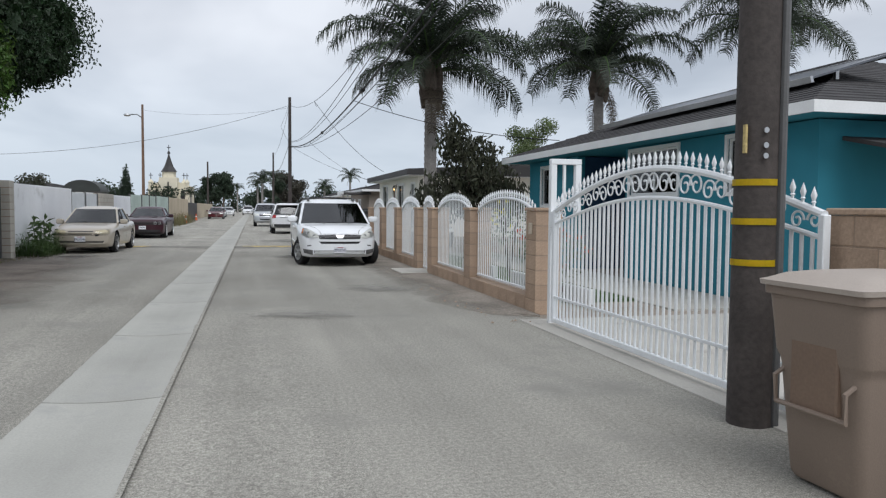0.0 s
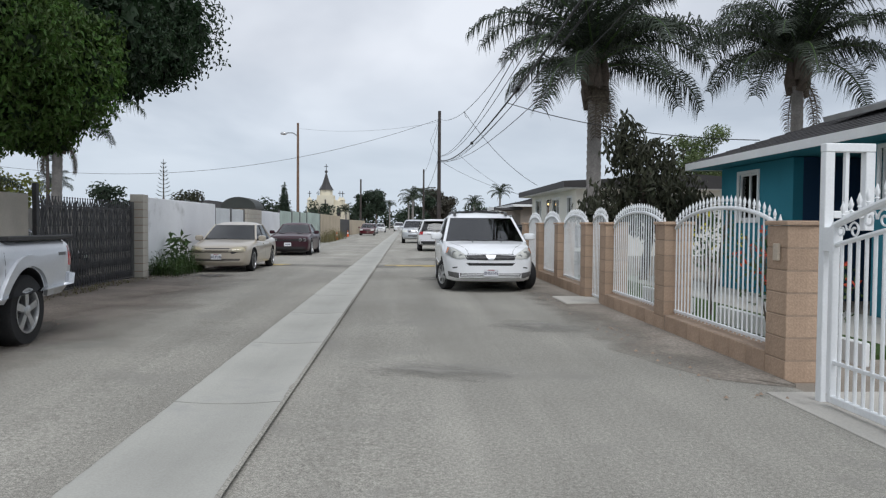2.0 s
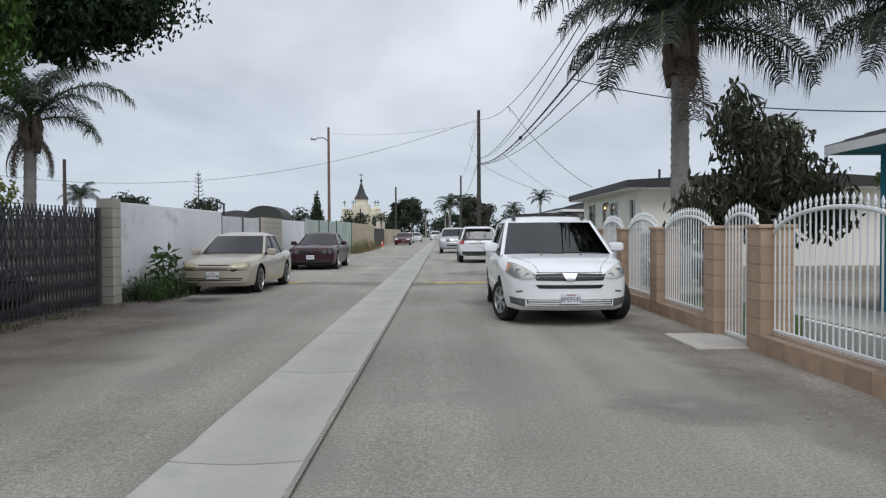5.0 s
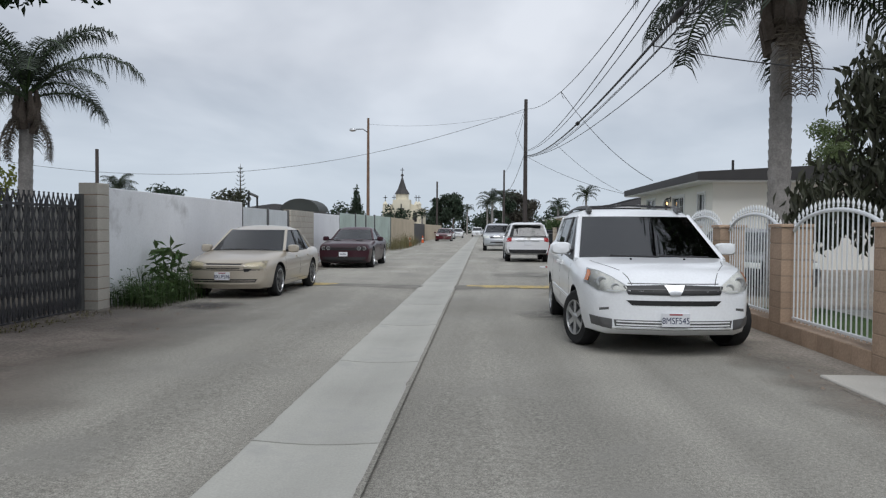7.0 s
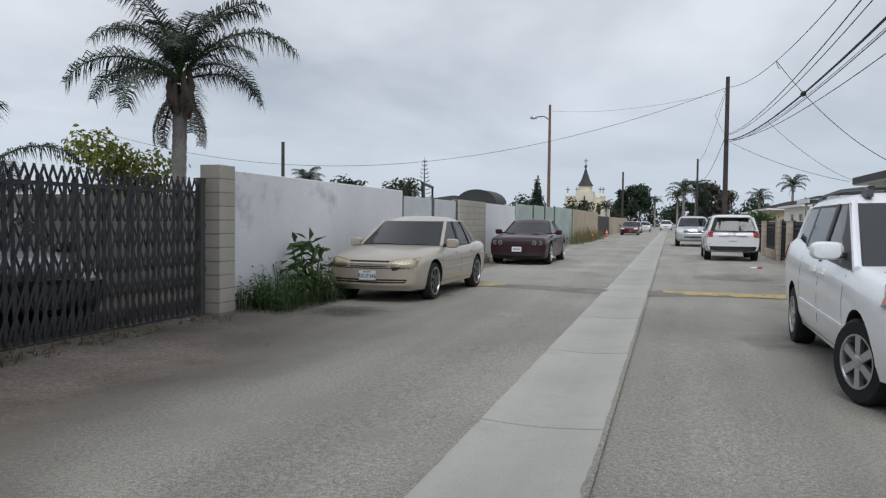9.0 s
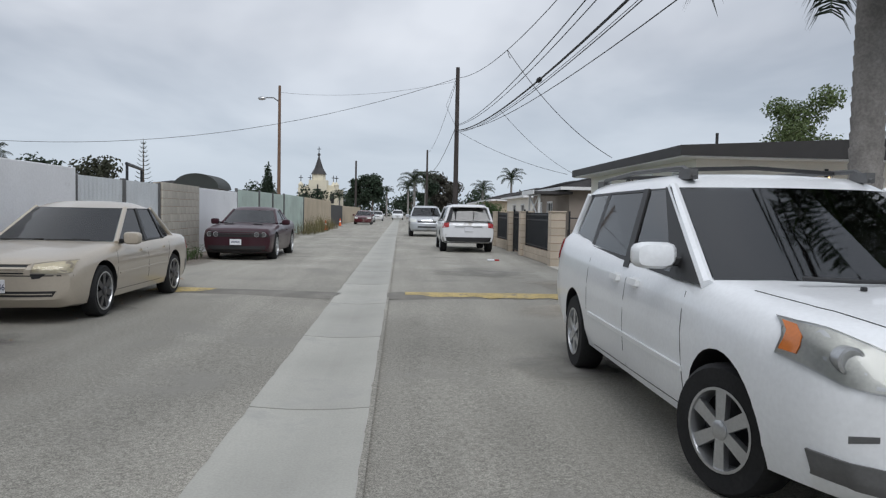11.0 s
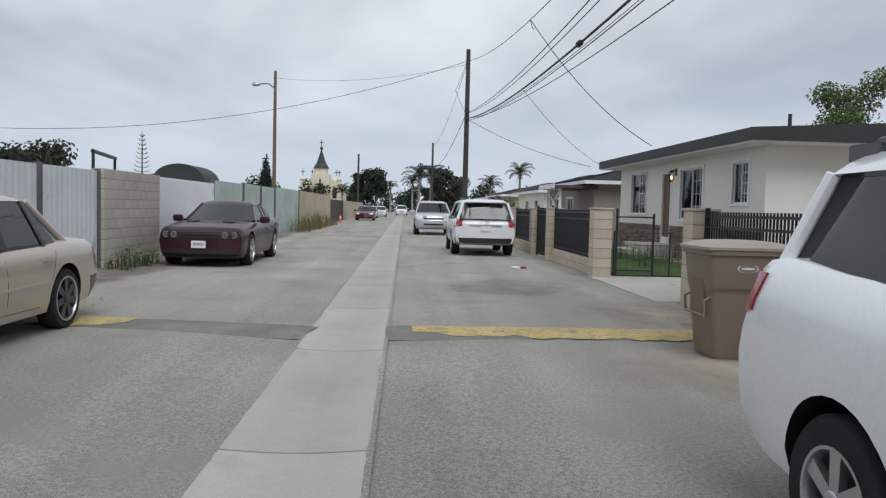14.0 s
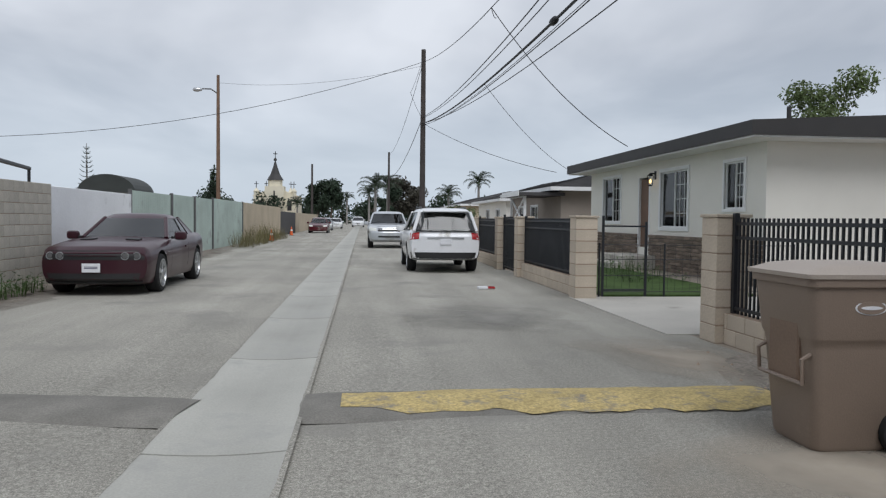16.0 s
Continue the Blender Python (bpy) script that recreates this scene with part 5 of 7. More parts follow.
        rows = []
        for j in range(nv + 1):
            row = []
            for i in range(nu + 1):
                p, q = along(upper, i / nu), along(lower, i / nu)
                u, v = p[0] + (q[0] - p[0]) * j / nv, p[1] + (q[1] - p[1]) * j / nv
                if side in "fb":
                    sg = 1 if side == "f" else -1
                    o, d = Vector((u, -sg * 9, v)), Vector((0, sg, 0))
                elif side in "lr":
                    sg = 1 if side == "l" else -1
                    o, d = Vector((-sg * 9, y_of(u), v)), Vector((sg, 0, 0))
                else:
                    o, d = Vector((u, y_of(v), 9)), Vector((0, 0, -1))
                hit, nor, _, _ = tree.ray_cast(o, d)
                if hit is None:
                    hit = rows[-1][i][0] if rows else (row[-1][0] if row else Vector((u, y_of(0.3) if side == "f" else y_of(L - 0.3), v)))
                nn = -d if nor is None else (nor if nor.dot(d) < 0 else -nor)
                row.append((hit + nn * off, hit - nn * 0.015))
            rows.append(row)
        vs = [[b.verts.new(p[0]) for p in row] for row in rows]
        ws = [[b.verts.new(p[1]) for p in row] for row in rows]
        for g_, flip in ((vs, 1), (ws, -1)):
            for p, q in zip(g_, g_[1:]):
                for i in range(nu):
                    b.faces.new((p[i], p[i + 1], q[i + 1], q[i])[::flip])
        for j in range(nv):
            for i in (0, nu):
                b.faces.new((vs[j][i], vs[j + 1][i], ws[j + 1][i], ws[j][i]))
        for i in range(nu):
            for j in (0, nv):
                b.faces.new((vs[j][i], vs[j][i + 1], ws[j][i + 1], ws[j][i]))
        return part(name, b, material, parent, label, smooth=True)
    decal.surface = tree
    if "dress" in spec:
        spec["dress"](root, decal, y_of, W, L)
    return root


def plate(root, decal, side, y, z, text="", w=0.305, h=0.155, yofs=0.0):
    """A licence plate with dark characters."""
    p = new("licence_plate", None)
    p.parent = root
    p.location = (0, y, z)
    sg = -1 if side == "f" else 1
    part("plate", boxed(-w / 2, w / 2, *sorted((0, sg * 0.012)), -h / 2, h / 2, bevel=0.004), PLATE, p)
    if text:
        cu = bpy.data.curves.new("plate_number", "FONT")
        cu.body, cu.size, cu.align_x, cu.align_y, cu.extrude = text, 0.088, "CENTER", "CENTER", 0.001
        tmp = new("plate_number", cu)
        bpy.context.view_layer.update()
        me = bpy.data.meshes.new_from_object(tmp.evaluated_get(bpy.context.evaluated_depsgraph_get()))
        bpy.data.objects.remove(tmp)
        me.materials.append(INK)
        o = new("plate_number", me)
        o.parent = p
        o.location, o.rotation_euler = (0, sg * 0.0145, -0.012), (radians(90), 0, 0 if side == "f" else radians(180))
        o.scale = (0.92, 1.15, 1)
        part("heading_bar", boxed(-0.07, 0.07, *sorted((sg * 0.0125, sg * 0.0145)), 0.052, 0.066), REDL, p)


def both(decal, name, upper, lower, material, **k):
    """A front or rear piece and its mirror image."""
    side = k.pop("side", "f")
    decal(name, side, upper, lower, material, **k)
    decal(name, side, [(-x, z) for x, z in upper], [(-x, z) for x, z in lower], material, **k)


def sides(decal, name, upper, lower, material, **k):
    for s in "lr":
        decal(name, s, upper, lower, material, **k)


def seam(decal, s0, z0, s1, z1, w=0.003):
    dx, dz = s1 - s0, z1 - z0
    if abs(dz) > abs(dx):
        sides(decal, "panel_gap", [(s0 - w, z0), (s1 - w, z1)], [(s0 + w, z0), (s1 + w, z1)], PLASTIC, off=0.002, nu=6, nv=1)
    else:
        sides(decal, "panel_gap", [(s0, z0 + w), (s1, z1 + w)], [(s0, z0 - w), (s1, z1 - w)], PLASTIC, off=0.002, nu=8, nv=1)


def dress_van(root, decal, y_of, W, L):
    decal("upper_grille", "f", [(-0.55, 0.79), (0, 0.81), (0.55, 0.79)], [(-0.50, 0.70), (0, 0.695), (0.50, 0.70)], PLASTIC, off=0.006, nu=16)
    decal("grille_bar", "f", [(-0.52, 0.757), (0.52, 0.757)], [(-0.52, 0.747), (0.52, 0.747)], GREYPL, off=0.010, nv=1)
    decal("lower_grille", "f", [(-0.52, 0.635), (0.52, 0.635)], [(-0.46, 0.58), (0.46, 0.58)], PLASTIC, off=0.004)
    decal("emblem", "f", [(-0.115, 0.80), (0.115, 0.80)], [(-0.05, 0.695), (0.05, 0.695)], ALLOY, off=0.016, nu=6)
    for z in (0.325, 0.36, 0.395):
        decal("air_dam_bar", "f", [(-0.62, z + 0.008), (0.62, z + 0.008)], [(-0.62, z - 0.006), (0.62, z - 0.006)], WHITE, off=0.010, nv=1, nu=14)
    decal("air_dam", "f", [(-0.65, 0.415), (0.65, 0.415)], [(-0.63, 0.305), (0.63, 0.305)], GREYPL, off=0.003, nu=14)
    both(decal, "headlamp_bowl", [(0.51, 0.78), (0.64, 0.865), (0.77, 0.93), (0.88, 0.955)], [(0.51, 0.745), (0.64, 0.715), (0.79, 0.73), (0.93, 0.815)], LAMPBACK, off=0.005, nu=12, nv=4)
    both(decal, "headlamp_lens", [(0.505, 0.785), (0.64, 0.87), (0.77, 0.935), (0.88, 0.96)], [(0.505, 0.74), (0.64, 0.71), (0.79, 0.725), (0.93, 0.81)], LAMPC, off=0.012, nu=12, nv=4)
    for x, z, r_ in ((-0.63, 0.775, 0.045), (0.63, 0.775, 0.045), (-0.77, 0.83, 0.06), (0.77, 0.83, 0.06)):
        hit, _, _, _ = decal.surface.ray_cast(Vector((x, -9, z)), Vector((0, 1, 0)))
        y = hit.y if hit else y_of(0.1)
        part("headlamp_bulb", lathe(bmesh.new(), [(r_, 0.05), (r_, -0.012), (r_ * 0.8, -0.014), (r_ * 0.6, 0.0), (r_ * 0.2, 0.004)], 16, (x, y, z), "y"), ALLOY, root, smooth=True)
    both(decal, "turn_lamp", [(0.855, 0.935), (0.878, 0.945)], [(0.895, 0.825), (0.92, 0.83)], AMBER, off=0.014, nu=5, nv=3)
    both(decal, "fog_lamp_recess", [(0.665, 0.42), (0.88, 0.445)], [(0.665, 0.315), (0.86, 0.345)], GREYPL, off=0.013, nu=12, nv=5)
    plate(root, decal, "f", y_of(-0.03), 0.43, "8MSF545")
    sides(decal, "side_moulding", [(1.45, 0.56), (3.55, 0.595)], [(1.45, 0.53), (3.55, 0.565)], WHITE, off=0.014, nv=1, nu=12)
    seam(decal, 1.50, 0.98, 1.44, 0.32)
    seam(decal, 2.55, 1.08, 2.60, 0.32)
    seam(decal, 3.60, 1.12, 3.62, 0.60)
    seam(decal, 1.44, 0.32, 3.5, 0.32)
    for s in (2.35, 2.78):
        sides(decal, "door_handle", [(s - 0.09, 0.965), (s + 0.09, 0.97)], [(s - 0.09, 0.93), (s + 0.09, 0.935)], WHITE, off=0.032, nu=5, nv=1)
        sides(decal, "handle_cup", [(s - 0.06, 0.985), (s + 0.06, 0.985)], [(s - 0.05, 0.91), (s + 0.05, 0.91)], WHITE, off=0.004, nu=4, nv=1)
    sides(decal, "tail_lamp", [(4.76, 1.15), (4.96, 1.14)], [(4.84, 0.97), (4.96, 0.95)], REDL, off=0.012, nu=5, nv=3)
    decal("rear_bumper", "b", [(-0.90, 0.68), (0.90, 0.68)], [(-0.88, 0.46), (0.88, 0.46)], PVANW, off=0.04, nu=24, nv=4)
    for q in (-1, 1):
        decal("bonnet_gap", "t", [(q * 0.80, 1.02), (q * 0.70, 0.62), (q * 0.46, 0.10)], [(q * 0.792, 1.02), (q * 0.692, 0.62), (q * 0.452, 0.10)], PLASTIC, off=0.002, nu=12, nv=1)
    decal("bonnet_gap", "f", [(-0.5, 0.822), (0.5, 0.822)], [(-0.5, 0.814), (0.5, 0.814)], PLASTIC, off=0.003, nu=14, nv=1)
    for q in (-1, 1):
        part("washer_nozzle", boxed(q * 0.32 - 0.012, q * 0.32 + 0.012, y_of(0.86), y_of(0.89), 1.055, 1.075, bevel=0.004), PLASTIC, root)
    both(decal, "tail_lamp_rear", [(0.72, 1.155), (0.92, 1.155)], [(0.74, 0.96), (0.94, 0.96)], REDL, off=0.01, nu=4, side="b")
    for x in (-0.62, 0.62):
        b = bmesh.new()
        tube(b, [(x, y_of(2.3), 1.67), (x, y_of(2.5), 1.745), (x, y_of(3.6), 1.765), (x, y_of(4.5), 1.735), (x, y_of(4.7), 1.66)], 0.018, 6)
        for s in (2.42, 4.58):
            box(b, x - 0.03, x + 0.03, y_of(s) - 0.1, y_of(s) + 0.1, 1.66, 1.73)
        part("roof_rail", b, GREYPL, root, smooth=True)
    for s in (2.75, 4.15):
        b = bmesh.new()
        tube(b, [(-0.62, y_of(s), 1.745), (0, y_of(s), 1.772), (0.62, y_of(s), 1.745)], 0.015, 6)
        part("roof_crossbar", b, PLASTIC, root, smooth=True)
    for x in (-0.55, 0.05):
        b = bmesh.new()
        tube(b, [(x, y_of(1.02), 1.10), (x + 0.25, y_of(0.99), 1.09), (x + 0.6, y_of(1.02), 1.085)], 0.012, 5)
        part("wiper", b, PLASTIC, root)
    both(decal, "bumper_scrape", [(0.70, 0.55), (0.80, 0.54)], [(0.70, 0.525), (0.80, 0.51)], GREYPL, off=0.0015, nu=4, nv=1)


VAN = dict(L=5.08, W=2.02, belt=[(1.4, 1.035), (2.4, 1.085), (3.7, 1.13), (4.7, 1.17)], paint=PVANW, wheel=0.335, axles=(1.0, 4.11), tw=0.215, cat="minivan", steer=20, spokes=6,
           top=[(0, 0.74), (0.05, 0.83), (0.2, 0.93), (0.5, 0.985), (1.0, 1.03), (1.35, 1.065), (2.0, 1.10), (3, 1.145), (4.3, 1.19), (4.7, 1.225), (4.96, 1.21), (5.08, 1.0)],
           wid=[(0, 0.80), (0.15, 0.90), (0.5, 0.965), (1.0, 0.99), (2, 1.0), (4, 1.0), (4.8, 0.99), (5.08, 0.96)],
           bot=[(0, 0.32), (0.1, 0.24), (0.6, 0.21), (4.5, 0.24), (4.9, 0.28), (5.08, 0.36)], nose=0.32, tail=0.11, crown=0.04,
           cabin=[(1.03, 1.0, 5.0, 0.955), (1.60, 2.04, 4.78, 0.775), (1.69, 2.25, 4.66, 0.70)], bulge=(0.30, 0.10), pillar=0.038,
           panes=[(1.75, 2.58, 2.40, 2.72), (2.70, 3.74, 2.82, 3.70), (3.86, 4.62, 3.80, 4.38)], front_side=glass("clear_side_glass", (0.62, 0.68, 0.68), 0.5, ior=2.3), posts=[(2.58, 2.70, 2.72, 2.82, 0), (3.72, 3.84, 3.72, 3.82, 0), (1.33, 1.75, 2.30, 2.40, 0)],
           mirror=(1.72, 1.17), mirror_size=(1.42, 0.84), rimr=0.63, dress=dress_van)
car("white_minivan", (2.10, 18.77 + 2.54, 0), 0, "white minivan with roof rails parked along the tan fence", VAN)


def dress_sedan(root, decal, y_of, W, L):
    decal("grille", "f", [(-0.36, 0.70), (0.36, 0.70)], [(-0.33, 0.60), (0.33, 0.60)], PLASTIC, off=0.004)
    for z in (0.625, 0.66):
        decal("grille_bar", "f", [(-0.35, z + 0.01), (0.35, z + 0.01)], [(-0.35, z - 0.008), (0.35, z - 0.008)], PGOLD, off=0.010, nv=1)
    decal("grille_frame", "f", [(-0.38, 0.72), (0.38, 0.72)], [(-0.38, 0.70), (0.38, 0.70)], PGOLD, off=0.012, nv=1)
    both(decal, "headlamp_bowl", [(0.42, 0.705), (0.62, 0.735), (0.79, 0.745)], [(0.42, 0.615), (0.62, 0.60), (0.79, 0.615)], YELLAMP, off=0.003)
    both(decal, "headlamp_lens", [(0.41, 0.71), (0.62, 0.74), (0.79, 0.75)], [(0.41, 0.61), (0.62, 0.595), (0.79, 0.61)], LAMPC, off=0.012)
    decal("lower_intake", "f", [(-0.66, 0.40), (0.66, 0.40)], [(-0.62, 0.335), (0.62, 0.335)], PLASTIC, off=0.004)
    decal("intake_bar", "f", [(-0.62, 0.372), (0.62, 0.372)], [(-0.62, 0.36), (0.62, 0.36)], PGOLD, off=0.01, nv=1)
    decal("bumper_gap", "f", [(-0.8, 0.585), (0.8, 0.585)], [(-0.8, 0.572), (0.8, 0.572)], PLASTIC, off=0.002, nv=1, nu=16)
    decal("broken_corner", "f", [(0.40, 0.60), (0.56, 0.60)], [(0.42, 0.54), (0.50, 0.55)], PLASTIC, off=0.004, nu=4, nv=2)
    plate(root, decal, "f", y_of(-0.02), 0.46, "8XUP346")
    seam(decal, 1.36, 0.86, 1.30, 0.30)
    seam(decal, 2.45, 0.90, 2.48, 0.30)
    seam(decal, 3.45, 0.90, 3.30, 0.55)
    seam(decal, 1.30, 0.30, 3.1, 0.30)
    sides(decal, "side_moulding", [(1.40, 0.53), (3.25, 0.56)], [(1.40, 0.505), (3.25, 0.535)], PGOLD, off=0.012, nv=1, nu=10)
    for s in (2.25, 3.2):
        sides(decal, "door_handle", [(s - 0.09, 0.80), (s + 0.09, 0.80)], [(s - 0.09, 0.77), (s + 0.09, 0.77)], PGOLD, off=0.03, nu=5, nv=1)
    sides(decal, "tail_lamp", [(4.50, 0.86), (4.72, 0.86)], [(4.5, 0.70), (4.72, 0.70)], REDL, off=0.008, nu=4)
    sides(decal, "rear_bumper_corner", [(4.3, 0.52), (4.74, 0.52)], [(4.36, 0.26), (4.74, 0.28)], GREYPL, off=0.005, nu=6)
    for x in (-0.6, 0.0):
        b = bmesh.new()
        tube(b, [(x, y_of(1.24), 0.945), (x + 0.55, y_of(1.28), 0.955)], 0.01, 5)
        part("wiper", b, PLASTIC, root)


# pale cabin core: grey interior plus windscreen haze put into its colour
SEDAN = dict(L=4.80, W=1.79, paint=PGOLD, wheel=0.325, axles=(0.95, 3.66), tw=0.205, cat="sedan", inside=mat("hazed_grey_interior", (0.30, 0.32, 0.32), 0.8, 0, 0.15, 3.0, 40.0), rim=DARKALLOY, spokes=7, rimr=0.74,
             top=[(0, 0.65), (0.06, 0.725), (0.25, 0.775), (0.7, 0.84), (1.2, 0.90), (1.6, 0.92), (3.6, 0.95), (4.2, 0.955), (4.6, 0.93), (4.75, 0.85), (4.80, 0.70)],
             wid=[(0, 0.88), (0.15, 0.94), (0.6, 0.98), (1.3, 1.0), (3.6, 1.0), (4.5, 0.95), (4.8, 0.88)],
             bot=[(0, 0.30), (0.1, 0.20), (0.6, 0.17), (4.3, 0.19), (4.7, 0.26), (4.8, 0.40)], nose=0.26, tail=0.25, crown=0.035,
             cabin=[(0.91, 1.22, 4.06, 0.83), (1.37, 1.98, 3.50, 0.645), (1.435, 2.25, 3.2, 0.55)], bulge=(0.26, 0.2), pillar=0.032, glass=glass("hazy_windscreen", (0.8, 0.88, 0.88), 0.8, 0.05, ior=2.0),
             panes=[(1.52, 2.42, 2.22, 2.52), (2.52, 3.22, 2.60, 3.10), (3.28, 3.55, 3.14, 3.2)], posts=[(2.42, 2.52, 2.52, 2.60, 0), (3.22, 3.28, 3.10, 3.14, 0)],
             mirror=(1.62, 0.97), dress=dress_sedan)
car("gold_sedan", (-5.07, 25.85 - 0.95 + 2.40, 0), -1.4, "dusty champagne gold sedan with a damaged front corner", SEDAN)


def dress_coupe(root, decal, y_of, W, L):
    decal("grille", "f", [(-0.86, 0.785), (0.86, 0.785)], [(-0.84, 0.635), (0.84, 0.635)], PLASTIC, off=0.004, nu=16)
    decal("grille_bar", "f", [(-0.42, 0.715), (0.42, 0.715)], [(-0.40, 0.70), (0.40, 0.70)], PMAROON, off=0.012, nv=1)
    for x in (-0.72, -0.54, 0.54, 0.72):
        hit, _, _, _ = decal.surface.ray_cast(Vector((x, -9, 0.705)), Vector((0, 1, 0)))
        y = hit.y if hit else y_of(0.05)
        part("headlamp_ring", lathe(bmesh.new(), [(0.068, 0.03), (0.068, -0.016), (0.057, -0.016), (0.055, 0.03)], 18, (x, y, 0.705), "y", cap=False), ALLOY, root, smooth=True)
        part("headlamp", lathe(bmesh.new(), [(0.056, 0.0), (0.05, -0.012), (0.02, -0.016)], 16, (x, y, 0.705), "y"), GREYPL, root, smooth=True)
    decal("lower_intake", "f", [(-0.78, 0.40), (0.78, 0.40)], [(-0.74, 0.26), (0.74, 0.26)], PLASTIC, off=0.004)
    decal("bumper_lip", "f", [(-0.8, 0.255), (0.8, 0.255)], [(-0.78, 0.225), (0.78, 0.225)], PLASTIC, off=0.02, nu=14, nv=1)
    decal("bonnet_gap", "f", [(-0.84, 0.80), (0.84, 0.80)], [(-0.84, 0.792), (0.84, 0.792)], PLASTIC, off=0.003, nu=14, nv=1)
    plate(root, decal, "f", y_of(-0.03), 0.50, "")
    for z in (0.485, 0.51):
        part("plate_bar", boxed(-0.11, 0.11, y_of(-0.0445), y_of(-0.041), z, z + 0.012), INK, root)
    both(decal, "bonnet_scoop", [(0.28, 1.15), (0.52, 1.15)], [(0.28, 0.95), (0.52, 0.95)], PLASTIC, off=0.02, nu=4, nv=2, side="t")
    seam(decal, 1.75, 0.92, 1.70, 0.32)
    seam(decal, 3.15, 0.95, 3.05, 0.32)
    sides(decal, "door_handle", [(2.85, 0.80), (3.05, 0.80)], [(2.85, 0.77), (3.05, 0.77)], PMAROON, off=0.028, nu=4, nv=1)


COUPE = dict(L=5.02, W=1.92, paint=PMAROON, wheel=0.355, axles=(0.98, 3.93), tw=0.25, cat="coupe", rim=ALLOY, spokes=5, rimr=0.72,
             top=[(0, 0.76), (0.03, 0.81), (0.12, 0.85), (0.8, 0.91), (1.5, 0.96), (2.5, 0.98), (3.6, 1.02), (4.5, 1.04), (4.95, 1.0), (5.02, 0.8)],
             wid=[(0, 0.92), (0.15, 0.95), (0.8, 0.98), (1.5, 0.97), (2.6, 0.96), (3.8, 1.0), (4.7, 0.96), (5.02, 0.88)],
             bot=[(0, 0.30), (0.1, 0.20), (0.6, 0.16), (4.4, 0.18), (4.9, 0.28), (5.02, 0.4)], nose=0.20, tail=0.15, crown=0.045,
             cabin=[(0.97, 1.62, 4.45, 0.82), (1.36, 2.32, 3.75, 0.62), (1.43, 2.5, 3.5, 0.56)], bulge=(0.22, 0.15), pillar=0.045,
             panes=[(1.95, 3.10, 2.5, 3.08), (3.16, 3.7, 3.12, 3.45)], posts=[(3.10, 3.16, 3.08, 3.12, 0), (3.7, 4.3, 3.45, 3.6, 1)], mirror=(1.98, 1.02), dress=dress_coupe, mirror_mat=PMAROON, glass=glass("pale_windscreen", (0.7, 0.78, 0.8), 0.6, 0.04, ior=2.3))
car("maroon_coupe", (-4.9, 37.5 - 0.98 + 2.51, 0), 0, "dark maroon muscle coupe parked beside a block wall", COUPE)


def dress_suv(root, decal, y_of, W, L):
    both(decal, "tail_lamp", [(0.70, 1.16), (0.93, 1.16)], [(0.72, 0.93), (0.95, 0.90)], REDL, off=0.008, side="b", nu=5)
    decal("bumper_trim", "b", [(-0.93, 0.57), (0.93, 0.57)], [(-0.90, 0.405), (0.90, 0.405)], PLASTIC, off=0.016, nu=16, nv=5)
    decal("chrome_strip", "b", [(-0.50, 0.98), (0.50, 0.98)], [(-0.50, 0.93), (0.50, 0.93)], ALLOY, off=0.012, nv=1)
    plate(root, decal, "b", y_of(L + 0.015), 0.86, "")
    sides(decal, "sill_trim", [(1.4, 0.42), (3.4, 0.42)], [(1.4, 0.27), (3.4, 0.27)], PLASTIC, off=0.004)
    both(decal, "headlamp", [(0.55, 0.95), (0.88, 1.0)], [(0.56, 0.80), (0.9, 0.84)], LAMPBACK, off=0.006)
    decal("grille", "f", [(-0.5, 0.98), (0.5, 0.98)], [(-0.48, 0.72), (0.48, 0.72)], GREYPL, off=0.006)
    seam(decal, 2.6, 1.05, 2.62, 0.4)
    for x in (-0.62, 0.62):
        b = bmesh.new()
        tube(b, [(x, y_of(2.2), 1.74), (x, y_of(2.4), 1.80), (x, y_of(4.2), 1.80), (x, y_of(4.4), 1.74)], 0.02, 6)
        part("roof_rail", b, PLASTIC, root, smooth=True)
    b = boxed(-0.62, 0.62, y_of(4.78), y_of(4.98), 1.66, 1.70, bevel=0.01)
    part("roof_spoiler", b, PWHITE, root)


SUV = dict(L=5.0, W=2.0, paint=PWHITE, wheel=0.385, axles=(0.95, 3.81), tw=0.25, cat="suv", spokes=5, rimr=0.68,
           top=[(0, 0.75), (0.05, 0.98), (0.3, 1.06), (1.2, 1.14), (1.6, 1.16), (4.7, 1.18), (4.96, 1.14), (5.0, 1.0)],
           wid=[(0, 0.86), (0.2, 0.94), (0.8, 0.99), (4.4, 1.0), (4.9, 0.95), (5.0, 0.92)], bot=[(0, 0.42), (0.2, 0.30), (4.5, 0.33), (4.8, 0.37), (5.0, 0.40)], nose=0.3, tail=0.14, crown=0.04,
           cabin=[(1.14, 1.25, 4.98, 0.93), (1.66, 2.02, 4.78, 0.75), (1.75, 2.2, 4.6, 0.68)], bulge=(0.22, 0.10), pillar=0.05,
           panes=[(1.62, 2.58, 2.28, 2.64), (2.70, 3.65, 2.72, 3.6), (3.78, 4.75, 3.7, 4.55)], posts=[(2.58, 2.70, 2.64, 2.72, 0), (3.65, 3.78, 3.6, 3.7, 0)], mirror=(1.7, 1.18), dress=dress_suv, mirror_mat=PWHITE)
suv = car("white_suv", (1.9, 43.4 - 1.19 + 2.5, 0), 180, "white suv parked with its tail towards the walker", SUV)
suv.scale = (0.96, 0.96, 0.96)


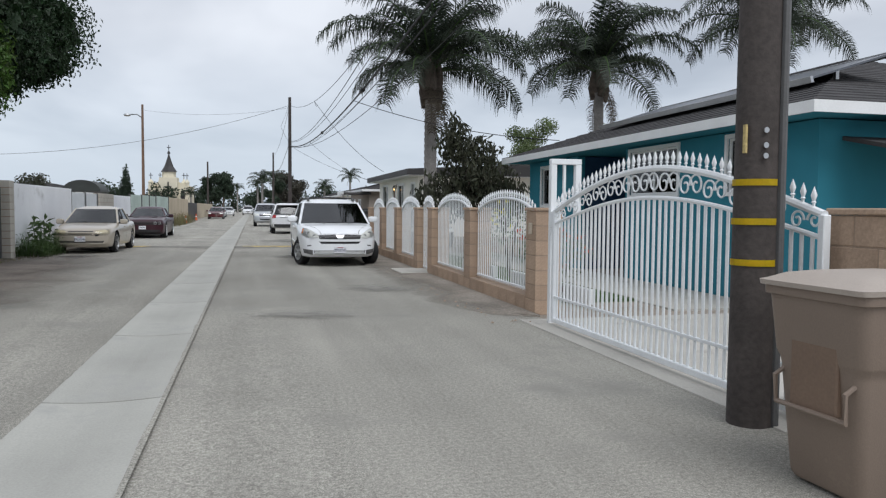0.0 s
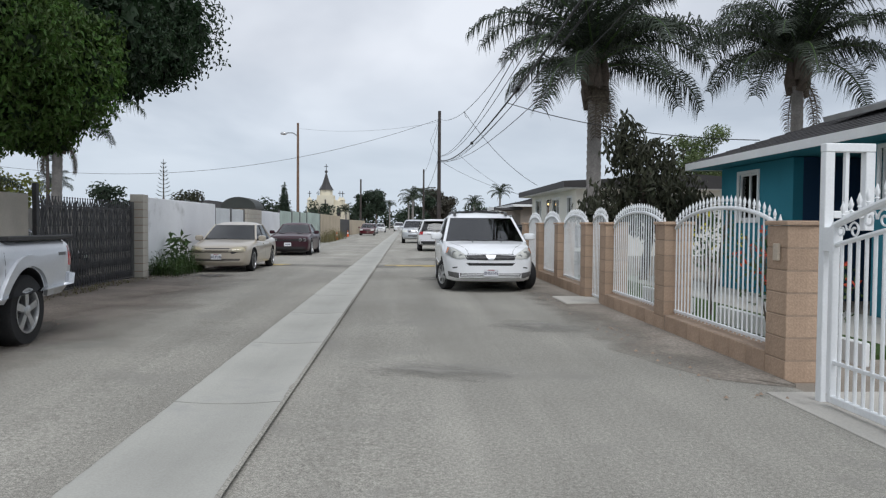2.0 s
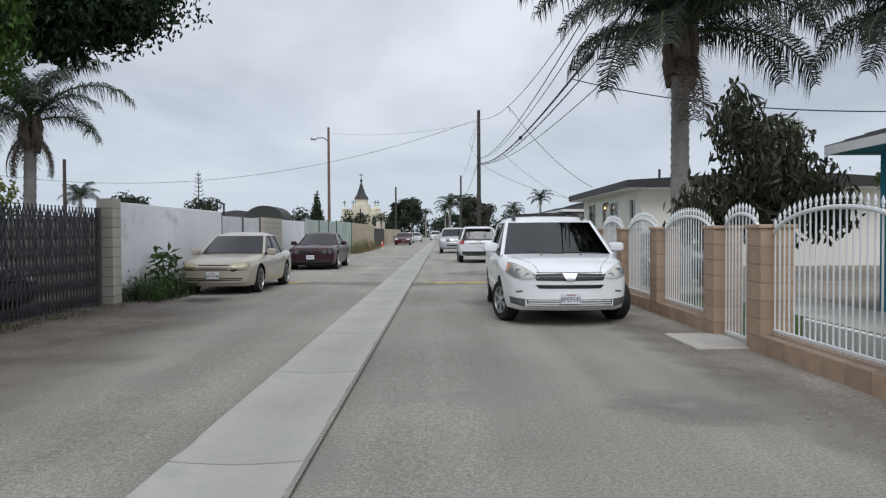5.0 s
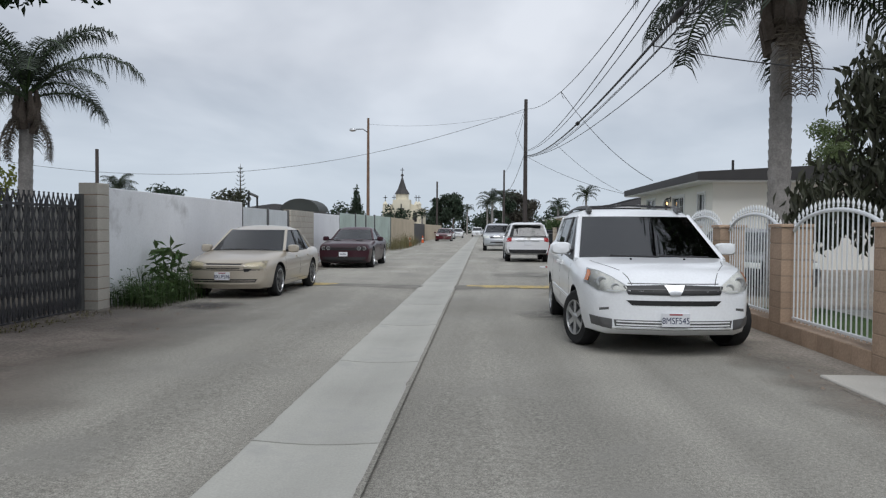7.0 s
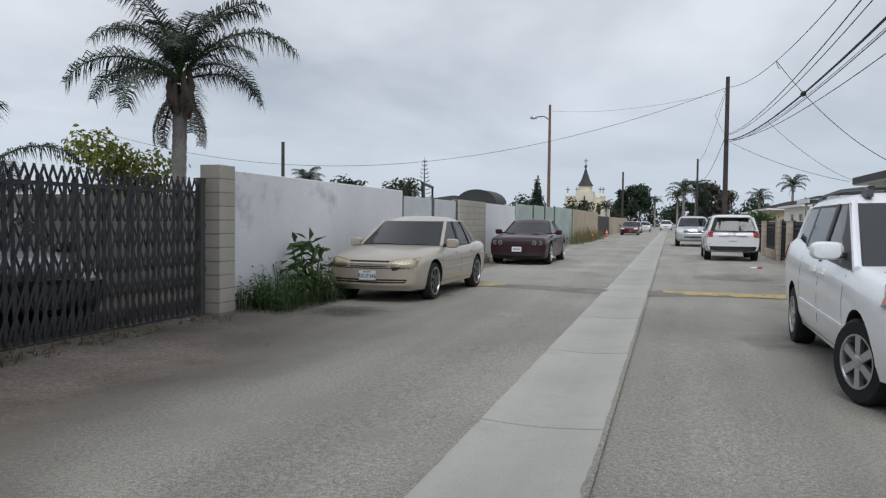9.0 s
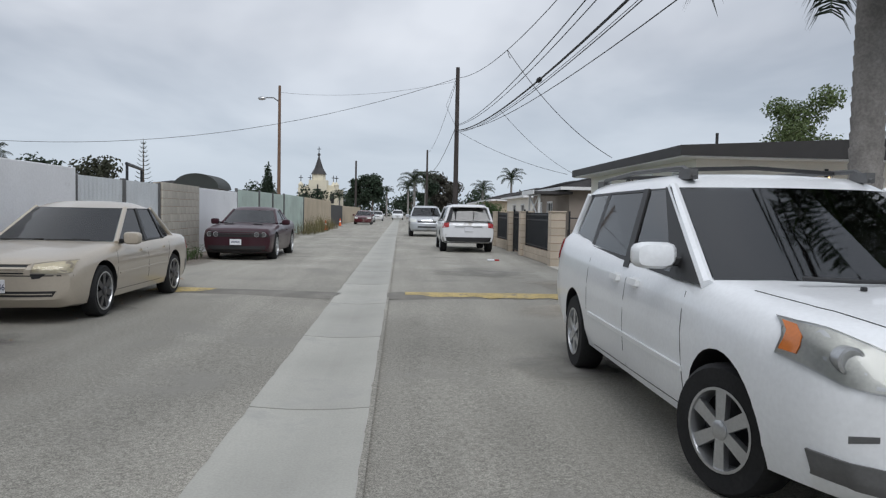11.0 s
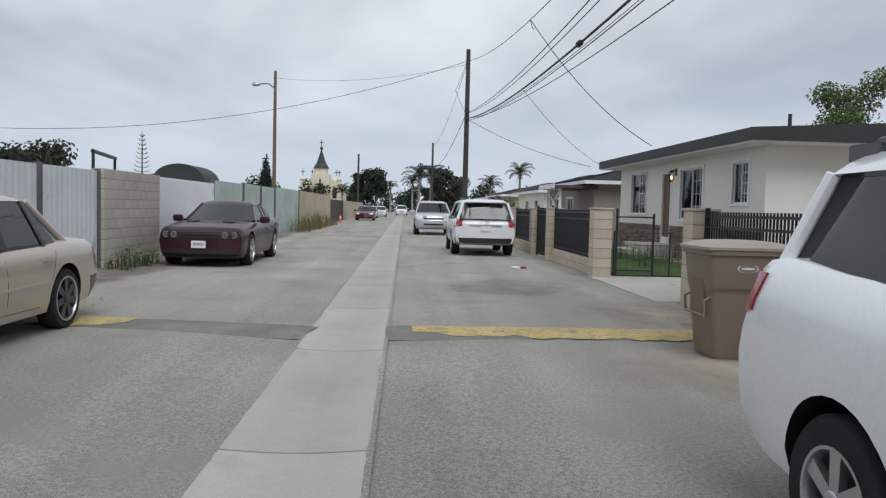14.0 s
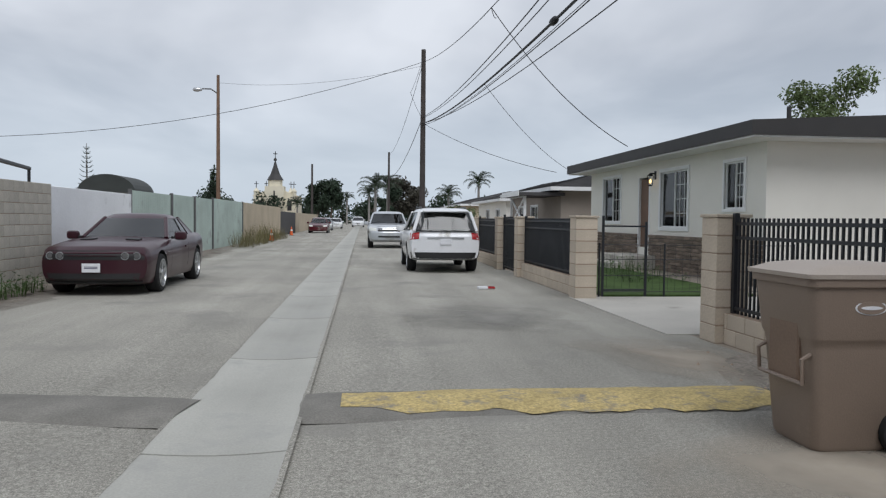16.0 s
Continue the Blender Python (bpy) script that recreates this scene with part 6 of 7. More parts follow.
def dress_truck_front(root, decal, y_of, W, L):
    decal("grille", "f", [(-0.55, 1.02), (0.55, 1.02)], [(-0.52, 0.80), (0.52, 0.80)], PLASTIC, off=0.006)
    decal("grille_bar", "f", [(-0.54, 0.93), (0.54, 0.93)], [(-0.54, 0.90), (0.54, 0.90)], CHROME, off=0.014, nv=1)
    both(decal, "headlamp", [(0.6, 1.02), (0.92, 1.02)], [(0.6, 0.82), (0.93, 0.84)], LAMPBACK, off=0.008)
    decal("bumper", "f", [(-0.94, 0.72), (0.94, 0.72)], [(-0.92, 0.50), (0.92, 0.50)], PSILVER, off=0.03, nu=16)
    decal("lower_grille", "f", [(-0.5, 0.60), (0.5, 0.60)], [(-0.5, 0.52), (0.5, 0.52)], PLASTIC, off=0.04)


BIGSUV = dict(SUV, paint=PSILVER, W=2.0, dress=dress_truck_front, wheel=0.40, cat="suv", mirror_mat=PSILVER)
car("silver_suv", (1.0, 58.6 + 2.5, 0), 0, "silver full-size suv parked facing the walker", BIGSUV)


def dress_pickup(root, decal, y_of, W, L):
    # open bed: dark liner and rails, arched flares over the wheels
    part("bed_liner", boxed(-W + 0.12, W - 0.12, y_of(3.62), y_of(5.1), 1.215, 1.24), PLASTIC, root, "black bed liner")
    for s in (-1, 1):
        part("bed_rail", boxed(*sorted((s * (W - 0.13), s * (W - 0.02))), y_of(3.58), y_of(5.2), 1.22, 1.275, bevel=0.01), PLASTIC, root)
    for c in (0.96, 4.0):
        arc = [radians(-8 + 196 * k / 18) for k in range(19)]
        sides(decal, "fender_flare", [(c - 0.62 * math.cos(a), max(0.56, 0.43 + 0.62 * math.sin(a))) for a in arc], [(c - 0.5 * math.cos(a), max(0.55, 0.43 + 0.5 * math.sin(a))) for a in arc], PSILVER, off=0.045, nu=20, nv=2)
    sides(decal, "tail_lamp", [(5.12, 1.13), (5.24, 1.13)], [(5.12, 0.88), (5.24, 0.88)], REDL, off=0.008, nu=3)
    decal("rear_bumper", "b", [(-0.90, 0.80), (0.90, 0.80)], [(-0.88, 0.60), (0.88, 0.60)], CHROME, off=0.11, nu=14)
    sides(decal, "bumper_end", [(5.0, 0.80), (5.2, 0.80)], [(5.0, 0.68), (5.2, 0.68)], CHROME, off=0.03, nu=3)
    sides(decal, "badge", [(4.80, 1.06), (5.0, 1.06)], [(4.80, 1.02), (5.0, 1.02)], GREYPL, off=0.004, nu=3, nv=1)
    seam(decal, 3.53, 1.2, 3.53, 0.55)
    seam(decal, 2.45, 1.2, 2.45, 0.55)
    sides(decal, "door_handle", [(2.15, 1.09), (2.35, 1.09)], [(2.15, 1.05), (2.35, 1.05)], PSILVER, off=0.03, nu=3, nv=1)


PICKUP = dict(L=5.25, W=1.86, paint=PSILVER, wheel=0.415, axles=(0.96, 4.0), tw=0.26, cat="pickup truck", spokes=5, rimr=0.62,
              top=[(0, 0.85), (0.05, 1.08), (0.4, 1.16), (1.3, 1.22), (3.5, 1.23), (5.15, 1.23), (5.25, 1.20)], wid=[(0, 0.86), (0.2, 0.93), (0.8, 0.98), (5.0, 0.98), (5.25, 0.93)],
              bot=[(0, 0.55), (0.2, 0.46), (5.0, 0.50), (5.25, 0.56)], nose=0.25, tail=0.05, crown=0.015,
              cabin=[(1.22, 1.4, 3.53, 0.84), (1.72, 2.05, 3.35, 0.68), (1.82, 2.2, 3.25, 0.62)], bulge=(0.18, 0.05), pillar=0.05,
              panes=[(1.7, 2.4, 2.25, 2.45), (2.5, 3.38, 2.55, 3.25)], posts=[(2.4, 2.5, 2.45, 2.55, 1)], mirror=(1.75, 1.3), dress=dress_pickup, mirror_mat=PSILVER)
car("silver_pickup", (-4.95, 11.92 - 4.0 + 2.625, 0), 0, "silver pickup truck with alloy wheels beside a dark tree", PICKUP)

# far cars along the alley and cars behind fences
def plain_front(root, decal, y_of, W, L):
    both(decal, "headlamp", [(0.5, 0.72), (0.84, 0.74)], [(0.5, 0.6), (0.84, 0.62)], LAMPBACK, off=0.006)
    decal("grille", "f", [(-0.4, 0.70), (0.4, 0.70)], [(-0.38, 0.6), (0.38, 0.6)], PLASTIC, off=0.005)


car("red_sedan", (-4.4, 96.5, 0), 0, "dark red sedan parked far down the alley", dict(SEDAN, paint=PRED, dress=plain_front, mirror_mat=PRED, W=1.9))
car("silver_sedan", (-4.6, 112, 0), 0, "silver sedan parked far down the alley", dict(SEDAN, paint=PSILVER, dress=plain_front, mirror_mat=PSILVER))
car("white_sedan", (-3.9, 128, 0), 0, "white sedan parked far down the alley", dict(SEDAN, paint=PWHITE, dress=plain_front, mirror_mat=PWHITE))
car("white_van", (-1.0, 150, 0), 0, "white van far down the alley", dict(VAN, paint=PWHITE, dress=plain_front, steer=0))
car("yard_sedan", (-9.4, 21.2, 0), 65, "black sedan behind the folding gate", dict(SEDAN, paint=PBLACK, dress=plain_front, mirror_mat=PBLACK, inside=INSIDE))
car("black_sedan", (6.4, 29.0, 0), 0, "black sedan behind the black iron fence", dict(SEDAN, paint=PBLACK, dress=plain_front, mirror_mat=PBLACK, inside=INSIDE))
car("white_hatchback", (-9.0, 18.4, 0), 65, "white sedan in the yard behind the gate", dict(SEDAN, paint=PWHITE, dress=plain_front, mirror_mat=PWHITE))


# ---- plants ----
rng = np.random.default_rng(7)


def leaf_mesh(name, pos, nrm, length, width, material, parent, droop=0.0, label="", kind=""):
    """Small folded leaves, four corners each, at the given places and facing."""
    n = len(pos)
    d = rng.normal(size=(n, 3))
    d -= nrm * np.sum(d * nrm, 1, keepdims=True)
    d[:, 2] -= droop * 2
    d /= np.linalg.norm(d, axis=1, keepdims=True) + 1e-9
    s = np.cross(nrm, d)
    s /= np.linalg.norm(s, axis=1, keepdims=True) + 1e-9
    ln = length * rng.uniform(0.7, 1.25, (n, 1))
    wd = width * rng.uniform(0.7, 1.2, (n, 1))
    v = np.empty((n, 4, 3))
    v[:, 0] = pos
    v[:, 1] = pos + d * ln * 0.5 + s * wd * 0.5 + nrm * wd * 0.25
    v[:, 2] = pos + d * ln - nrm * ln * 0.15
    v[:, 3] = pos + d * ln * 0.5 - s * wd * 0.5 + nrm * wd * 0.25
    me = bpy.data.meshes.new(name)
    i = np.arange(n)[:, None] * 4
    me.from_pydata(v.reshape(-1, 3).tolist(), [], np.concatenate([i, i + 1, i + 2, i + 3], 1).tolist())
    me.materials.append(material)
    ob = new(name, me)
    ob.parent = parent
    return tagged(ob, label, kind=kind)


def lobes(centres, n, shell=0.55):
    """Random places in a union of ellipsoids, thicker towards their skins; returns places and outward directions."""
    vol = np.array([c[3] * c[4] * c[5] for c in centres]) ** 0.67
    pick = rng.choice(len(centres), n, p=vol / vol.sum())
    c = np.array(centres)[pick]
    d = rng.normal(size=(n, 3))
    d /= np.linalg.norm(d, axis=1, keepdims=True)
    r = shell + (1 - shell) * rng.random((n, 1)) ** 0.6
    r *= 1 + 0.16 * np.sin(d[:, :1] * 7 + c[:, :1]) * np.cos(d[:, 1:2] * 6 + c[:, 1:2]) + rng.normal(size=(n, 1)) * 0.05
    pos = c[:, :3] + d * r * c[:, 3:6]
    nr = d + rng.normal(size=(n, 3)) * 0.7 + np.array([0, 0, 0.5])
    nr /= np.linalg.norm(nr, axis=1, keepdims=True)
    return pos, nr


def tree(name, loc, h, r, lob, leaves, size, material, label, limbs=5, droop=0.2, aspect=0.5, extra=None, bark=BARK, shell=0.5, group="", dense=0):
    """A tapered trunk with limbs towards the crown's lobes (given from the foot), and many leaves."""
    t = thing(name, loc, label, "tree", group)
    b = bmesh.new()
    tube(b, [(0, 0, -0.1), (0.05 * h, 0, h * 0.35), (-0.02 * h, 0.03 * h, h * 0.7)], r, 10, taper=[r * 1.3, r, r * 0.7])
    part("trunk", b, bark, t, smooth=True)
    for k, c in enumerate(lob[:limbs]):
        b = bmesh.new()
        st = Vector((0.02 * h, 0.01 * h, h * 0.5))
        e = Vector(c[:3])
        tube(b, [st, (st + e) / 2 + Vector((0, 0, 0.08 * h)), e], r * 0.4, 6, taper=[r * 0.55, r * 0.35, r * 0.1])
        part("limb", b, bark, t, smooth=True)
    p, n = lobes(lob, leaves, shell)
    leaf_mesh("crown", p, n, size, size * aspect, material, t, droop)
    if dense:
        p, n = lobes([(c[0], c[1], c[2], c[3] * 0.72, c[4] * 0.72, c[5] * 0.72) for c in lob + (extra[0] if extra else [])], dense, 0.1)
        leaf_mesh("inner_leaves", p, n, size * 3.2, size * 2.4, material, t, droop, "deep shaded inner leaves")
    if extra:
        p, n = lobes(extra[0], extra[1], 0.7)
        leaf_mesh("young_leaves", p, n, size, size * aspect, extra[2], t, droop, "brighter young leaves")
    return t


def random_lobes(n, rx, ry, z0, z1, r, seed):
    g = np.random.default_rng(seed)
    out = []
    for _ in range(n):
        a, q = g.uniform(0, 6.28), math.sqrt(g.uniform(0, 1))
        z = g.uniform(z0, z1)
        k = 1 - 0.55 * abs((z - z0) / (z1 - z0) - 0.45)
        rr = r * g.uniform(0.65, 1.2)
        out.append((rx * q * math.cos(a) * k, ry * q * math.sin(a) * k, z, rr, rr, rr * 0.75))
    return out


# the big dark tree over the folding gate
dark_l = [(2.6, 3.6, 5.6, 1.3, 1.5, 1.3), (1.6, 2.4, 6.6, 1.8, 1.9, 1.5), (2.4, 1.4, 4.9, 1.1, 1.2, 1.2), (0.6, 0.6, 7.2, 2.2, 2.2, 1.6), (0.2, -2.2, 6.6, 2.1, 2.1, 1.7), (-1.6, 2.6, 6.2, 1.9, 1.9, 1.6),
          (1.9, 4.3, 6.3, 1.2, 1.1, 1.0), (2.3, 2.5, 4.5, 0.8, 0.9, 0.7), (-2.0, -0.6, 6.0, 2.0, 2.0, 1.6), (1.4, -3.6, 5.6, 1.7, 1.5, 1.5), (2.9, 2.8, 4.9, 0.8, 1.1, 0.8)]
bright_l = [(2.1, 0.2, 4.0, 1.0, 1.2, 1.1), (1.4, -0.9, 3.6, 1.2, 1.3, 1.1), (1.9, -2.0, 4.3, 1.1, 1.2, 1.1), (0.9, 0.4, 3.5, 1.0, 1.1, 0.9), (1.6, 0.6, 3.2, 0.7, 0.7, 0.6)]
ficus = tree("ficus_tree", (-7.5, 15.6, 0), 6.0, 0.28, dark_l, 60000, 0.11, FICUS, "large dense dark green tree overhanging the alley", 6, 0.3, 0.5, (bright_l, 30000, FICUSB), dense=9000)

# dark tree with long leaves behind the fence
av = [(0.0, 0.0, 2.6, 1.0, 1.0, 0.9), (-0.9, 0.2, 2.0, 0.8, 0.8, 0.7), (0.8, 0.0, 2.3, 0.85, 0.9, 0.8), (-0.5, -0.1, 3.5, 0.7, 0.7, 0.7), (-0.5, 0.0, 3.9, 0.4, 0.4, 0.6), (0.4, 0.3, 3.3, 0.7, 0.7, 0.6), (1.3, 0.1, 1.9, 0.65, 0.7, 0.6), (-1.3, 0.0, 1.7, 0.55, 0.6, 0.5), (0.1, 0, 1.7, 1.0, 0.9, 0.6)]
tree("avocado_tree", (6.5, 22.4, 0), 3.6, 0.10, av, 3900, 0.24, LOQUAT, "dark leafy fruit tree with long drooping leaves", 8, 0.7, 0.34, None, shell=0.25)


def frond_mesh(length, lift, droop, seed, pairs=84, leaflet=0.62, material=PALMLEAF):
    """One arching feather frond: a tapering stalk with two ranks of hanging leaflets."""
    g = np.random.default_rng(seed)
    pts = []
    x, z, a = 0.0, 0.0, lift
    n = 16
    for i in range(n + 1):
        pts.append(Vector((x, 0, z)))
        x += math.cos(a) * length / n
        z += math.sin(a) * length / n
        a -= droop / n * (0.4 + 1.4 * i / n)
    b = bmesh.new()
    tube(b, pts, 0.03, 5, taper=[0.045 * (1 - 0.93 * i / n) + 0.004 for i in range(n + 1)])
    for f in b.faces:
        f.material_index = 1
    for i in range(pairs):
        t = 0.12 + 0.87 * i / (pairs - 1)
        k = min(n - 1, int(t * n))
        p = pts[k].lerp(pts[k + 1], t * n - k)
        d = (pts[k + 1] - pts[k]).normalized()
        ln = leaflet * (0.5 + 0.9 * math.sin(math.pi * min(1, 0.15 + t * 0.8))) * g.uniform(0.8, 1.15)
        for s in (-1, 1):
            fw = g.uniform(0.25, 0.55)
            out = Vector((d.x * fw, s * g.uniform(0.7, 1.0), d.z * fw + g.uniform(-0.2, 0.35))).normalized()
            m = p + out * ln * 0.5
            e = p + out * ln * 0.85 + Vector((0, 0, -ln * g.uniform(0.25, 0.7)))
            w = d * 0.014
            v = [b.verts.new(q) for q in (p - w, p + w, m + w * 1.2, e, m - w * 1.2)]
            b.faces.new((v[0], v[1], v[2], v[4]))
            b.faces.new((v[4], v[2], v[3]))
    me = bpy.data.meshes.new("frond")
    b.to_mesh(me)
    b.free()
    me.materials.append(material)
    me.materials.append(GREENLEAF if material is not PALMDRY else PALMDRY)
    return me


FRONDS = [frond_mesh(3.5, 1.3, 1.6, 1), frond_mesh(3.8, 1.0, 1.8, 2), frond_mesh(3.7, 0.7, 1.8, 3), frond_mesh(3.4, 0.35, 1.7, 4)]
DRYF = [frond_mesh(2.5, -0.75, 1.1, 6, 40, 0.34, PALMDRY)]


def palm(loc, trunk_h, r, scale, n, label, seed, lean=(0, 0), dry=3, name="queen_palm", bulge=1.0):
    t = thing(name, loc, label, "palm tree", "queen palms")
    g = np.random.default_rng(seed)
    b = bmesh.new()
    m = int(trunk_h / 0.22)
    pts, tp = [], []
    for i in range(m + 1):
        q = i / m
        pts += [(lean[0] * q, lean[1] * q, trunk_h * q), (lean[0] * q, lean[1] * q, trunk_h * q + 0.03)]
        rr = r * (1.25 - 0.35 * min(1, q * 5)) * (1 - 0.12 * q)
        tp += [rr * 1.05, rr * 0.96]
    tube(b, pts, r, 14, taper=tp)
    part("trunk", b, PALMBARK, t, "grey ringed palm trunk", smooth=True)
    c = Vector((lean[0], lean[1], trunk_h))
    if bulge:
        for k in range(9):
            a = k * 2.4
            bb = bmesh.new()
            z0 = k * 0.07 * scale * bulge - 0.3
            tube(bb, [c + Vector((math.cos(a) * r * 0.7, math.sin(a) * r * 0.7, z0)), c + Vector((math.cos(a) * r * 1.25, math.sin(a) * r * 1.25, z0 + 0.4 * scale * bulge)), c + Vector((math.cos(a) * r * 1.0, math.sin(a) * r * 1.0, z0 + 1.0 * scale * bulge))], 0.1, 6, taper=[0.16 * scale, 0.13 * scale, 0.05 * scale])
            part("leaf_base", bb, BARK, t, smooth=True)
    top = c + Vector((0, 0, 0.95 * scale * bulge if bulge else 0.1))
    for i in range(n):
        q = i / n
        k = min(3, int(q * 4))
        o = new("frond", FRONDS[k])
        o.parent = t
        s = scale * g.uniform(0.85, 1.12)
        o.location = top - Vector((0, 0, 0.3 * q * scale))
        o.rotation_euler = (g.uniform(-0.25, 0.25), g.uniform(-0.15, 0.15), i * 2.39996 + g.uniform(-0.2, 0.2))
        o.scale = (s, s, s)
    for i in range(dry):
        o = new("dry_frond", DRYF[0])
        o.parent = t
        o.location, o.rotation_euler = top - Vector((0, 0, 0.5 * scale)), (0, 0, g.uniform(0, 6.28))
        o.scale = (scale * 0.8,) * 3
    return t


palm((6.25, 26.7, 0), 5.35, 0.27, 1.15, 36, "tall queen palm with a ringed grey trunk behind the fence", 11, bulge=1.25)
palm((13.3, 27.6, 0), 6.1, 0.24, 1.1, 34, "tall queen palm with arching fronds behind the blue house", 12)
palm((18.2, 24.0, 0), 7.3, 0.22, 1.05, 30, "tall queen palm behind the blue house roof", 13)
palm((-10.86, 27.6, 0), 3.9, 0.19, 0.72, 18, "queen palm with drooping fronds behind the folding gate", 14, (0.1, 0), 8)
palm((-37.9, 86.8, 0), 5.2, 0.2, 0.72, 18, "small palm behind the white wall", 15, (0, 0), 2, bulge=False)
palm((-11.0, 22.5, 0), 1.8, 0.12, 0.55, 10, "small palm in the yard behind the folding gate", 19, (0, 0), 3, bulge=False)
for i, (x, y, h, s) in enumerate(((11.4, 125, 4.7, 0.62), (16.0, 128, 6.6, 0.66), (1.4, 122, 5.6, 0.7), (-3.7, 190, 6.0, 0.6), (3.2, 128, 6.0, 0.75), (-14.5, 190, 4.4, 0.8), (0.9, 160, 6.0, 0.7))):
    palm((x, y, 0), h, 0.2, s, 16, "distant palm tree far down the alley", 30 + i, bulge=False, dry=1)

# distant trees
def far_tree(x, y, h, w, label, material=FARLEAF, leaves=2600, seed=1, size=0.45, z0=0.25, name="tree"):
    lob = random_lobes(11, w / 2 * 0.7, w / 2 * 0.7, h * z0 + 0.5, h * 0.86, w * 0.26, seed)
    return tree(name, (x, y, 0), h * 0.8, 0.18, lob, leaves, size, material, label, 5, 0.1, 0.6, shell=0.2)


far_tree(-6.4, 165, 10.4, 5.2, "tall dark distant tree", seed=3, size=0.6)
far_tree(-9.0, 168, 8.4, 4.2, "tall dark distant tree", seed=4, size=0.6)
far_tree(6.8, 140, 8.4, 6.4, "distant brownish green tree", leaf("brown_green_leaf", (0.07, 0.065, 0.05)), seed=5, size=0.55)
far_tree(3.6, 136, 7.0, 3.4, "distant brownish green tree", FARLEAF, seed=6, size=0.5)
far_tree(5.2, 66, 2.6, 2.2, "rounded green shrub beside the alley", GREENLEAF, 1600, seed=7, size=0.16, z0=0.1, name="shrub")
far_tree(21.3, 56.0, 9.4, 5.4, "leafy light green tree behind the white house", PALEGREEN, 9000, seed=8, size=0.2)
far_tree(16.0, 33.5, 6.5, 1.5, "slender green tree behind the blue house", PALEGREEN, 1600, seed=18, size=0.16)
far_tree(-11.2, 43.0, 3.2, 2.0, "leafy green shrub behind the wall", LOQUAT, 1500, seed=9, size=0.17)
far_tree(-26.0, 72, 5.4, 4.0, "far green garden tree", FARLEAF, 1800, seed=10, size=0.35)
far_tree(-13.2, 28.6, 3.6, 2.6, "yellow green bamboo-like shrub in the yard", leaf("yellow_green_leaf", (0.22, 0.24, 0.06)), 3200, seed=12, size=0.15)
far_tree(-22.0, 30.0, 6.0, 4.5, "thin grey branched tree in the yard", leaf("grey_leaf", (0.10, 0.09, 0.085)), 900, seed=13, size=0.14)
for i in range(26):
    x, y = -46 + i * 4.1 + 2 * math.sin(i * 3.1), 230 + 30 * math.sin(i * 1.9)
    far_tree(x, y, 5.0 + 3.0 * abs(math.sin(i * 2.3)), 9.0, "distant low treetops on the horizon", FARLEAF, 500, seed=40 + i, size=0.9, z0=0.05)
# cypress
lob = [(0, 0, 1.2 + i * 0.75, 1.15 * (1 - i / 9.5), 1.15 * (1 - i / 9.5), 0.9) for i in range(9)]
tree("cypress_tree", (-16.2, 106, 0), 5.0, 0.15, [(a, b_, z * 0.72 + 0.9, r * 1.1, r2 * 1.1, q) for a, b_, z, r, r2, q in lob], 2600, 0.35, FARLEAF, "narrow dark cypress behind the green fence", 2, 0.0, 0.5)
# sparse whorled pine
pine = thing("whorled_pine", (-62.0, 200, 0), "sparse tall pine with tiers of thin branches", "tree")
b = bmesh.new()
tube(b, [(0, 0, 0), (0, 0, 17.6)], 0.25, 6, taper=[0.3, 0.05])
part("trunk", b, BARK, pine)
for k in range(12):
    z, l = 5.0 + k * 1.02, 2.7 * (1 - k / 15)
    b = bmesh.new()
    for j in range(6):
        a = j * 1.0472 + k
        tube(b, [(0, 0, z), (l * 0.6 * math.cos(a), l * 0.6 * math.sin(a), z + 0.2), (l * math.cos(a), l * math.sin(a), z + 0.7)], 0.05, 4, taper=[0.045, 0.07, 0.025])
    part("branch_whorl", b, FARLEAF, pine)

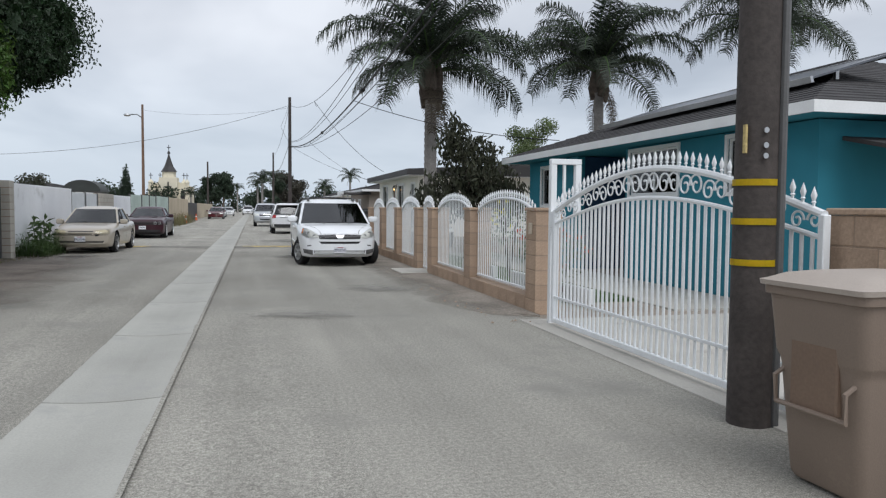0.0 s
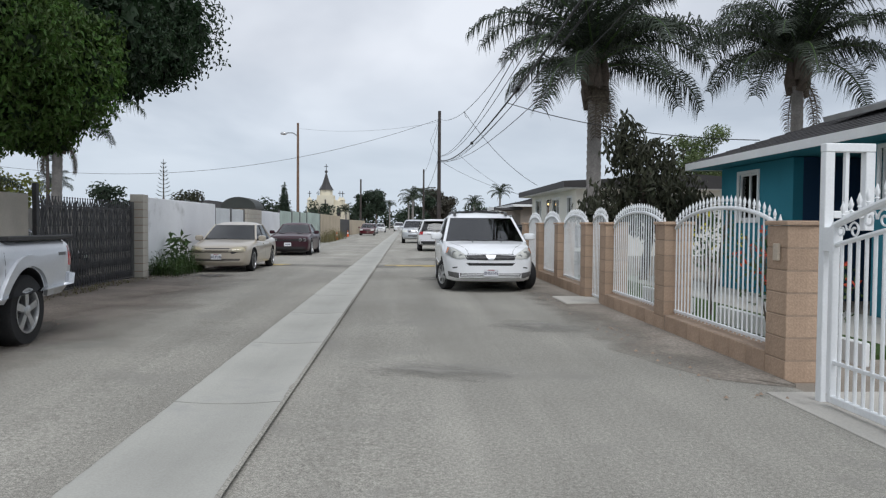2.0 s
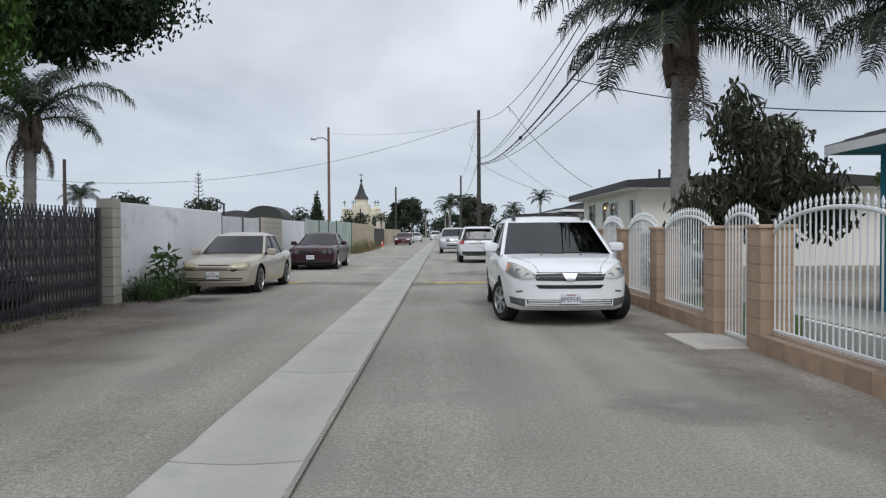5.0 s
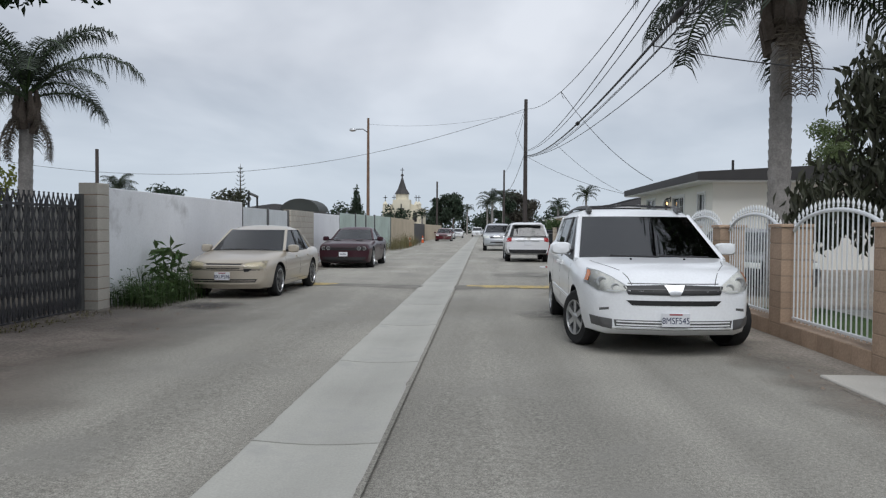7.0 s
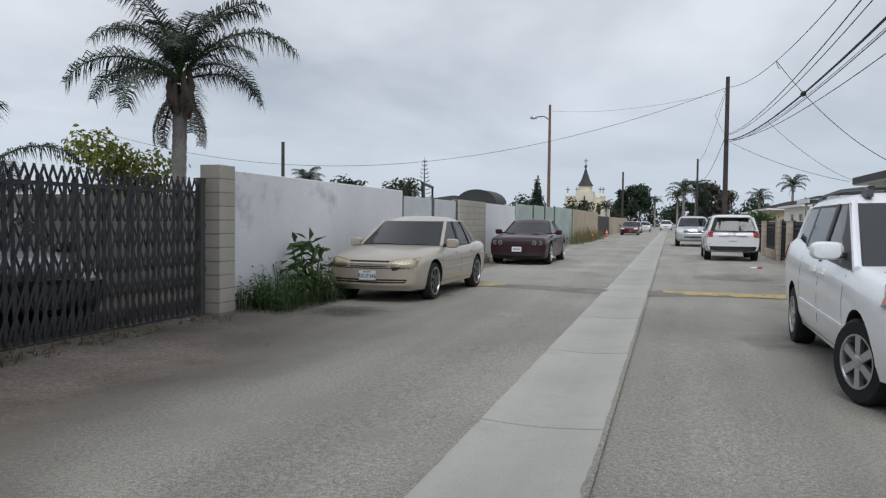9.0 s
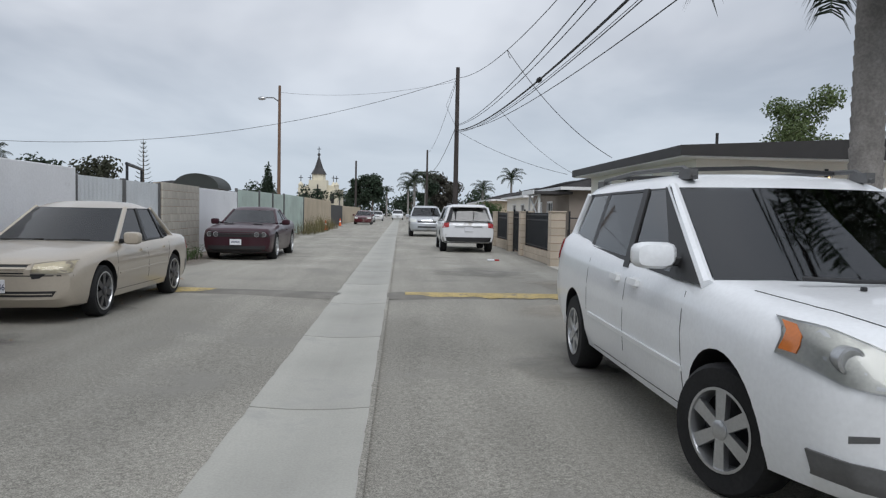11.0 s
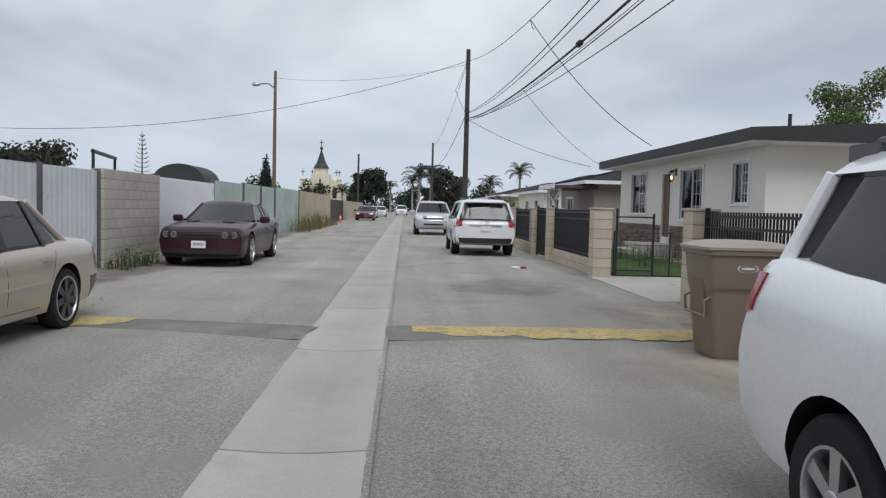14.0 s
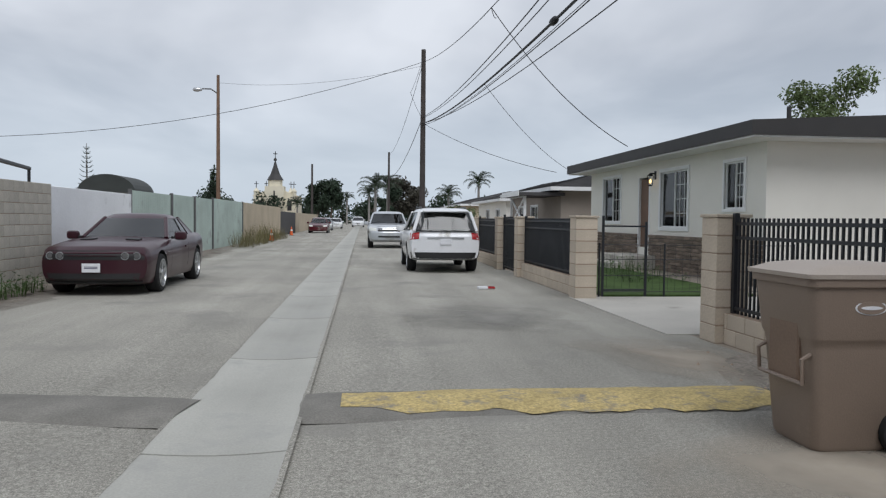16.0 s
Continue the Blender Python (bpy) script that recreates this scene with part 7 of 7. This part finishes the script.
# weeds and dry grass
def weeds(name, x0, x1, y0, y1, n, h, material, label, cat="weeds", wide=0.06):
    g = np.random.default_rng(int(abs(y0) * 10))
    p = np.stack([g.uniform(x0, x1, n), g.uniform(y0, y1, n), np.zeros(n)], 1)
    ob = thing(name, ((x0 + x1) / 2, (y0 + y1) / 2, 0), label, cat, kind="stuff")
    p -= np.array([(x0 + x1) / 2, (y0 + y1) / 2, 0])
    v, f = [], []
    for q in p:
        hh = h * g.uniform(0.3, 1.0) * (1 - 0.5 * abs(q[1]) / ((y1 - y0) / 2))
        a = g.uniform(0, 6.28)
        bend = g.uniform(0.1, 0.5) * hh
        stem = [q, q + [bend * 0.3 * math.cos(a), bend * 0.3 * math.sin(a), hh * 0.6], q + [bend * math.cos(a), bend * math.sin(a), hh]]
        i = len(v)
        s = np.array([-math.sin(a), math.cos(a), 0]) * 0.008
        v += [stem[0] - s, stem[0] + s, stem[1] + s, stem[1] - s, stem[2]]
        f += [(i, i + 1, i + 2, i + 3), (i + 3, i + 2, i + 4)]
        for _ in range(7):
            t = g.uniform(0.25, 1.0)
            c = stem[0] * (1 - t) ** 2 + 2 * stem[1] * t * (1 - t) + stem[2] * t * t
            b_ = g.uniform(0, 6.28)
            d = np.array([math.cos(b_), math.sin(b_), g.uniform(-0.2, 0.5)])
            l = wide * g.uniform(0.8, 2.0)
            s = np.array([-math.sin(b_), math.cos(b_), 0]) * wide * 0.35
            i = len(v)
            v += [c, c + d * l * 0.5 + s, c + d * l, c + d * l * 0.5 - s]
            f.append((i, i + 1, i + 2, i + 3))
    me = bpy.data.meshes.new(name)
    me.from_pydata([tuple(map(float, q)) for q in v], [], f)
    me.materials.append(material)
    o = new("leaves", me)
    o.parent = ob
    return ob


weeds("weeds", -6.5, -5.6, 22.9, 25.6, 430, 0.85, WEED, "tangle of green weeds against the white wall")
weeds("weeds", -6.4, -5.9, 35.2, 37.5, 90, 0.55, WEED, "low green weeds at the foot of a block wall")
weeds("dry_grass", -6.4, -5.3, 58.0, 75.0, 700, 1.3, GRASSDRY, "tall dry grass along the green fence", "grass", 0.05)
weeds("dry_grass", -6.45, -5.9, 15.0, 22.3, 420, 0.16, GRASSDRY, "short dry grass below the folding gate", "grass", 0.03)
weeds("weeds", 5.6, 7.2, 39.0, 46.0, 160, 0.6, WEED, "low plants before the white house")
bigleaf = thing("broadleaf_plant", (-6.1, 24.6, 0), "upright broad-leaved green plant in the weeds", "plant")
b = bmesh.new()
for k in range(4):
    a = k * 1.6
    tube(b, [(0.1 * math.cos(a), 0.1 * math.sin(a), 0), (0.2 * math.cos(a), 0.2 * math.sin(a), 0.8), (0.26 * math.cos(a), 0.26 * math.sin(a), 1.15)], 0.012, 5)
part("stems", b, GREENLEAF, bigleaf)
p = np.stack([rng.normal(0, 0.16, 110), rng.normal(0, 0.16, 110), rng.uniform(0.35, 1.35, 110)], 1)
nn = rng.normal(size=(110, 3)) + np.array([0, 0, 1.0])
leaf_mesh("leaves", p, nn / np.linalg.norm(nn, axis=1, keepdims=True), 0.26, 0.11, WEED, bigleaf)
bigleaf.scale = (1.0, 1.0, 0.78)

# rose shrubs behind the white panels
ROSE = leaf("red_petal", (0.5, 0.06, 0.04))
ROSEY = leaf("yellow_petal", (0.7, 0.6, 0.05))
for x, y, h, pet in ((4.9, 12.3, 1.35, ROSE), (4.7, 11.0, 1.1, ROSE), (5.1, 14.6, 1.75, ROSEY)):
    t = thing("rose_bush", (x, y, 0.05), "garden rose bush with a few bright blooms", "shrub", "rose bushes")
    b = bmesh.new()
    for k in range(5):
        a = k * 1.3
        tube(b, [(0, 0, 0), (0.15 * math.cos(a), 0.15 * math.sin(a), h * 0.6), (0.3 * math.cos(a), 0.3 * math.sin(a), h * 0.95)], 0.012, 5)
    part("stem", b, BARK, t)
    p, n = lobes([(0, 0, h * 0.6, 0.5, 0.5, 0.45), (0.15, 0.1, h * 0.85, 0.3, 0.3, 0.25)], 420, 0.2)
    leaf_mesh("leaves", p, n, 0.07, 0.045, GREENLEAF, t)
    p, n = lobes([(0, 0, h * 0.75, 0.45, 0.45, 0.35)], 60, 0.75)
    for q in p[:12]:
        leaf_mesh("bloom", np.repeat(q[None], 8, 0) + rng.normal(size=(8, 3)) * 0.02, rng.normal(size=(8, 3)) / 1.7, 0.06, 0.05, pet, t)
edge = thing("lawn_edging", (4.9, 12.9, 0.05), "low white board edging along the lawn", "edging")
part("board", boxed(-0.04, 0.04, -2.6, 0.9, 0, 0.24, bevel=0.01), WHITE, edge)
part("board", boxed(-0.04, 0.04, 2.0, 4.4, 0, 0.24, bevel=0.01), WHITE, edge)


# ---- wheeled bins ----
def wheeled_bin(x, y, rz, label):
    t = thing("wheeled_bin", (x, y, 0), label, "wheelie bin", "brown wheeled bins", rz=rz)
    def shell(levels, c, name, material, label=""):
        """Rounded rectangles (z, half width, front, back) joined into a closed shell."""
        b = bmesh.new()
        rings = []
        for z, hx, y0, y1 in levels:
            ring = []
            for cx, cy, a0 in ((hx - c, y1 - c, 0), (-hx + c, y1 - c, 90), (-hx + c, y0 + c, 180), (hx - c, y0 + c, 270)):
                ring += [(cx + c * math.cos(radians(a0 + k * 22.5)), cy + c * math.sin(radians(a0 + k * 22.5))) for k in range(5)]
            rings.append([b.verts.new((px, py, z)) for px, py in ring])
        m = len(rings[0])
        for p, q in zip(rings, rings[1:]):
            for k in range(m):
                b.faces.new((p[k], p[(k + 1) % m], q[(k + 1) % m], q[k]))
        b.faces.new(rings[0][::-1])
        b.faces.new(rings[-1])
        return part(name, b, material, t, label, smooth=True)
    shell([(0.02, 0.235, -0.26, 0.20), (0.05, 0.25, -0.275, 0.215), (0.62, 0.285, -0.325, 0.265), (0.655, 0.29, -0.33, 0.28), (0.675, 0.305, -0.335, 0.385), (0.69, 0.31, -0.34, 0.40), (0.985, 0.33, -0.37, 0.445), (0.99, 0.35, -0.39, 0.47), (1.035, 0.352, -0.392, 0.472)], 0.06, "body", BINM)
    shell([(1.036, 0.362, -0.41, 0.50), (1.062, 0.366, -0.415, 0.505), (1.068, 0.345, -0.39, 0.47), (1.10, 0.29, -0.31, 0.38), (1.118, 0.20, -0.20, 0.26), (1.124, 0.10, -0.1, 0.14)], 0.05, "lid", BINLID, "faded lighter brown lid")
    b = bmesh.new()
    tube(b, [(-0.26, 0.46, 1.0), (-0.26, 0.545, 1.03), (0.26, 0.545, 1.03), (0.26, 0.46, 1.0)], 0.02, 8)
    part("push_handle", b, BINM, t, smooth=True)
    for sd in (-1, 1):
        part("wheel_bracket", boxed(*sorted((sd * 0.2, sd * 0.25)), 0.17, 0.30, 0.08, 0.24, bevel=0.01), BINM, t)
    # lift recess (raised box, its shade painted darker) and grab bar on the front
    part("lift_pocket", boxed(-0.16, 0.16, -0.347, -0.27, 0.42, 0.80, bevel=0.01), mat("bin_recess_shade", (0.19, 0.128, 0.09), 0.6, 0, 0.1, 2.0, 60.0), t)
    b = bmesh.new()
    tube(b, [(-0.24, -0.30, 0.60), (-0.24, -0.37, 0.56), (-0.24, -0.36, 0.42), (0.24, -0.36, 0.42), (0.24, -0.37, 0.56), (0.24, -0.30, 0.60)], 0.014, 6)
    part("grab_bar", b, BINM, t, smooth=True)
    for sd in (-1, 1):
        for nm, r_, o_, m_ in (("emblem", 0.10, 0.320, PLATE), ("emblem_field", 0.088, 0.3235, BINM), ("emblem_bar", 0.066, 0.3265, PLATE)):
            e = bmesh.new()
            lathe(e, [(r_, -sd * 0.01), (r_, sd * 0.004)], 20, (sd * o_, 0, 0.87), "x")
            for v in e.verts:
                v.co.z = 0.87 + (v.co.z - 0.87) * (0.16 if nm == "emblem_bar" else 0.42)
            part(nm, e, m_, t)
    for s in (-1, 1):
        w = bmesh.new()
        lathe(w, [(0.06, -0.03), (0.13, -0.03), (0.135, -0.015), (0.135, 0.015), (0.13, 0.03), (0.06, 0.03)], 20, (s * 0.275, 0.25, 0.135), "x")
        wo = part("wheel", w, RUBBER, t, "black plastic wheel", smooth=True)
        h = bmesh.new()
        lathe(h, [(0.05, -0.034), (0.05, 0.034)], 12, (s * 0.275, 0.25, 0.135), "x")
        part("hub", h, PLASTIC, wo)
    t.scale = (1.02, 1.02, 1.04)
    return t


wheeled_bin(3.18, 3.3, -88, "brown wheeled rubbish bin beside the utility pole")
wheeled_bin(2.75, 27.46, -90, "brown wheeled rubbish bin at the end of the speed bump")

# ---- cables ----
CABLE = mat("black_cable", (0.015, 0.015, 0.017), 0.6, 0, 0.1, 3.0, 40.0)


def wire(a, b_, sag, r, label="thin black overhead cable above the alley", name="overhead_cable", n=28):
    a, b_ = Vector(a), Vector(b_)
    m = bmesh.new()
    tube(m, [a.lerp(b_, i / n) - Vector((0, 0, 4 * sag * (i / n) * (1 - i / n))) for i in range(n + 1)], r, 5)
    o = new(name, mesh_of(name, m, CABLE, True))
    tagged(o, label, "cable", "overhead cables")
    return lambda t: a.lerp(b_, t) - Vector((0, 0, 4 * sag * t * (1 - t)))


A, B = (2.97, 63.8), (3.36, 4.5)
comm = wire((2.97, 63.8, 6.6), (3.55, 4.5, 6.37), 1.424, 0.028, "thick black cable bundle between two poles")
wire((2.97, 63.8, 6.5), (3.75, 4.5, 6.25), 1.43, 0.012)
wire((2.97, 63.8, 6.95), (3.45, 4.5, 7.72), 1.557, 0.014)
wire((2.99, 63.8, 6.9), (3.75, 4.5, 7.75), 1.6, 0.012)
wire((2.9, 63.8, 6.6), (4.6, 4.5, 6.2), 1.5, 0.012)
wire((3.05, 63.8, 6.5), (4.1, 4.5, 6.6), 1.35, 0.008)
tapw = wire((2.97, 63.8, 9.9), (4.92, 4.5, 10.3), 2.62, 0.014)
wire(tapw(0.307), (7.66, 44.94, 3.65), 0.45, 0.014, "service cable dropping to the white house roof")
wire(tapw(0.307) + Vector((0.15, 0, -0.3)), tapw(0.307), 0.1, 0.012, "short looped jumper at a cable splice", n=8)
wire((2.85, 63.8, 9.8), (2.2, 62.5, 8.0), 0.1, 0.010, "thin jumper cable hanging beside a pole", n=8)
wire((2.2, 62.5, 8.0), (2.97, 63.8, 6.8), 0.1, 0.010, "thin jumper cable hanging beside a pole", n=8)
wire(comm(0.33), (9.5, 54.5, 3.2), 0.5, 0.008, "thin service cable dropping to a far house")
wire((2.97, 63.8, 9.9), (-42.0, 60.0, 7.9), 3.75, 0.014, "long cable crossing the alley from a pole")
wire((2.97, 63.8, 9.7), (-9.93, 75.0, 10.4), 0.5, 0.008)
wire(comm(0.64), (8.7, 20.6, 3.5), 0.25, 0.012, "service cable dropping to the blue house")
wire((2.97, 63.8, 10.0), (3.0, 118.0, 9.4), 1.0, 0.014)
wire((2.97, 63.8, 7.0), (3.0, 118.0, 6.8), 1.0, 0.020)
wire((2.97, 63.8, 6.6), (8.5, 56.5, 3.6), 0.3, 0.012, "service cable dropping to a far house")
for t, l in ((0.673, 0.6), (0.457, 0.3)):
    c = thing("splice_case", comm(t), "black cable splice case on an overhead cable", "splice case")
    b = bmesh.new()
    lathe(b, [(0.03, -l / 2), (0.07, -l / 2 + 0.05), (0.07, l / 2 - 0.05), (0.03, l / 2)], 10, (0, 0, 0), "y")
    part("case", b, CABLE, c, smooth=True)

# ---- further houses and the church ----
def plain_house(name, x0, x1, y0, y1, h, rise, wallm, label, wins=(), over=0.5, porch=False):
    t = thing(name, (0, 0, 0), label, "house")
    holes = [(a, b_, 1.1, 2.1) for a, b_ in wins]
    wall_with_openings("wall", "y", x0, 0.2, y0, y1, 0, h, holes, wallm, t)
    part("wall", boxed(x0 + 0.2, x1, y0, y0 + 0.2, 0, h), wallm, t)
    part("wall", boxed(x0 + 0.2, x1, y1 - 0.2, y1, 0, h), wallm, t)
    part("wall", boxed(x1, x1 + 0.2, y0, y1, 0, h), wallm, t)
    for a, b_ in wins:
        window(t, "y", x0, -1, a, b_, 1.1, 2.1)
    hip_roof(t, x0, x1, y0, y1, h - 0.02, rise, over, SHINGLE, WHITE, 0.16)
    if porch:
        yc = y0 + 1.6
        for y in (y0 + 0.1, y0 + 3.0):
            part("porch_post", boxed(x0 - 1.6, x0 - 1.5, y - 0.05, y + 0.05, 0, 2.45), WHITE, t)
        for k in (-1, 1):
            b = bmesh.new()
            tube(b, [(x0 - 1.55, yc - k * 1.4, 1.2), (x0 - 1.55, yc + k * 1.4, 2.4)], 0.04, 5)
            part("porch_brace", b, WHITE, t)
        for z in (1.2, 2.4):
            part("porch_rail", boxed(x0 - 1.6, x0 - 1.5, y0 + 0.15, y0 + 2.95, z, z + 0.08), WHITE, t)
        part("porch_roof", boxed(x0 - 1.9, x0 + 0.1, y0 - 0.3, y0 + 3.4, 2.46, 2.6), SHINGLE, t)
        part("porch_fascia", boxed(x0 - 1.94, x0 - 1.9, y0 - 0.3, y0 + 3.4, 2.44, 2.66), WHITE, t)
    return t


plain_house("porch_house", 8.2, 17.0, 54.5, 65.0, 2.7, 1.2, mat("old_brown_stucco", (0.30, 0.26, 0.225), 0.9, 0, 0.1, 0.8, 60.0, 0.3), "old single-storey house with a white braced porch", ((58.8, 60.2), (62.0, 63.2)), 0.6, True)
plain_house("grey_house", 8.6, 17.0, 69.0, 80.0, 2.6, 1.3, STUCCO, "pale single-storey house far down the alley", ((71, 72.4), (75, 76.4)))
plain_house("far_house", 8.4, 18.0, 86.0, 98.0, 2.6, 1.3, BEIGEW, "beige single-storey house far down the alley", ((88, 89.5),))
plain_house("far_house", 9.0, 18.0, 104.0, 118.0, 2.6, 1.3, STUCCO, "pale single-storey house far down the alley", ((107, 108.5),))
plain_house("yard_house", -27.0, -17.0, 84.0, 98.0, 2.7, 1.1, BEIGEW, "brown-roofed house behind the green fence", ())
for a, b_ in ((49.0, 56.0), (56.2, 64.0), (64.2, 74.0), (74.2, 90.0)):
    iron_fence(a, b_, 3.75, 0.05, 1.4, 0.2, "dark iron fence panel before far houses")

church = thing("church", (-21.0, 205, 0), "cream church with a dark pointed spire and crosses", "church")
church.scale = (1.0, 1.0, 0.92)
CREAM = mat("cream_plaster", (0.68, 0.63, 0.50), 0.9, 0, 0.06, 0.4, 10.0, 0.2)
part("nave", boxed(-5, 5, 0, 16, 0, 7.2), CREAM, church)
part("tower", boxed(-2.2, 2.2, -1.6, 3, 0, 9.6), CREAM, church)
part("upper_tower", lathe(bmesh.new(), [(1.7, 9.6), (1.7, 11.2), (1.9, 11.3)], 8, (0, 0.6, 0), "z"), CREAM, church)
part("spire", lathe(bmesh.new(), [(2.0, 11.2), (1.1, 12.8), (0.55, 14.6), (0.12, 16.2)], 8, (0, 0.6, 0), "z"), ROOFDARK, church)
part("dome", lathe(bmesh.new(), [(0.1, 16.1), (0.42, 16.4), (0.3, 16.8), (0.03, 17.1)], 8, (0, 0.6, 0), "z"), ROOFDARK, church)
for x, y, z in ((0, 0.6, 17.0), (-4.4, 0.5, 9.2), (4.4, 0.5, 9.2), (-3.0, 8, 9.6), (3.0, 8, 9.6)):
    b = boxed(x - 0.08, x + 0.08, y - 0.08, y + 0.08, z - 0.3, z + 1.7)
    box(b, x - 0.5, x + 0.5, y - 0.07, y + 0.07, z + 0.95, z + 1.12)
    part("cross", b, IRONB, church)
    if z < 16:
        part("turret", lathe(bmesh.new(), [(0.6, 7.2), (0.6, 8.2), (0.75, 8.3), (0.1, z)], 8, (x, y, 0), "z"), CREAM, church)
part("gable", prism(bmesh.new(), [(-5.4, 7.2), (5.4, 7.2), (0, 9.4)], 0.2, 16, "y"), CREAM, church)
for x in (-3.4, 3.4):
    part("window", boxed(x - 0.5, x + 0.5, -0.06, 0.1, 3.4, 6.0), INSIDE, church)
b = boxed(-0.15, 0.15, -1.75, -1.6, 5.0, 8.4)
box(b, -0.8, 0.8, -1.74, -1.61, 6.9, 7.2)
part("wall_cross", b, IRONB, church)

# things behind the left wall
hood = thing("arched_canopy", (-12.1, 61.0, 0), "dark arched canopy behind the wall", "canopy")
b = bmesh.new()
arc = [(1.3 * math.cos(math.pi * i / 14), 2.5 + 0.85 * math.sin(math.pi * i / 14)) for i in range(15)]
prism(b, arc, -1.6, 1.6, "y")
part("cover", b, mat("dark_tarpaulin", (0.03, 0.035, 0.032), 0.6, 0, 0.15, 1.5, 30.0), hood)
for x in (-1.1, 1.1):
    for y in (-1.5, 1.5):
        part("canopy_post", tube(bmesh.new(), [(x, y, 0), (x, y, 2.6)], 0.04, 6), GREYPL, hood)
frame_t = thing("pipe_frame", (-12.9, 52.0, 0), "dark steel pipe frame above the wall", "frame")
for y in (-2.4, 2.4):
    part("upright", tube(bmesh.new(), [(0.5 if y < 0 else -0.5, y, 0), (0.5 if y < 0 else -0.5, y, 3.22)], 0.06, 6), IRONB, frame_t)
part("crossbar", tube(bmesh.new(), [(0.5, -2.45, 3.25), (-0.5, 2.45, 3.25)], 0.08, 6), IRONB, frame_t)

# cones and litter
def cone(x, y):
    t = thing("traffic_cone", (x, y, 0), "orange traffic cone beside the wall", "traffic cone", "traffic cones")
    part("base", boxed(-0.18, 0.18, -0.18, 0.18, 0, 0.03, bevel=0.006), PLASTIC, t)
    part("cone", lathe(bmesh.new(), [(0.14, 0.03), (0.03, 0.7)], 14, (0, 0, 0), "z"), mat("cone_orange", (0.75, 0.13, 0.03), 0.5), t, smooth=True)
    part("reflective_band", lathe(bmesh.new(), [(0.094, 0.35), (0.071, 0.48)], 14, (0, 0, 0), "z"), WHITE, t)


cone(-5.7, 69.0)
cone(-5.9, 84.0)
lit = thing("crushed_carton", (2.25, 38.0, 0.004), "small red and white carton lying on the asphalt", "litter")
part("carton", boxed(-0.17, 0.17, -0.08, 0.08, 0, 0.05, bevel=0.01), PLATE, lit)
part("carton_end", boxed(0.02, 0.172, -0.082, 0.082, 0.003, 0.053, bevel=0.01), REDL, lit)
g = np.random.default_rng(5)
v, f = [], []
for _ in range(420):
    side = g.random() < 0.5
    x = g.uniform(2.9, 3.75) if side else g.uniform(-6.3, -4.4)
    y = g.uniform(9, 31)
    s = g.uniform(0.008, 0.03)
    a = g.uniform(0, 6.28)
    i = len(v)
    for k in range(4):
        v.append((x + s * math.cos(a + k * 1.57), y + s * math.sin(a + k * 1.57) * g.uniform(0.5, 1), 0.012))
    v.append((x, y, 0.02 + s * 0.6))
    f += [(i, i + 1, i + 4), (i + 1, i + 2, i + 4), (i + 2, i + 3, i + 4), (i + 3, i, i + 4)]
me = bpy.data.meshes.new("pebbles")
me.from_pydata(v, [], f)
me.materials.append(MORTAR)
tagged(new("pebbles", me), "scattered small stones and dry leaves on the verge", "pebbles", kind="stuff")

lay_blocks()
